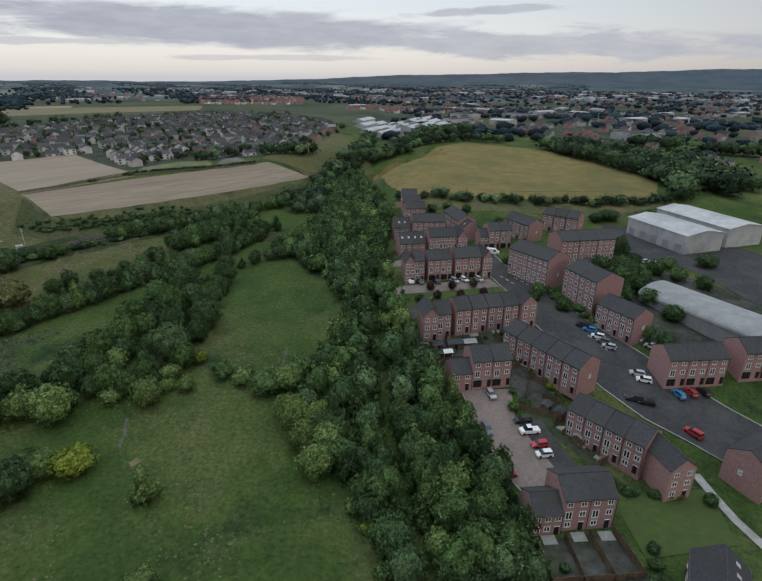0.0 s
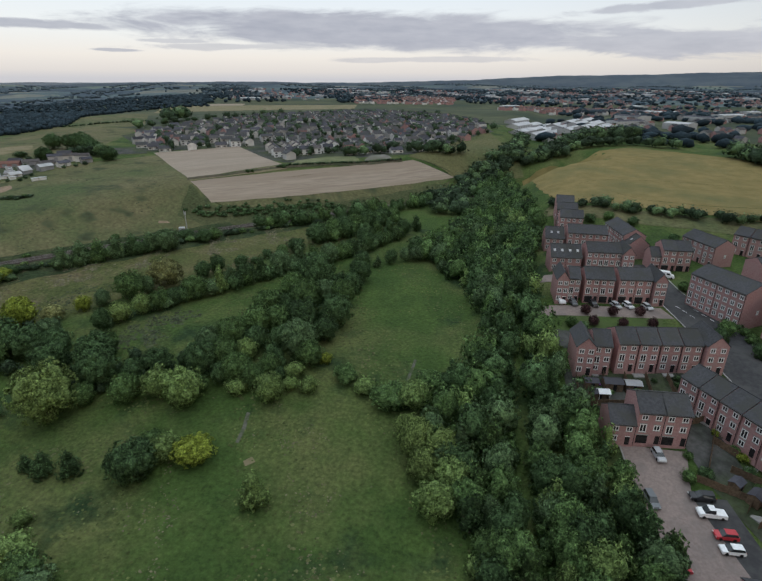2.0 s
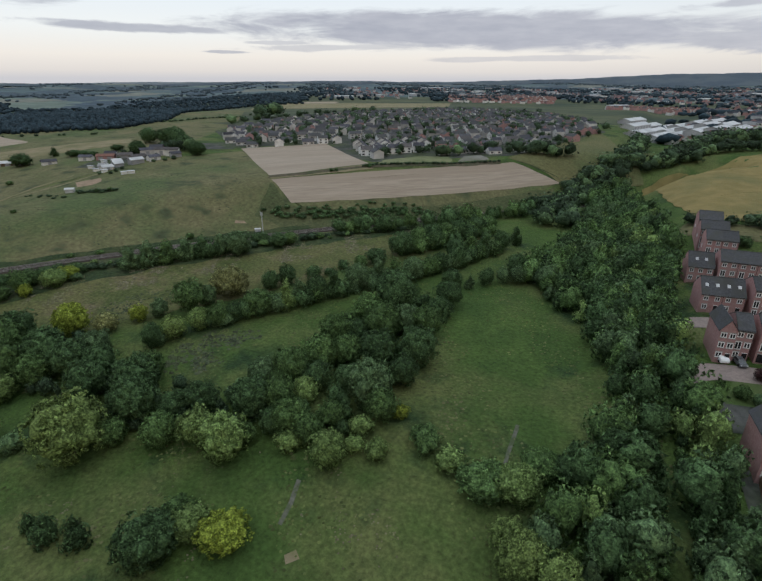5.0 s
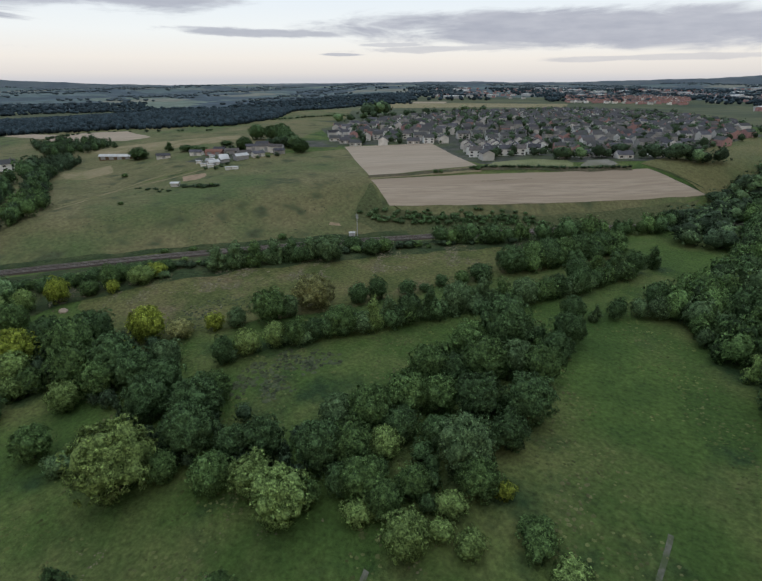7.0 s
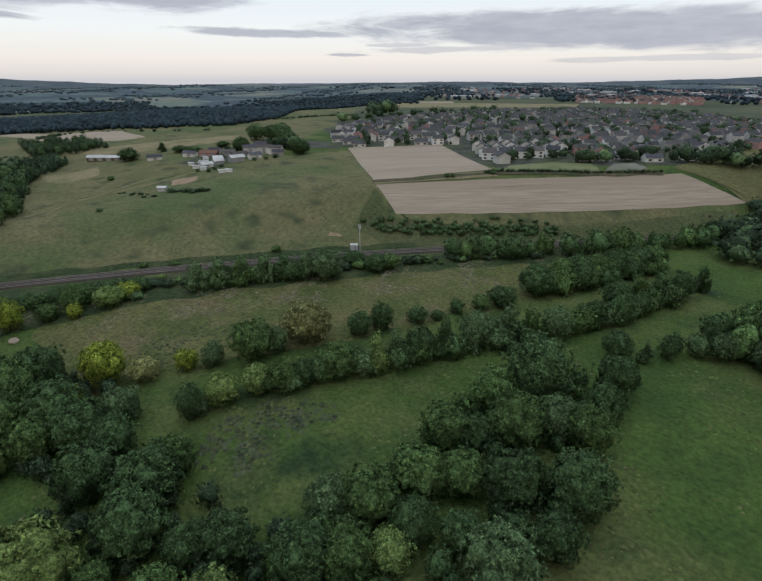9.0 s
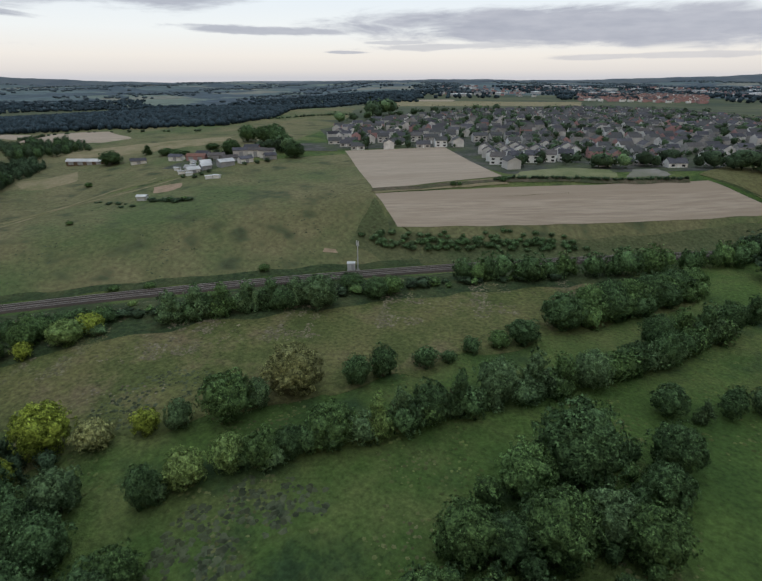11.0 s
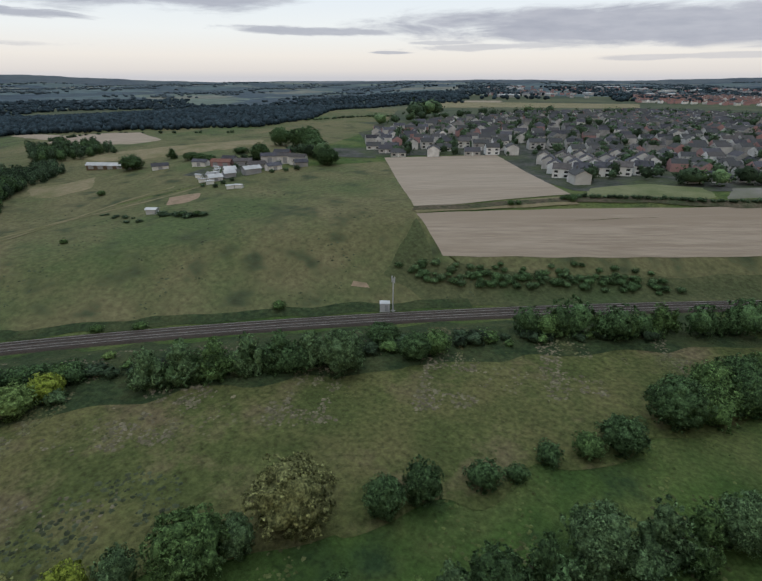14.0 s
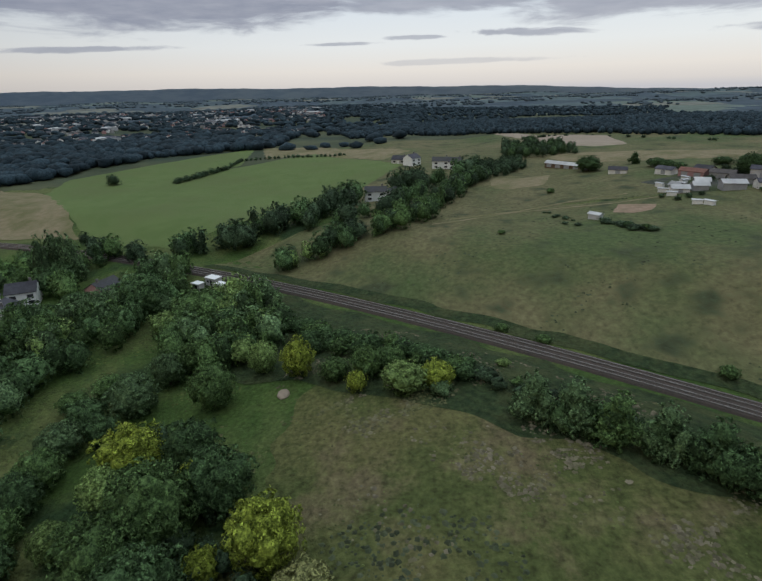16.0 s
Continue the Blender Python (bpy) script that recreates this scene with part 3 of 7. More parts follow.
for side in (-1.75, 1.75):
    for gauge in (-0.75, 0.75):
        ys = np.arange(-150, 411, 4.0)
        v, f = [], []
        for y in ys:
            x0, z0 = float(rail_x(y)), float(rail_level(y)) + 0.09
            for d, h in ((-0.07, 0), (0.07, 0), (0.07, 0.15), (-0.07, 0.15)):
                q = side + gauge + d
                v.append((x0 - q * 0.82, y + q * 0.57, z0 + h))
        for i in range(len(ys) - 1):
            for a in range(4):
                b = (a + 1) % 4
                f.append((4 * i + a, 4 * i + 4 + a, 4 * i + 4 + b, 4 * i + b))
        structure(mesh_object("rail", v, f, RAILSTEEL), "worn steel running rail on sleepers", "rail")
v, f = [], []
for y in np.arange(20, 380, 0.52):
    x0, z0 = float(rail_x(y)), float(rail_level(y))
    for side in (-1.75, 1.75):
        k = len(v)
        for d, e, h in ((-1.25, -0.13, 0), (1.25, -0.13, 0), (1.25, 0.13, 0), (-1.25, 0.13, 0), (-1.25, -0.13, 0.1), (1.25, -0.13, 0.1), (1.25, 0.13, 0.1), (-1.25, 0.13, 0.1)):
            q = side + d
            v.append((x0 - q * 0.82 + e * 0.57, y + q * 0.57 + e * 0.82, z0 + h))
        f += [(k + 4, k + 5, k + 6, k + 7), (k, k + 1, k + 5, k + 4), (k + 1, k + 2, k + 6, k + 5), (k + 2, k + 3, k + 7, k + 6), (k + 3, k, k + 4, k + 7)]
tagged(mesh_object("sleepers", v, f, SLEEPER), "grey concrete railway sleepers laid in ballast", "sleepers", "", "stuff")


# ---- trees ----
def unit(a):
    return a / np.linalg.norm(a, axis=1)[:, None]


def crown_data(seed, n, leaf, shape="round", lobes=14, core=3):
    """A crown one metre high and about one metre wide: boughs, each with twig clumps covered in small leaf sprays."""
    rng = np.random.default_rng(seed)
    if shape == "cone":
        t = np.linspace(0.02, 1, lobes * 2)
        ang = rng.uniform(0, 6.28, lobes * 2)
        rad = 0.30 * (1 - t) * rng.uniform(0.5, 1, lobes * 2)
        c = np.stack([rad * np.cos(ang), rad * np.sin(ang), 0.10 + 0.78 * t], 1)
        size = 0.09 + 0.15 * (1 - t)
    elif shape == "tall":
        t = np.linspace(0, 1, lobes)
        ang = rng.uniform(0, 6.28, lobes)
        rad = 0.24 * np.sin(np.pi * np.clip(t * 0.75 + 0.22, 0, 1)) * rng.uniform(0.3, 1, lobes)
        c = np.stack([rad * np.cos(ang), rad * np.sin(ang), 0.14 + 0.72 * t], 1)
        size = rng.uniform(0.11, 0.19, lobes) * (1.15 - 0.5 * t)
    else:
        k = np.arange(lobes) + 0.5
        up = 1 - 1.7 * k / lobes
        an = k * 2.39996 + rng.uniform(-0.4, 0.4, lobes)
        d = np.stack([np.sqrt(1 - up**2) * np.cos(an), np.sqrt(1 - up**2) * np.sin(an), up], 1)
        c = d * rng.uniform(0.82, 1.04, lobes)[:, None] * (0.35, 0.35, 0.36) + (0, 0, 0.47)
        size = rng.uniform(0.11, 0.19, lobes) * (15 / lobes) ** 0.4
        c, size = np.r_[c, [(0, 0, 0.45)]], np.r_[size, 0.36]
        if shape == "bush":
            c[:, 2] = c[:, 2] * 0.8 + 0.02
    # the leafy body: the outline of all boughs seen from the heart of the crown
    heart = np.array((0, 0, 0.46 if shape not in ("cone", "tall") else 0.5))
    squash = np.array((1, 1, 1.0 if shape not in ("cone", "tall") else 2.0))
    bm = bmesh.new()
    bmesh.ops.create_icosphere(bm, subdivisions=core, radius=1.0)
    way = np.array([w.co[:] for w in bm.verts])
    tri = [[w.index for w in face.verts] for face in bm.faces]
    bm.free()
    way = unit(way * squash)
    reach = np.full(len(way), 0.10)
    for k in range(len(c)):
        o = c[k] - heart
        along_way = way @ o
        inner = size[k] ** 2 - (o @ o - along_way**2)
        reach = np.maximum(reach, np.where(inner > 0, along_way + np.sqrt(np.maximum(inner, 0)), 0))
    wob = np.array([noise.noise(Vector(w) * 7 + Vector((seed, 0, 0))) + 0.6 * noise.noise(Vector(w) * 15) for w in way])
    body = heart + way * (reach * (0.81 + 0.09 * wob))[:, None]
    body[:, 2] = np.maximum(body[:, 2], 0.0)
    # twig clumps over the boughs
    m = len(c) * 26
    on = rng.choice(len(c), m, p=size**2 / (size**2).sum())
    d = unit(rng.normal(size=(m, 3)) + (0, 0, 0.3))
    cc = c[on] + d * size[on][:, None] * rng.uniform(0.84, 1.04, (m, 1))
    cs = size[on] * rng.uniform(0.20, 0.36, m)
    hidden = np.zeros(m, bool)
    for k in range(len(c)):
        hidden |= (np.linalg.norm(cc - c[k], axis=1) < 0.85 * size[k]) & (on != k)
    cc, cs, d0 = cc[~hidden], cs[~hidden], d[~hidden]
    pick = rng.choice(len(cc), n, p=cs**2 / (cs**2).sum())
    d = unit(rng.normal(size=(n, 3)) * 0.65 + d0[pick] * 1.0 + (0, 0, 0.3))
    p = cc[pick] + d * cs[pick][:, None] * rng.uniform(0.7, 1.1, (n, 1))
    stray = rng.random(n) < 0.12
    p[stray] += d0[pick][stray] * (0.03 * rng.random((stray.sum(), 1)))
    p[:, 2] = np.maximum(p[:, 2], 0.02)
    face_way = unit(d + rng.normal(size=d.shape) * 0.42)
    a = unit(np.cross(face_way, rng.normal(size=d.shape)))
    b = np.cross(face_way, a)
    s = leaf * rng.uniform(0.6, 1.4, (n, 1))
    v = np.stack([p - a * s * 0.9 - b * s * 0.6, p + a * s * 1.5, p - a * s * 0.6 + b * s * 0.9 - face_way * s * 0.3], 1).reshape(-1, 3)
    f = np.arange(len(v)).reshape(-1, 3)
    normals = np.repeat(unit(d * 0.55 + d0[pick] * 1.0 + face_way * 0.3), 3, axis=0)
    # the body's normals follow its own shape
    t = np.array(tri)
    fn = np.cross(body[t[:, 1]] - body[t[:, 0]], body[t[:, 2]] - body[t[:, 0]])
    bn = np.zeros_like(body)
    for k in range(3):
        np.add.at(bn, t[:, k], fn)
    return np.r_[v, body], np.r_[f, t + len(v)], np.r_[normals, unit(bn + 1e-9)]


def trunk_data(seed):
    """A tapered trunk with four limbs, one metre high in all."""
    rng = np.random.default_rng(seed)
    v, f = [], []

    def limb(p0, p1, r0, r1, sides=6):
        k = len(v)
        ax = np.subtract(p1, p0)
        ax = ax / np.linalg.norm(ax)
        s = np.cross(ax, (0.31, 0.95, 0.11))
        s /= np.linalg.norm(s)
        t = np.cross(ax, s)
        for p, r in ((p0, r0), (p1, r1)):
            for i in range(sides):
                an = 6.2832 * i / sides
                v.append(tuple(np.add(p, r * (math.cos(an) * s + math.sin(an) * t))))
        for i in range(sides):
            j = (i + 1) % sides
            f.append((k + i, k + j, k + sides + j, k + sides + i))

    limb((0, 0, -0.05), (0.01, 0.0, 0.22), 0.032, 0.024)
    limb((0.01, 0, 0.22), (0.0, 0.02, 0.62), 0.024, 0.009)
    for i in range(4):
        an = i * 1.57 + rng.uniform(-0.4, 0.4)
        h = rng.uniform(0.2, 0.4)
        limb((0.01, 0, h), (0.26 * math.cos(an), 0.26 * math.sin(an), h + rng.uniform(0.15, 0.3)), 0.013, 0.004, 5)
    return v, f


def raw_mesh(name, data, material):
    me = bpy.data.meshes.new(name)
    me.from_pydata(np.asarray(data[0]).tolist() if len(data) > 2 else data[0], [], np.asarray(data[1]).tolist() if len(data) > 2 else data[1])
    me.materials.append(material)
    if len(data) > 2:
        me.shade_smooth()
        me.normals_split_custom_set_from_vertices(data[2].tolist())
    return me


CROWNS, TRUNKS = {}, [raw_mesh("trunk", trunk_data(k), BARK) for k in range(3)]
CROWN_KINDS = {
    "fine_a": ("round", 5200, 0.0166, 18, 1, 4), "fine_b": ("round", 5200, 0.0166, 22, 2, 4), "fine_c": ("round", 5200, 0.0166, 16, 3, 4), "fine_d": ("tall", 4600, 0.0150, 15, 21, 4),
    "round_a": ("round", 2400, 0.0225, 12, 31, 3), "round_b": ("round", 2400, 0.0225, 14, 32, 3), "round_c": ("round", 2400, 0.0225, 10, 33, 3), "round_d": ("round", 2400, 0.0225, 13, 9, 3),
    "tall_a": ("tall", 2200, 0.0205, 13, 4, 3), "tall_b": ("tall", 2200, 0.0205, 11, 10, 3),
    "bush_a": ("bush", 1700, 0.024, 8, 5, 3), "bush_b": ("bush", 1700, 0.024, 10, 6, 3), "cone_a": ("cone", 2200, 0.019, 10, 7, 3),
    "far_a": ("round", 420, 0.040, 7, 8, 2), "far_b": ("round", 420, 0.040, 9, 11, 2), "far_c": ("tall", 380, 0.038, 8, 12, 2),
    "dot_a": ("round", 70, 0.07, 4, 13, 2), "dot_b": ("round", 70, 0.07, 5, 14, 2),
}
for k, (shape, n, leaf, lobes, seed, core) in CROWN_KINDS.items():
    CROWNS[k] = crown_data(seed, n, leaf, shape, lobes, core)
CROWN_MESH = {}


def crown_mesh(shape, tint):
    if (shape, tint) not in CROWN_MESH:
        CROWN_MESH[shape, tint] = raw_mesh("crown", CROWNS[shape], LEAF[tint])
    return CROWN_MESH[shape, tint]


TINT_WORDS = {"dark": "dark green", "mid": "green", "light": "pale green", "yellow": "yellow-green", "grey": "grey-green", "buff": "buff and green", "pale": "very pale green", "deep": "very dark green", "purple": "dark purple"}
SHAPE_WORDS = {"fine": "broad leafy tree", "round": "broad round-crowned tree", "tall": "tall narrow tree", "bush": "low rounded bush", "cone": "small conical conifer", "far": "round tree"}
trng = random.Random(5)
MASSES = {}
CLEARINGS = ((-458, 168, 17), (-478, 141, 12), (-374, 129, 8), (-360, 127, 6), (-440, 172, 10), (-428, 170, 8), (-446, 162, 12), (-434, 160, 11), (-422, 162, 10), (-408, 162, 8), (-372, 124, 9), (-362, 125, 9), (-350, 127, 9), (-264, 40, 7), (-256, 12, 13), (-246, 20, 8), (-269, 74, 6), (-265, 80, 5))


def tree(x, y, height, width, shape, tint, where, group="", solo=True):
    """A tree of its own, or, where trees stand too thick or too far to tell apart, one of a mass."""
    turn = trng.uniform(0, 6.28)
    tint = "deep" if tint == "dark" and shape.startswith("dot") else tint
    if any(math.hypot(x - a, y - b) < r for a, b, r in CLEARINGS):
        return None
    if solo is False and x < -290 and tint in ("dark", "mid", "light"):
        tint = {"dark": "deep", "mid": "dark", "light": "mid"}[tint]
    if solo is None:
        MASSES.setdefault((where, tint), []).append((x, y, height, width, shape, turn))
        return None
    if not solo:
        kind = {"fine": "far_a", "round": "far_a" if trng.random() < 0.5 else "far_b", "tall": "far_c", "bush": "far_b"}.get(shape.split("_")[0], shape)
        MASSES.setdefault((where, tint), []).append((x, y, height, width, kind, turn))
        return None
    kind = shape.split("_")[0]
    root = new("bush" if kind == "bush" else "tree")
    root.location, root.scale = (x, y, lz(x, y) - 0.05), (width, width, height)
    root.rotation_euler = (0, 0, turn)
    c = new("crown", crown_mesh(shape, tint))
    c.parent = root
    t = new("trunk", TRUNKS[trng.randrange(3)])
    t.parent = root
    tagged(root, f"{TINT_WORDS[tint]} {SHAPE_WORDS[kind]} {where}", "bush" if kind == "bush" else "tree", group)
    return root


def plant_masses():
    for (where, tint), rows in MASSES.items():
        vs, fs, ns, off = [], [], [], 0
        for x, y, h, w, kind, turn in rows:
            v, f, nv = CROWNS[kind]
            c, s = math.cos(turn), math.sin(turn)
            vs.append(np.stack([(v[:, 0] * c - v[:, 1] * s) * w + x, (v[:, 0] * s + v[:, 1] * c) * w + y, v[:, 2] * h + lz(x, y) - 0.05], 1))
            ns.append(np.stack([nv[:, 0] * c - nv[:, 1] * s, nv[:, 0] * s + nv[:, 1] * c, nv[:, 2]], 1))
            fs.append(f + off)
            off += len(v)
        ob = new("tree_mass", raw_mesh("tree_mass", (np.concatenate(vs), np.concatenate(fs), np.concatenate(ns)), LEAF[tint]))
        tagged(ob, f"mass of {TINT_WORDS[tint]} trees {where}", "trees", "", "stuff")


def inside(poly, x, y):
    hit, n = False, len(poly)
    for i in range(n):
        (x0, y0), (x1, y1) = poly[i], poly[(i + 1) % n]
        if (y0 > y) != (y1 > y) and x < (x1 - x0) * (y - y0) / (y1 - y0) + x0:
            hit = not hit
    return hit


def spots(poly, gap, seed):
    rng = random.Random(seed)
    xs, ys = [p[0] for p in poly], [p[1] for p in poly]
    out = []
    row, y = 0, min(ys)
    while y < max(ys):
        x = min(xs) + (gap / 2 if row % 2 else 0)
        while x < max(xs):
            px, py = x + rng.uniform(-0.36, 0.36) * gap, y + rng.uniform(-0.36, 0.36) * gap
            if inside(poly, px, py):
                out.append((px, py))
            x += gap
        y += gap * 0.87
        row += 1
    return out


def dist_line(x, y, line):
    best = 1e9
    for (x0, y0), (x1, y1) in zip(line, line[1:]):
        dx, dy = x1 - x0, y1 - y0
        t = max(0, min(1, ((x - x0) * dx + (y - y0) * dy) / (dx * dx + dy * dy)))
        best = min(best, math.hypot(x - x0 - t * dx, y - y0 - t * dy))
    return best


TINTS = ["dark"] * 5 + ["mid"] * 6 + ["grey"] * 3 + ["light"]
ROUND = ["round_a", "round_b", "round_c", "round_d", "round_a", "round_b", "tall_a", "tall_b"]


def wood(poly, gap, h, where, seed, group, clear=(), tints=TINTS, shapes=ROUND, spread=0.95, solo=lambda x, y: True):
    for x, y in spots(poly, gap, seed):
        if any(dist_line(x, y, line) < d for line, d in clear):
            continue
        k = h * trng.uniform(0.72, 1.2)
        tree(x, y, k, k * spread * trng.uniform(0.8, 1.12), trng.choice(shapes), trng.choice(tints), where, group, solo(x, y))


def tree_row(line, gap, h, where, group, tints=TINTS, shapes=ROUND, wide=1.5, spread=0.9, solo=True):
    n = max(2, int(np.hypot(*np.diff(np.array(line, float), axis=0).T).sum() / gap) + 1)
    for x, y in along(line, n):
        k = h * trng.uniform(0.72, 1.2)
        tree(float(x) + trng.uniform(-wide, wide), float(y) + trng.uniform(-wide, wide), k, k * spread * trng.uniform(0.85, 1.2), trng.choice(shapes), trng.choice(tints), where, group, solo)


def plant(rows, where, group):
    """Trees and bushes one by one: place, height, width, habit and tint."""
    for x, y, h, w, habit, tint in rows:
        shape = {"round": trng.choice(["fine_a", "fine_b", "fine_c"]), "tall": "fine_d", "bush": trng.choice(["bush_a", "bush_b"]) if w < 7 else trng.choice(["fine_a", "fine_c"]), "cone": "cone_a"}[habit]
        tree(x, y, h, w / {"tall": 0.78, "cone": 0.85}.get(habit, 1.05), shape, tint, where, group)


LANE = [(-16, 175), (-8.5, 152), (-5.6, 135), (-3, 113), (-1, 95), (1.5, 82), (5.5, 70), (8, 55)]
EAST_BELT = [(2, 58), (-6, 75), (-9, 80), (-14, 85), (-19, 92), (-25, 101), (-29, 108), (-23, 116), (-17, 128), (-17, 145), (-18, 160), (-27, 186), (-41, 212), (-60, 222), (-45, 245), (-42, 300), (-48, 380), (-30, 400), (-22, 330), (-10, 285), (-6, 255), (-6, 184), (-1, 149), (6, 130), (13, 117), (16, 108), (20, 97), (26, 84), (25, 66), (22, 45), (10, 45)]
wood(EAST_BELT, 5.2, 9.5, "in a dense belt beside the houses", 11, "trees of the long belt", [(LANE[1:], 2.4), ([(-25, 102), (-14, 86)], 3.5)], tints=["dark"] * 5 + ["mid"] * 6 + ["grey"] * 3 + ["light"], spread=0.88, solo=lambda x, y: y < 106)
for side in (-2.4, 2.4):
    tree_row([(-7 + side, 142), (-4.5 + side, 126), (-2.5 + side, 110), (-1 + side, 96), (1.5 + side, 82), (4.5 + side, 72)], 3.0, 3.0, "beside the lane through the belt", "", ["dark", "dark", "mid"], ["far_a", "far_b"], 0.5, 0.95, False)
COPSE = [(-86, 111), (-92, 114), (-95, 124), (-90, 137), (-92, 163), (-85, 182), (-69, 187), (-63, 168), (-60, 150), (-57, 130), (-66, 116)]
wood(COPSE, 5.5, 4.8, "in a dark copse between two meadows", 12, "", [([(-79, 133), (-80, 140)], 3.5), ([(-60, 118), (-57, 130), (-60, 150), (-63, 168)], 4)], tints=["dark", "dark", "mid"], solo=lambda x, y: False)
plant(((-128.9, 137.2, 7.7, 7.7, "round", "light"), (-125.2, 141.3, 8.1, 7.4, "round", "mid"), (-123.1, 145.9, 6.9, 6.9, "round", "dark"), (-119.9, 153.2, 9.1, 11, "round", "mid"), (-113.5, 159.3, 11.6, 5.9, "tall", "light"), (-112, 164.6, 9.9, 7.2, "tall", "grey"), (-109.1, 169.7, 9.7, 8.8, "round", "dark"), (-105.9, 175.1, 11.1, 6.7, "tall", "dark"), (-102.5, 184.8, 10.2, 11.1, "round", "grey"), (-97, 189.7, 12.3, 8.4, "tall", "grey"), (-93, 194.1, 10.8, 8.4, "tall", "mid"), (-88.9, 201.9, 9.3, 10, "round", "grey"), (-85.9, 209.2, 8.1, 7.3, "tall", "dark"), (-83.1, 214.1, 8.1, 7.9, "round", "dark"), (-78.3, 220.5, 10.1, 7.5, "round", "dark"), (-82.1, 228, 10.3, 10.3, "round", "dark"), (-78, 234, 11.1, 9.7, "tall", "mid"), (-74.3, 240.2, 11.7, 9.9, "tall", "dark")), 'in a long hedgerow across the meadow', 'trees of the hedgerow')
plant(((-69.9, 250.4, 9.4, 8.5, "round", "dark"), (-65.8, 260.1, 9.3, 6.9, "tall", "dark")), 'in a long hedgerow across the meadow', 'trees of the hedgerow')
plant(((-133.2, 124, 8.6, 6.6, "round", "dark"), (-132.5, 125.6, 5.6, 4.5, "bush", "grey"), (-131.9, 130.3, 7, 8.6, "bush", "pale")), 'standing in the clearing', '')
plant(((-149.9, 132.9, 6.6, 6, "bush", "yellow"), (-146.4, 137.9, 7.2, 6.6, "bush", "grey"), (-141.5, 145.8, 10.9, 12.1, "round", "mid"), (-139.4, 151.5, 7.4, 6.6, "round", "grey"), (-138.1, 160.6, 11.3, 14.5, "round", "buff"), (-129.5, 171, 7.4, 7.6, "round", "dark"), (-126.8, 176.5, 8.2, 7.3, "round", "dark"), (-121.6, 186, 6.1, 6.5, "bush", "dark"), (-118.5, 191.1, 3.6, 4.3, "bush", "dark"), (-116.8, 198.5, 4.8, 5.1, "bush", "dark"), (-112.5, 204.8, 5.6, 6.2, "bush", "mid"), (-109.1, 211, 6.7, 9.9, "round", "dark"), (-104.9, 225, 10.9, 12.7, "round", "dark"), (-100.4, 231.4, 8.2, 8, "round", "mid"), (-95.9, 238.2, 10.5, 9.8, "round", "dark"), (-91.1, 249.8, 8.3, 10.2, "tall", "mid"), (-87, 257.8, 8, 10.5, "round", "dark")), 'standing loose on the meadow', 'meadow trees')
plant(((-102, 237.1, 10.1, 10.8, "round", "mid"), (-98.4, 242.6, 10.7, 11.7, "round", "dark"), (-95, 249.5, 10, 11.1, "round", "mid"), (-91.1, 257.3, 10.6, 11.3, "round", "dark"), (-87.3, 266.3, 10, 11.6, "round", "dark"), (-83.6, 275, 8.6, 10.5, "round", "mid")), 'in a row across the meadow', 'trees of the second row')
plant(((-189.6, 160.7, 10.2, 9.9, "tall", "grey"), (-186.5, 166.3, 11, 10, "tall", "grey"), (-183, 172.3, 10.3, 10.2, "tall", "mid"), (-180.2, 178.9, 9.8, 9.2, "tall", "grey"), (-176.1, 184.6, 9.7, 9.9, "tall", "dark"), (-171.3, 189.7, 9.6, 8.2, "tall", "grey"), (-164.3, 193.2, 11.3, 12.3, "round", "grey"), (-167.2, 209.7, 5.6, 9.8, "round", "dark"), (-156.3, 208.8, 7.2, 9.1, "round", "dark"), (-154.4, 214.4, 6.2, 8, "round", "mid")), 'on the railway bank', 'trees on the railway bank')
plant(((-206.3, 129.6, 8.1, 8.5, "bush", "mid"), (-200, 137.2, 7, 10.5, "bush", "light"), (-202.1, 143.8, 5.4, 9.2, "bush", "yellow"), (-208.8, 134.2, 5.8, 7.9, "bush", "mid"), (-209.3, 158.9, 2.1, 3.4, "bush", "light"), (-213, 105.1, 8.5, 7.7, "round", "light"), (-209.5, 113.7, 9.7, 8.5, "round", "yellow"), (-206.3, 122.4, 5.4, 7.7, "bush", "mid"), (-200.6, 127.6, 5.8, 4.9, "bush", "yellow"), (-198.5, 144.4, 3.4, 5.2, "bush", "grey"), (-219.5, 94.2, 7.8, 10.4, "round", "mid"), (-215.3, 88.4, 9, 10.1, "round", "mid"), (-210.8, 83.8, 9.2, 9.3, "round", "grey"), (-200, 81.3, 9.7, 11.4, "round", "grey"), (-205.8, 72.6, 6.3, 8.4, "round", "mid")), "at the hay meadow's end", 'trees by the meadow end')
plant(((-194.3, 74.2, 7.4, 9.6, "round", "dark"), (-186.5, 73.6, 7.6, 9.4, "round", "grey"), (-179, 74.7, 7.2, 9.4, "round", "mid"), (-172, 75.3, 8.2, 9.8, "round", "dark"), (-166, 76.8, 7, 8.4, "round", "mid"), (-200.5, 67.6, 5.1, 7.6, "bush", "mid"), (-190, 80, 6.6, 8, "round", "dark"), (-160, 80, 7, 8.5, "round", "dark")), 'in a row beside a grass strip', 'trees beside the strip')
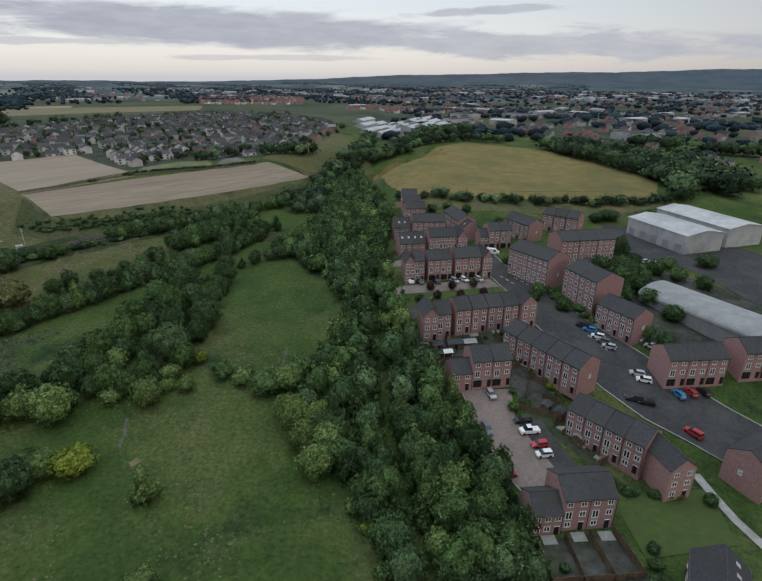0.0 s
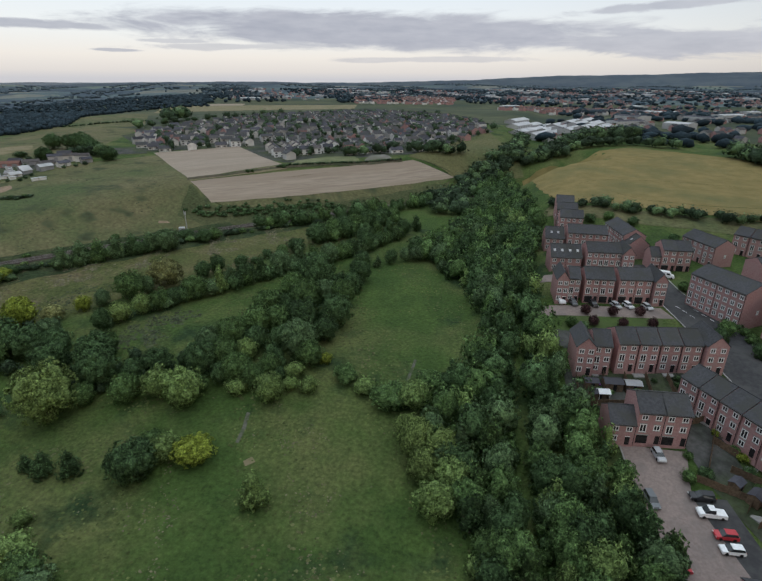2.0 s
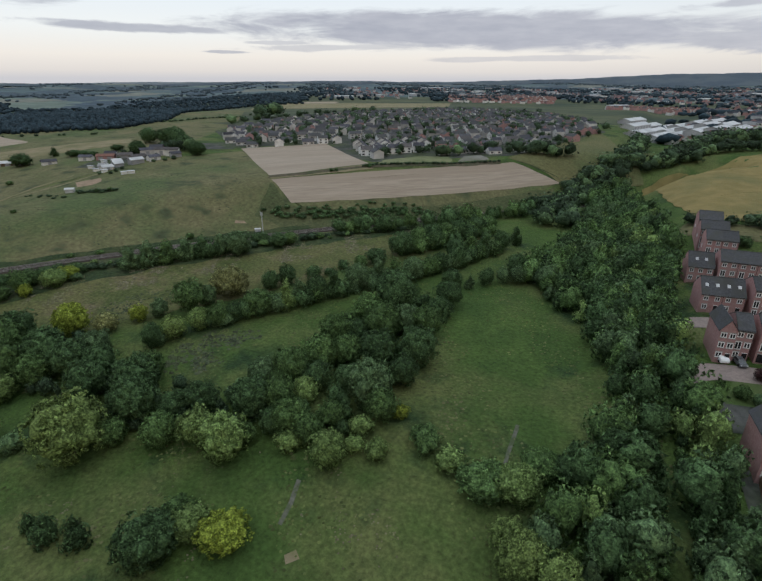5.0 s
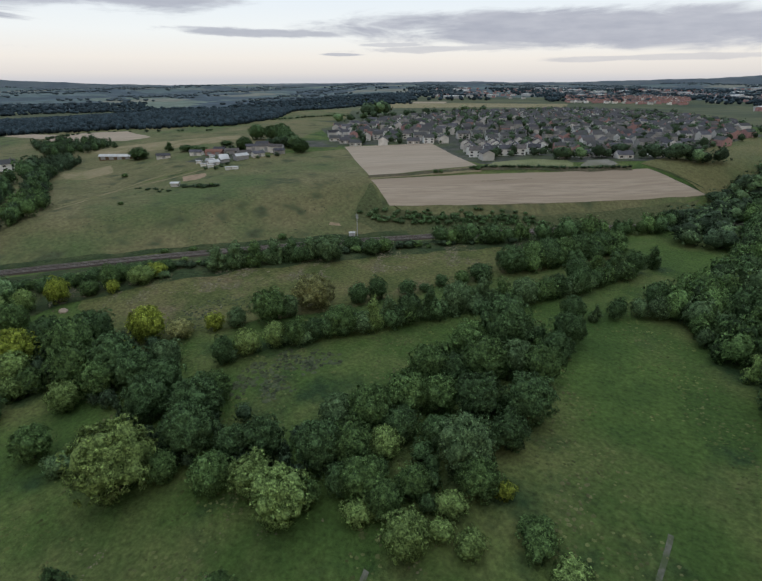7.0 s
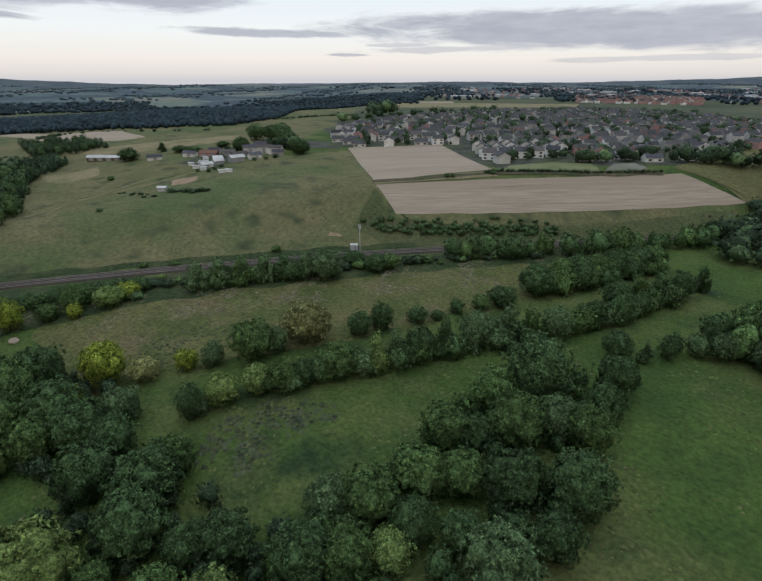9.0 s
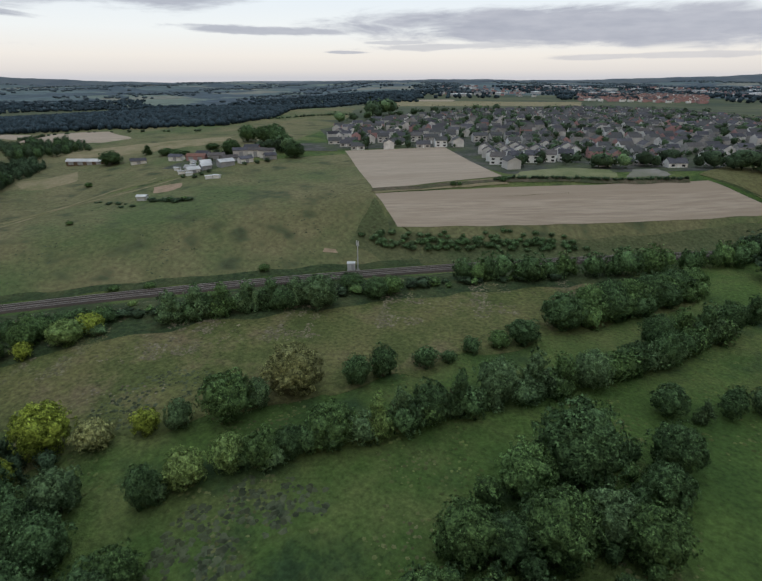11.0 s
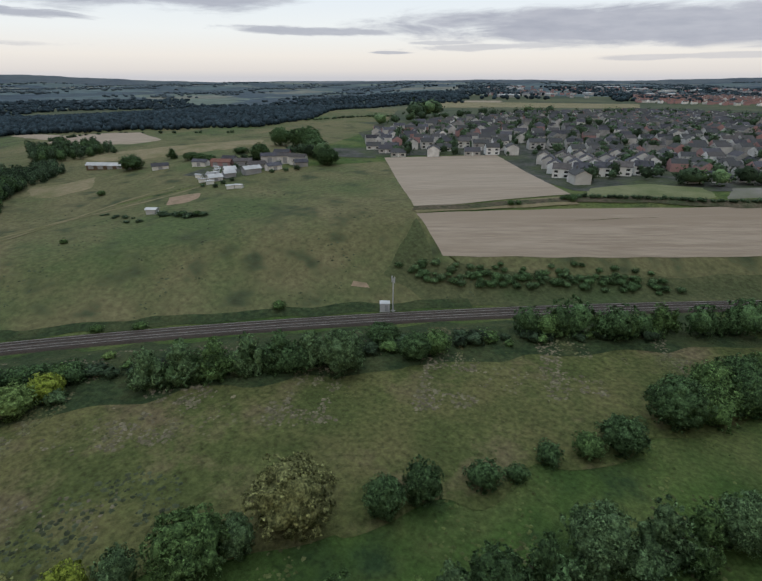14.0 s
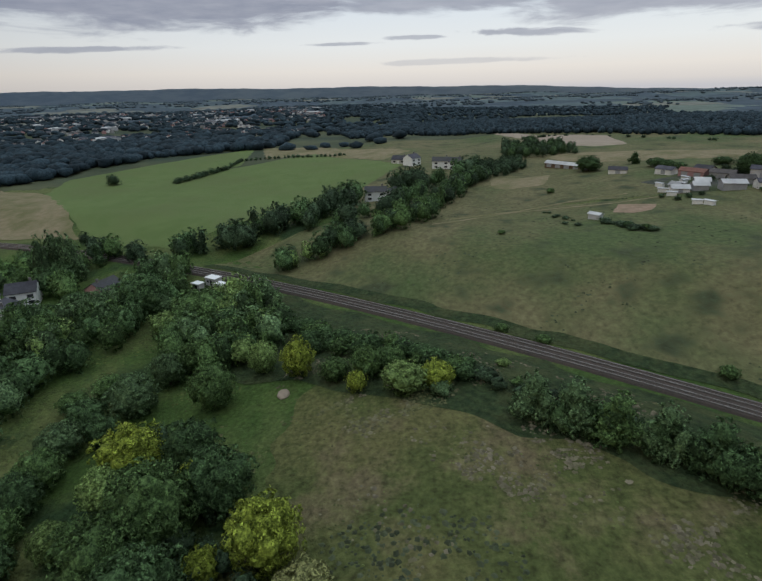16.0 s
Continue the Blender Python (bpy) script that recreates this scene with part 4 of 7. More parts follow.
plant(((-244, 79, 10.7, 20.3, "round", "mid"), (-252.6, 59.3, 13.8, 16, "round", "dark"), (-238.2, 71.6, 7, 11.3, "bush", "light"), (-240.5, 50, 10.9, 10.9, "round", "grey"), (-225.8, 45.8, 12.7, 11.1, "round", "mid"), (-238.7, 30.3, 10.1, 13.5, "round", "dark"), (-251.6, 38.4, 7.8, 13.1, "round", "dark"), (-244.7, 54.2, 6.6, 12.5, "round", "mid")), 'beside the railway', 'trees beside the strip')
plant(((-179, 91.7, 12.3, 12.9, "round", "yellow"), (-165.3, 101.1, 14.7, 15.5, "round", "mid"), (-163.6, 90.5, 7.1, 7.5, "round", "mid"), (-173.6, 104.2, 7.6, 8, "round", "yellow"), (-160.4, 118.6, 11.5, 11.5, "round", "yellow"), (-158.6, 110.6, 5.6, 5.9, "round", "yellow"), (-164.1, 86.4, 6.5, 6.9, "round", "light"), (-173, 89.6, 8.7, 9.2, "round", "light"), (-180.4, 101.1, 10.7, 11.3, "round", "dark"), (-171.1, 109, 11.9, 12.5, "round", "dark"), (-154.3, 125, 5.8, 8.3, "bush", "buff"), (-157.4, 98.4, 12.3, 12.9, "round", "mid"), (-151.8, 105.6, 13, 13.7, "round", "dark"), (-143, 106.3, 10.9, 11.5, "round", "dark"), (-144.1, 114.8, 8.6, 9.1, "round", "grey"), (-149.4, 92.4, 7.8, 8.3, "round", "light"), (-129.8, 102.3, 11, 11.5, "round", "dark"), (-135.5, 109.4, 9.6, 10.1, "round", "dark")), 'in an overgrown thicket', 'trees of the thicket')
plant(((-119.3, 107.7, 12.1, 12.8, "round", "dark"), (-122.1, 114.1, 8.2, 8.7, "round", "mid"), (-200.4, 97.8, 10.8, 11.3, "round", "mid"), (-148.3, 99.9, 9.7, 10.3, "round", "mid")), 'in an overgrown thicket', 'trees of the thicket')
plant(((-115.4, 88.4, 16.1, 16.9, "round", "pale"), (-137.8, 81.9, 8.4, 8.9, "round", "mid"), (-129.4, 83.5, 4.9, 6.2, "bush", "grey"), (-112.9, 102, 12.2, 12.8, "round", "dark"), (-101.2, 98.9, 8.7, 9.1, "round", "mid"), (-94.5, 102.9, 9, 9.4, "round", "light"), (-85.7, 102.2, 11.4, 12, "round", "light"), (-84.8, 107.1, 5.6, 5.9, "round", "mid"), (-99.8, 109.9, 9.3, 9.8, "round", "dark"), (-104.4, 105.8, 8, 8.4, "round", "dark"), (-110.9, 94.7, 6.9, 7.2, "round", "mid")), 'in a row along the meadow', 'trees along the meadow')
plant(((-81.3, 173, 15.8, 16.7, "round", "dark"), (-69.1, 185.5, 9.8, 10.3, "round", "dark"), (-86.4, 163.9, 10.4, 10.9, "round", "mid"), (-77.7, 156.5, 12.1, 12.8, "round", "mid"), (-73.4, 163.4, 9.7, 10.2, "round", "grey"), (-67.4, 163.9, 10, 10.5, "round", "mid"), (-68.7, 176.1, 8, 8.4, "round", "dark"), (-87.8, 147.9, 10, 10.6, "round", "mid"), (-82.8, 151.5, 7.9, 8.3, "round", "dark"), (-84.8, 136.4, 10.1, 10.7, "round", "mid"), (-79.5, 140.3, 9.2, 9.6, "round", "mid"), (-72.3, 143.8, 10.9, 11.4, "round", "dark"), (-63.3, 148.6, 11.6, 12.2, "round", "dark"), (-87.6, 127.2, 10.6, 11.2, "round", "mid"), (-92.7, 123.4, 8.8, 9.3, "round", "grey"), (-89, 114.3, 10.6, 11.2, "round", "dark"), (-84.5, 118.3, 9.4, 9.9, "round", "mid"), (-80.6, 128.4, 8.1, 8.5, "round", "dark")), 'in a dark copse between two meadows', 'trees of the copse')
plant(((-66.1, 128.3, 13.1, 11.9, "round", "grey"), (-63.1, 138.6, 8.3, 8.7, "round", "dark"), (-80.3, 122.8, 7.3, 7.7, "round", "light"), (-74.1, 131.4, 7.1, 7.4, "round", "dark"), (-61.7, 125.2, 8.5, 9, "round", "mid")), 'in a dark copse between two meadows', 'trees of the copse')
plant(((-77.6, 113.6, 9.1, 9.6, "round", "mid"), (-65.2, 109.5, 8.3, 8.7, "round", "light"), (-72.3, 113, 7.2, 7.6, "round", "mid"), (-70.3, 119.1, 6.7, 7.1, "round", "mid"), (-74.9, 109.6, 5.1, 6.4, "bush", "light"), (-63.2, 119.3, 5.6, 6.2, "bush", "light"), (-57.1, 115.1, 5.2, 5.7, "bush", "light"), (-62.1, 114.7, 4.4, 4.9, "bush", "light"), (-57.8, 127.6, 3.8, 4.3, "bush", "yellow"), (-48.9, 121.2, 4.3, 6.2, "bush", "mid"), (-81.4, 112.1, 6.4, 6.8, "round", "dark"), (-43.3, 119.9, 3.7, 6.2, "bush", "light")), 'at the edge of the copse', 'trees of the copse')
plant(((-81.1, 79, 9.3, 12.3, "bush", "dark"), (-78.4, 85.7, 6.1, 8.7, "bush", "light"), (-72.1, 87.4, 5.8, 10.6, "bush", "yellow"), (-81.9, 86.8, 5.5, 7.9, "bush", "mid"), (-52.4, 80.1, 8.9, 7.1, "tall", "light"), (-104.2, 72.9, 4.9, 3.8, "cone", "dark"), (-99.5, 73.3, 6.7, 5.6, "cone", "dark"), (-94.5, 75.3, 7, 5.6, "cone", "dark")), 'in a rounded clump on the meadow', 'clump of bushes')
plant(((-24.9, 102.5, 9.7, 10.2, "round", "pale"), (-19.1, 101.6, 9.4, 9.9, "round", "pale"), (-21.8, 95.9, 8.2, 8.7, "round", "pale"), (-15.6, 95.2, 8.8, 9.2, "round", "light"), (-17.5, 88.3, 9, 9.5, "round", "light"), (-11.6, 90.7, 8.3, 8.7, "round", "mid"), (-28.4, 106.9, 6.5, 6.8, "round", "pale")), "standing pale at the belt's edge", 'pale trees')
tree_row([(-72, 200), (-66, 206), (-58, 214), (-49, 218), (-41, 209), (-38, 200)], 4.5, 7.5, "at the head of a meadow", "trees at the meadow head", ["dark", "mid", "grey"], solo=None)
plant(((-50.1, 123.2, 3.9, 7.4, "bush", "mid"), (-43.0, 118.9, 3.6, 6.6, "bush", "light"), (-35.2, 116.2, 5.8, 12.0, "round", "mid"), (-29.3, 117.1, 7.7, 9.9, "round", "light"), (-26.9, 123.4, 5.8, 9.2, "round", "mid"), (-20.4, 124.4, 7.2, 9.6, "round", "dark")), "in a low hedge across the meadow", "bushes of the belt")
THICKET = [(-190, 90), (-165, 86), (-150, 94), (-138, 97), (-130, 95), (-118, 93), (-104, 99), (-90, 105), (-83, 113), (-98, 121), (-122, 117), (-140, 117), (-152, 122), (-170, 116), (-186, 104)]
tree_row([(-127, 139), (-120, 151), (-112, 163), (-104, 177), (-96, 191), (-86, 209), (-79, 221), (-70, 246)], 2.6, 6.0, "in a long hedgerow across the meadow", "", ["dark", "mid", "grey"], wide=1.0, spread=1.0, solo=False)
tree_row([(-188, 163), (-180, 178), (-171, 190), (-166, 196)], 2.0, 7.0, "on the railway bank", "", ["grey", "dark"], wide=1.5, spread=0.9, solo=False)
tree_row([(-104, 225), (-96, 239), (-88, 256), (-80, 272)], 2.6, 7.0, "in a row across the meadow", "", ["dark", "mid"], wide=1.5, spread=1.0, solo=False)
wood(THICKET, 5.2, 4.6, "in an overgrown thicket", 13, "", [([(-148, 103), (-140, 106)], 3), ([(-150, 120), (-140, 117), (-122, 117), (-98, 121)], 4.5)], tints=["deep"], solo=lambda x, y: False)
tree_row([(-142, 238), (-124, 258), (-106, 277), (-90, 295), (-72, 316)], 3.0, 8.5, "on the railway bank", "trees on the railway bank", ["dark", "dark", "mid"], wide=2.2, solo=False)
tree_row([(-222, 112), (-217, 125), (-210, 140), (-203, 152)], 3.5, 4.0, "on the railway bank", "scrub on the railway bank", ["dark", "mid"], ["bush_a", "bush_b"], 2.2, 1.3, solo=False)
tree_row([(-258, 80), (-244, 94), (-230, 113), (-216, 134), (-206, 150)], 1.7, 3.6, "on the railway bank", "", ["dark", "dark", "mid"], ["bush_a", "bush_b"], 2.4, 1.5, solo=False)
tree_row([(-206, 150), (-190, 172), (-176, 191), (-160, 213), (-142, 236), (-120, 262)], 1.7, 2.6, "on the railway bank", "", ["dark", "dark", "mid"], ["dot_a", "dot_b"], 2.2, 1.6, solo=False)
tree_row([(-228, 78), (-236, 76), (-243, 80), (-250, 84), (-240, 90), (-230, 92)], 4.0, 8.5, "beside the railway", "trees beside the strip", ["dark", "mid", "grey"], wide=3, solo=False)
wood([(-150, 30), (-165, 66), (-190, 56), (-212, 57), (-232, 63), (-252, 66), (-258, 50), (-242, 30), (-228, 28), (-215, 12), (-180, 0)], 6.2, 9, "in a wood beside houses", 14, "", solo=lambda x, y: False)
wood([(-262, 30), (-285, 22), (-305, 30), (-290, -20), (-268, -15), (-255, 10)], 7, 9, "on both sides of the railway", 15, "", solo=lambda x, y: False)
for x, y in ((-284, 14), (-281, 19), (-287, 9), (-279, 10)):
    tree(x, y, 19, 11, "tall_a", "grey", "standing tall beside the railway", "poplars")
wood([(-234, 56), (-262, 70), (-282, 60), (-276, 42), (-268, 46), (-258, 46), (-254, 34), (-244, 36)], 5.5, 9, "beside the railway", 19, "", tints=["dark", "mid", "grey"], solo=lambda x, y: False)
wood([(-206, 88), (-222, 78), (-250, 70), (-262, 82), (-252, 98), (-236, 108), (-220, 106)], 5.0, 8.5, "beside the railway", 18, "", tints=["dark", "mid", "grey", "light"], solo=lambda x, y: False)
tree_row([(-306, 48), (-312, 66), (-318, 82), (-336, 98), (-360, 112), (-388, 140), (-410, 170), (-440, 190)], 2.5, 10.5, "in a thick hedge between fields", "", ["dark", "dark", "mid"], wide=6, solo=False)
tree_row([(-288, 92), (-294, 108), (-297, 126), (-317, 143), (-350, 155), (-380, 166), (-418, 188)], 2.6, 8.5, "in a thick hedge between fields", "", ["mid", "dark", "light"], wide=4.5, solo=False)
tree_row([(-296, 40), (-301, 30), (-308, 20), (-314, 8), (-322, 0)], 4.5, 7, "along the edge of a green field", "", ["dark", "dark"], wide=2.5, solo=False)
tree_row([(-318, 100), (-325, 120), (-345, 135), (-375, 150)], 3.5, 9, "in a thick hedge between fields", "", ["dark", "mid"], wide=5, solo=False)
tree_row([(-455, -15), (-480, -4), (-505, 6)], 2.6, 4, "in a low hedge across a green field", "", ["dark"], wide=0.8, spread=1.3, solo=False)
tree_row([(-512, 6), (-545, 6), (-562, 40), (-566, 90)], 4, 3, "in a low hedge across a green field", "", ["dark"], wide=0.8, spread=1.3, solo=False)
tree_row([(-455, -58), (-458, -60)], 3, 7, "in a low hedge across a green field", "", ["dark"], wide=0.8, spread=1.1, solo=False)
wood([(-493, 215), (-480, 229), (-475, 262), (-512, 268), (-560, 250), (-560, 224)], 7, 7.5, "in a small wood behind the white house", 16, "", tints=["dark", "dark", "mid"], solo=lambda x, y: False)
wood([(-474, 208), (-470, 220), (-438, 217), (-420, 202), (-410, 190), (-440, 190)], 5, 5.5, "in a small wood beside a dry field", 23, "", tints=["dark"], solo=lambda x, y: False)
# lone trees of the near meadow
for x, y, h in ((-86, 56, 6), (-80, 53, 6.5), (-76, 51, 6.5), (-90, 50, 6), (-44, 61, 4), (-70, 44, 5), (-92, 62, 3.5)):
    tree(x, y, h, h * 1.2, "bush_a", trng.choice(["mid", "grey", "light"]), "on the open meadow", "meadow bushes")
for x, y, h in ((-8, 79, 4), (-5, 74, 3.4), (-1, 69, 4.2), (2, 63, 3.6), (-2, 64, 3)):
    tree(x, y, h, h * 1.2, "bush_b", trng.choice(["yellow", "light", "mid"]), "at the foot of the belt", "bushes of the belt")
for shift, gap in ((0, 1.7), (4, 1.9), (-4, 3.0)):
    tree_row([(-190 + shift, 246), (-180 + shift, 254), (-168 + shift, 266), (-156 + shift, 278), (-142 + shift, 291), (-130 + shift, 301)], gap, 1.9, "of gorse on the bank below a field", "", ["dark", "dark", "grey"], ["bush_a"], 2.2, 1.8, False)
tree_row([(-173, 313), (-168, 320), (-150, 334), (-130, 348), (-106, 369)], 2.2, 1.8, "in a low hedge above the stubble", "", ["dark"], ["dot_a", "dot_b"], 0.6, 1.5, False)
for x, y, h in ((-207, 206, 3), (-232, 163, 2.5), (-225, 172, 2.6), (-284, 215, 2.5), (-279, 219, 2.5), (-288, 173, 2), (-360, 210, 3)):
    tree(x, y, h, h * 1.6, "bush_b", trng.choice(["dark", "mid"]), "alone in the pasture", "pasture bushes")


# ---- houses ----
def box(v, f, x0, x1, y0, y1, z0, z1):
    k = len(v)
    v += [(x0, y0, z0), (x1, y0, z0), (x1, y1, z0), (x0, y1, z0), (x0, y0, z1), (x1, y0, z1), (x1, y1, z1), (x0, y1, z1)]
    f += [(k, k + 3, k + 2, k + 1), (k + 4, k + 5, k + 6, k + 7), (k, k + 1, k + 5, k + 4), (k + 1, k + 2, k + 6, k + 5), (k + 2, k + 3, k + 7, k + 6), (k + 3, k, k + 4, k + 7)]


MESHES = {}


def shared(key, material, make):
    """One mesh for all parts of the same make."""
    if key not in MESHES:
        v, f = [], []
        make(v, f)
        MESHES[key] = raw_mesh(key[0], (v, f), material)
    return MESHES[key]


def part(name, mesh, parent, at=(0, 0, 0), turn=0.0, label=""):
    ob = new(name, mesh)
    ob.parent = parent
    ob.location, ob.rotation_euler = at, (0, 0, turn)
    return tagged(ob, label)


def gable_wall(w, d, eaves, ridge, along_x=True):
    def make(v, f):
        k = len(v)
        a, b = w / 2, d / 2
        v += [(-a, -b, -1.5), (a, -b, -1.5), (a, b, -1.5), (-a, b, -1.5), (-a, -b, eaves), (a, -b, eaves), (a, b, eaves), (-a, b, eaves)]
        if along_x:
            v += [(-a, 0, ridge), (a, 0, ridge)]
            f += [(k, k + 1, k + 5, k + 4), (k + 1, k + 2, k + 6, k + 9, k + 5), (k + 2, k + 3, k + 7, k + 6), (k + 3, k, k + 4, k + 8, k + 7)]
        else:
            v += [(0, -b, ridge), (0, b, ridge)]
            f += [(k, k + 1, k + 5, k + 8, k + 4), (k + 1, k + 2, k + 6, k + 5), (k + 2, k + 3, k + 7, k + 9, k + 6), (k + 3, k, k + 4, k + 7)]
    return make


def roof_slopes(w, d, eaves, ridge, along_x=True, over=0.35, side=0.0, thick=0.16):
    def make(v, f):
        a, b = (w / 2 + side, d / 2) if along_x else (d / 2 + side, w / 2)
        slope = (ridge - eaves) / b
        for s in (-1, 1):
            k = len(v)
            for x in (-a, a):
                for y, z in ((0, ridge + 0.05), (s * (b + over), eaves - over * slope + 0.05)):
                    for h in (0, thick):
                        v.append((x, y, z + h) if along_x else (y, x, z + h))
            f += [(k + 1, k + 3, k + 7, k + 5), (k, k + 4, k + 6, k + 2), (k + 2, k + 6, k + 7, k + 3), (k, k + 2, k + 3, k + 1), (k + 4, k + 5, k + 7, k + 6)]
    return make


def window_frame(w, h, bars):
    def make(v, f):
        t, y0, y1 = 0.15, -0.07, 0.03
        xs = [-w / 2, -w / 2 + t]
        for i in range(1, bars):
            xs += [-w / 2 + w * i / bars - t / 2, -w / 2 + w * i / bars + t / 2]
        xs += [w / 2 - t, w / 2]
        zs = [0, t, h - t, h]
        at = lambda i, j: 4 * i + j
        for y in (y0, y1):
            v += [(x, y, z) for x in xs for z in zs]
        n = 4 * len(xs)
        solid = lambda i, j: 0 <= i < len(xs) - 1 and 0 <= j < 3 and (i % 2 == 0 or j != 1)
        for i in range(len(xs) - 1):
            for j in range(3):
                if not solid(i, j):
                    continue
                q = [at(i, j), at(i + 1, j), at(i + 1, j + 1), at(i, j + 1)]
                f.append(q)
                for k, (di, dj) in enumerate(((0, -1), (1, 0), (0, 1), (-1, 0))):
                    if not solid(i + di, j + dj):
                        a, b = q[k], q[(k + 1) % 4]
                        f.append((b, a, a + n, b + n))
    return make


def add_window(house, x, y, z, w, h, turn=0.0, bars=2):
    win = part("window", shared(("window_frame", w, h, bars), WHITE, window_frame(w, h, bars)), house, (x, y, z), turn)
    part("lintel", shared(("lintel", w, h), CONCRETE, lambda v, f: box(v, f, -w / 2 - 0.15, w / 2 + 0.15, -0.05, 0.03, h + 0.01, h + 0.2)), win)
    part("sill", shared(("sill", w, h), CONCRETE, lambda v, f: box(v, f, -w / 2 - 0.1, w / 2 + 0.1, -0.12, 0.03, -0.13, -0.01)), win)
    part("pane", shared(("pane", w, h), GLASS, lambda v, f: box(v, f, -w / 2 + 0.05, w / 2 - 0.05, -0.015, 0.03, 0.05, h - 0.05)), win, (0, 0, 0))


def slab(parent, name, material, x, y, z, sx, sy, sz, turn=0.0, label=""):
    return part(name, shared((name, material.name, sx, sy, sz), material, lambda v, f: box(v, f, -sx / 2, sx / 2, -sy / 2, sy / 2, 0, sz)), parent, (x, y, z), turn, label)


HOUSE_WORDS = {
    "T": "three-storey red-brick terraced town house with grey tiled roof",
    "D": "three-storey red-brick town house over a dark garage opening",
    "G": "three-storey red-brick gable-fronted end house with grey roof",
    "S": "two-storey red-brick side house with a lower grey roof",
    "K": "red-brick house with rooflights in a steep grey roof",
    "A": "four-storey red-brick apartment block with grey tiled roof",
}
PROTO = {}


def estate_house(kind, w):
    """A house at the origin: its row runs along x, its front looks to -y."""
    root = new("apartment_block" if kind == "A" else "house")
    tagged(root, HOUSE_WORDS[kind], "house", "houses of the brick estate")
    floors = {"T": 3, "D": 3, "G": 3, "S": 2, "K": 2, "A": 4}[kind]
    d = {"A": 11.0, "S": 7.0, "G": 9.5}.get(kind, 8.5)
    eaves = 2.55 * floors + 0.2
    ridge = eaves + (2.4 if kind != "K" else 3.6)
    lengthwise = kind != "G"
    part("wall", shared(("wall", kind, w), BRICK, gable_wall(w, d, eaves, ridge, lengthwise)), root)
    part("roof", shared(("roof", kind, w), SLATE, roof_slopes(w, d, eaves, ridge, lengthwise, 0.3, 0.0 if lengthwise else 0.15)), root)
    part("ridge_tiles", shared(("ridge_tiles", kind, w), SLATE, lambda v, f: box(v, f, *((-w / 2, w / 2, -0.12, 0.12) if lengthwise else (-0.12, 0.12, -d / 2, d / 2)), ridge + 0.16, ridge + 0.28)), root)
    if lengthwise:
        for s in (-1, 1):
            slab(root, "fascia", FASCIA, 0, s * (d / 2 + 0.34), eaves - 0.36, w, 0.07, 0.28)
            slab(root, "gutter", DARK, 0, s * (d / 2 + 0.43), eaves - 0.2, w, 0.12, 0.09)
        slab(root, "downpipe", DARK, w / 2 - 0.1, -d / 2 - 0.06, 0, 0.08, 0.08, eaves - 0.2)
    cols = max(2, round(w / 2.3))
    if kind == "G":
        cols = 2
    for s, turn in ((-1, 0.0), (1, math.pi)):
        for fl in range(floors):
            for c in range(cols):
                x = (c + 0.5) * w / cols - w / 2
                z = 0.9 + 2.55 * fl
                if fl == 0 and s < 0 and kind == "D":
                    continue
                if fl == 0 and c == cols - 1 and kind in "TSKG":
                    slab(root, "door", DARK, x, s * (d / 2 + 0.02), 0.0, 0.95, 0.08, 2.05)
                    slab(root, "door_head", WHITE, x, s * (d / 2 + 0.05), 2.08, 1.1, 0.14, 0.09)
                    continue
                if fl == 1 and c % 2 == 0 and kind in "TDA":
                    add_window(root, x, s * (d / 2), z - 0.55, 1.4, 2.0, turn)
                elif fl == floors - 1:
                    add_window(root, x, s * (d / 2), z, 1.25, 1.2, turn)
                else:
                    add_window(root, x, s * (d / 2), z, 1.3, 1.35, turn)
    if kind == "D":
        slab(root, "garage_door", DARK, -w / 2 + 1.55, -d / 2 + 0.0, 0.0, 2.3, 0.12, 2.1)
        slab(root, "garage_head", CONCRETE, -w / 2 + 1.55, -d / 2 - 0.02, 2.1, 2.6, 0.14, 0.2)
        slab(root, "door", DARK, w / 2 - 0.8, -d / 2 - 0.01, 0.0, 0.95, 0.1, 2.05)
    if kind == "K":
        for i in range(max(1, int(w / 2.6))):
            x = (i + 0.5) * 2.6 - int(w / 2.6) * 1.3
            sk = part("rooflight", shared(("rooflight",), METALW, lambda v, f: box(v, f, -0.4, 0.4, -0.5, 0.5, 0, 0.1)), root, (x, -d / 4, (eaves + ridge) / 2 + 0.16))
            sk.rotation_euler = (math.atan2(ridge - eaves, d / 2), 0, 0)
    for s in (-1, 1):
        if kind in "TA" :
            add_window(root, s * w / 2, 0.6, 3.6, 0.8, 1.1, s * math.pi / 2)
    return root


def place(kind, x, y, angle, w, z):
    w = round(w * 2) / 2
    m = Matrix.Translation((x, y, z)) @ Matrix.Rotation(angle, 4, "Z")
    if (kind, w) not in PROTO:
        PROTO[kind, w] = estate_house(kind, w)
        PROTO[kind, w].matrix_basis = m
        return PROTO[kind, w]
    return copy_thing(PROTO[kind, w], m)


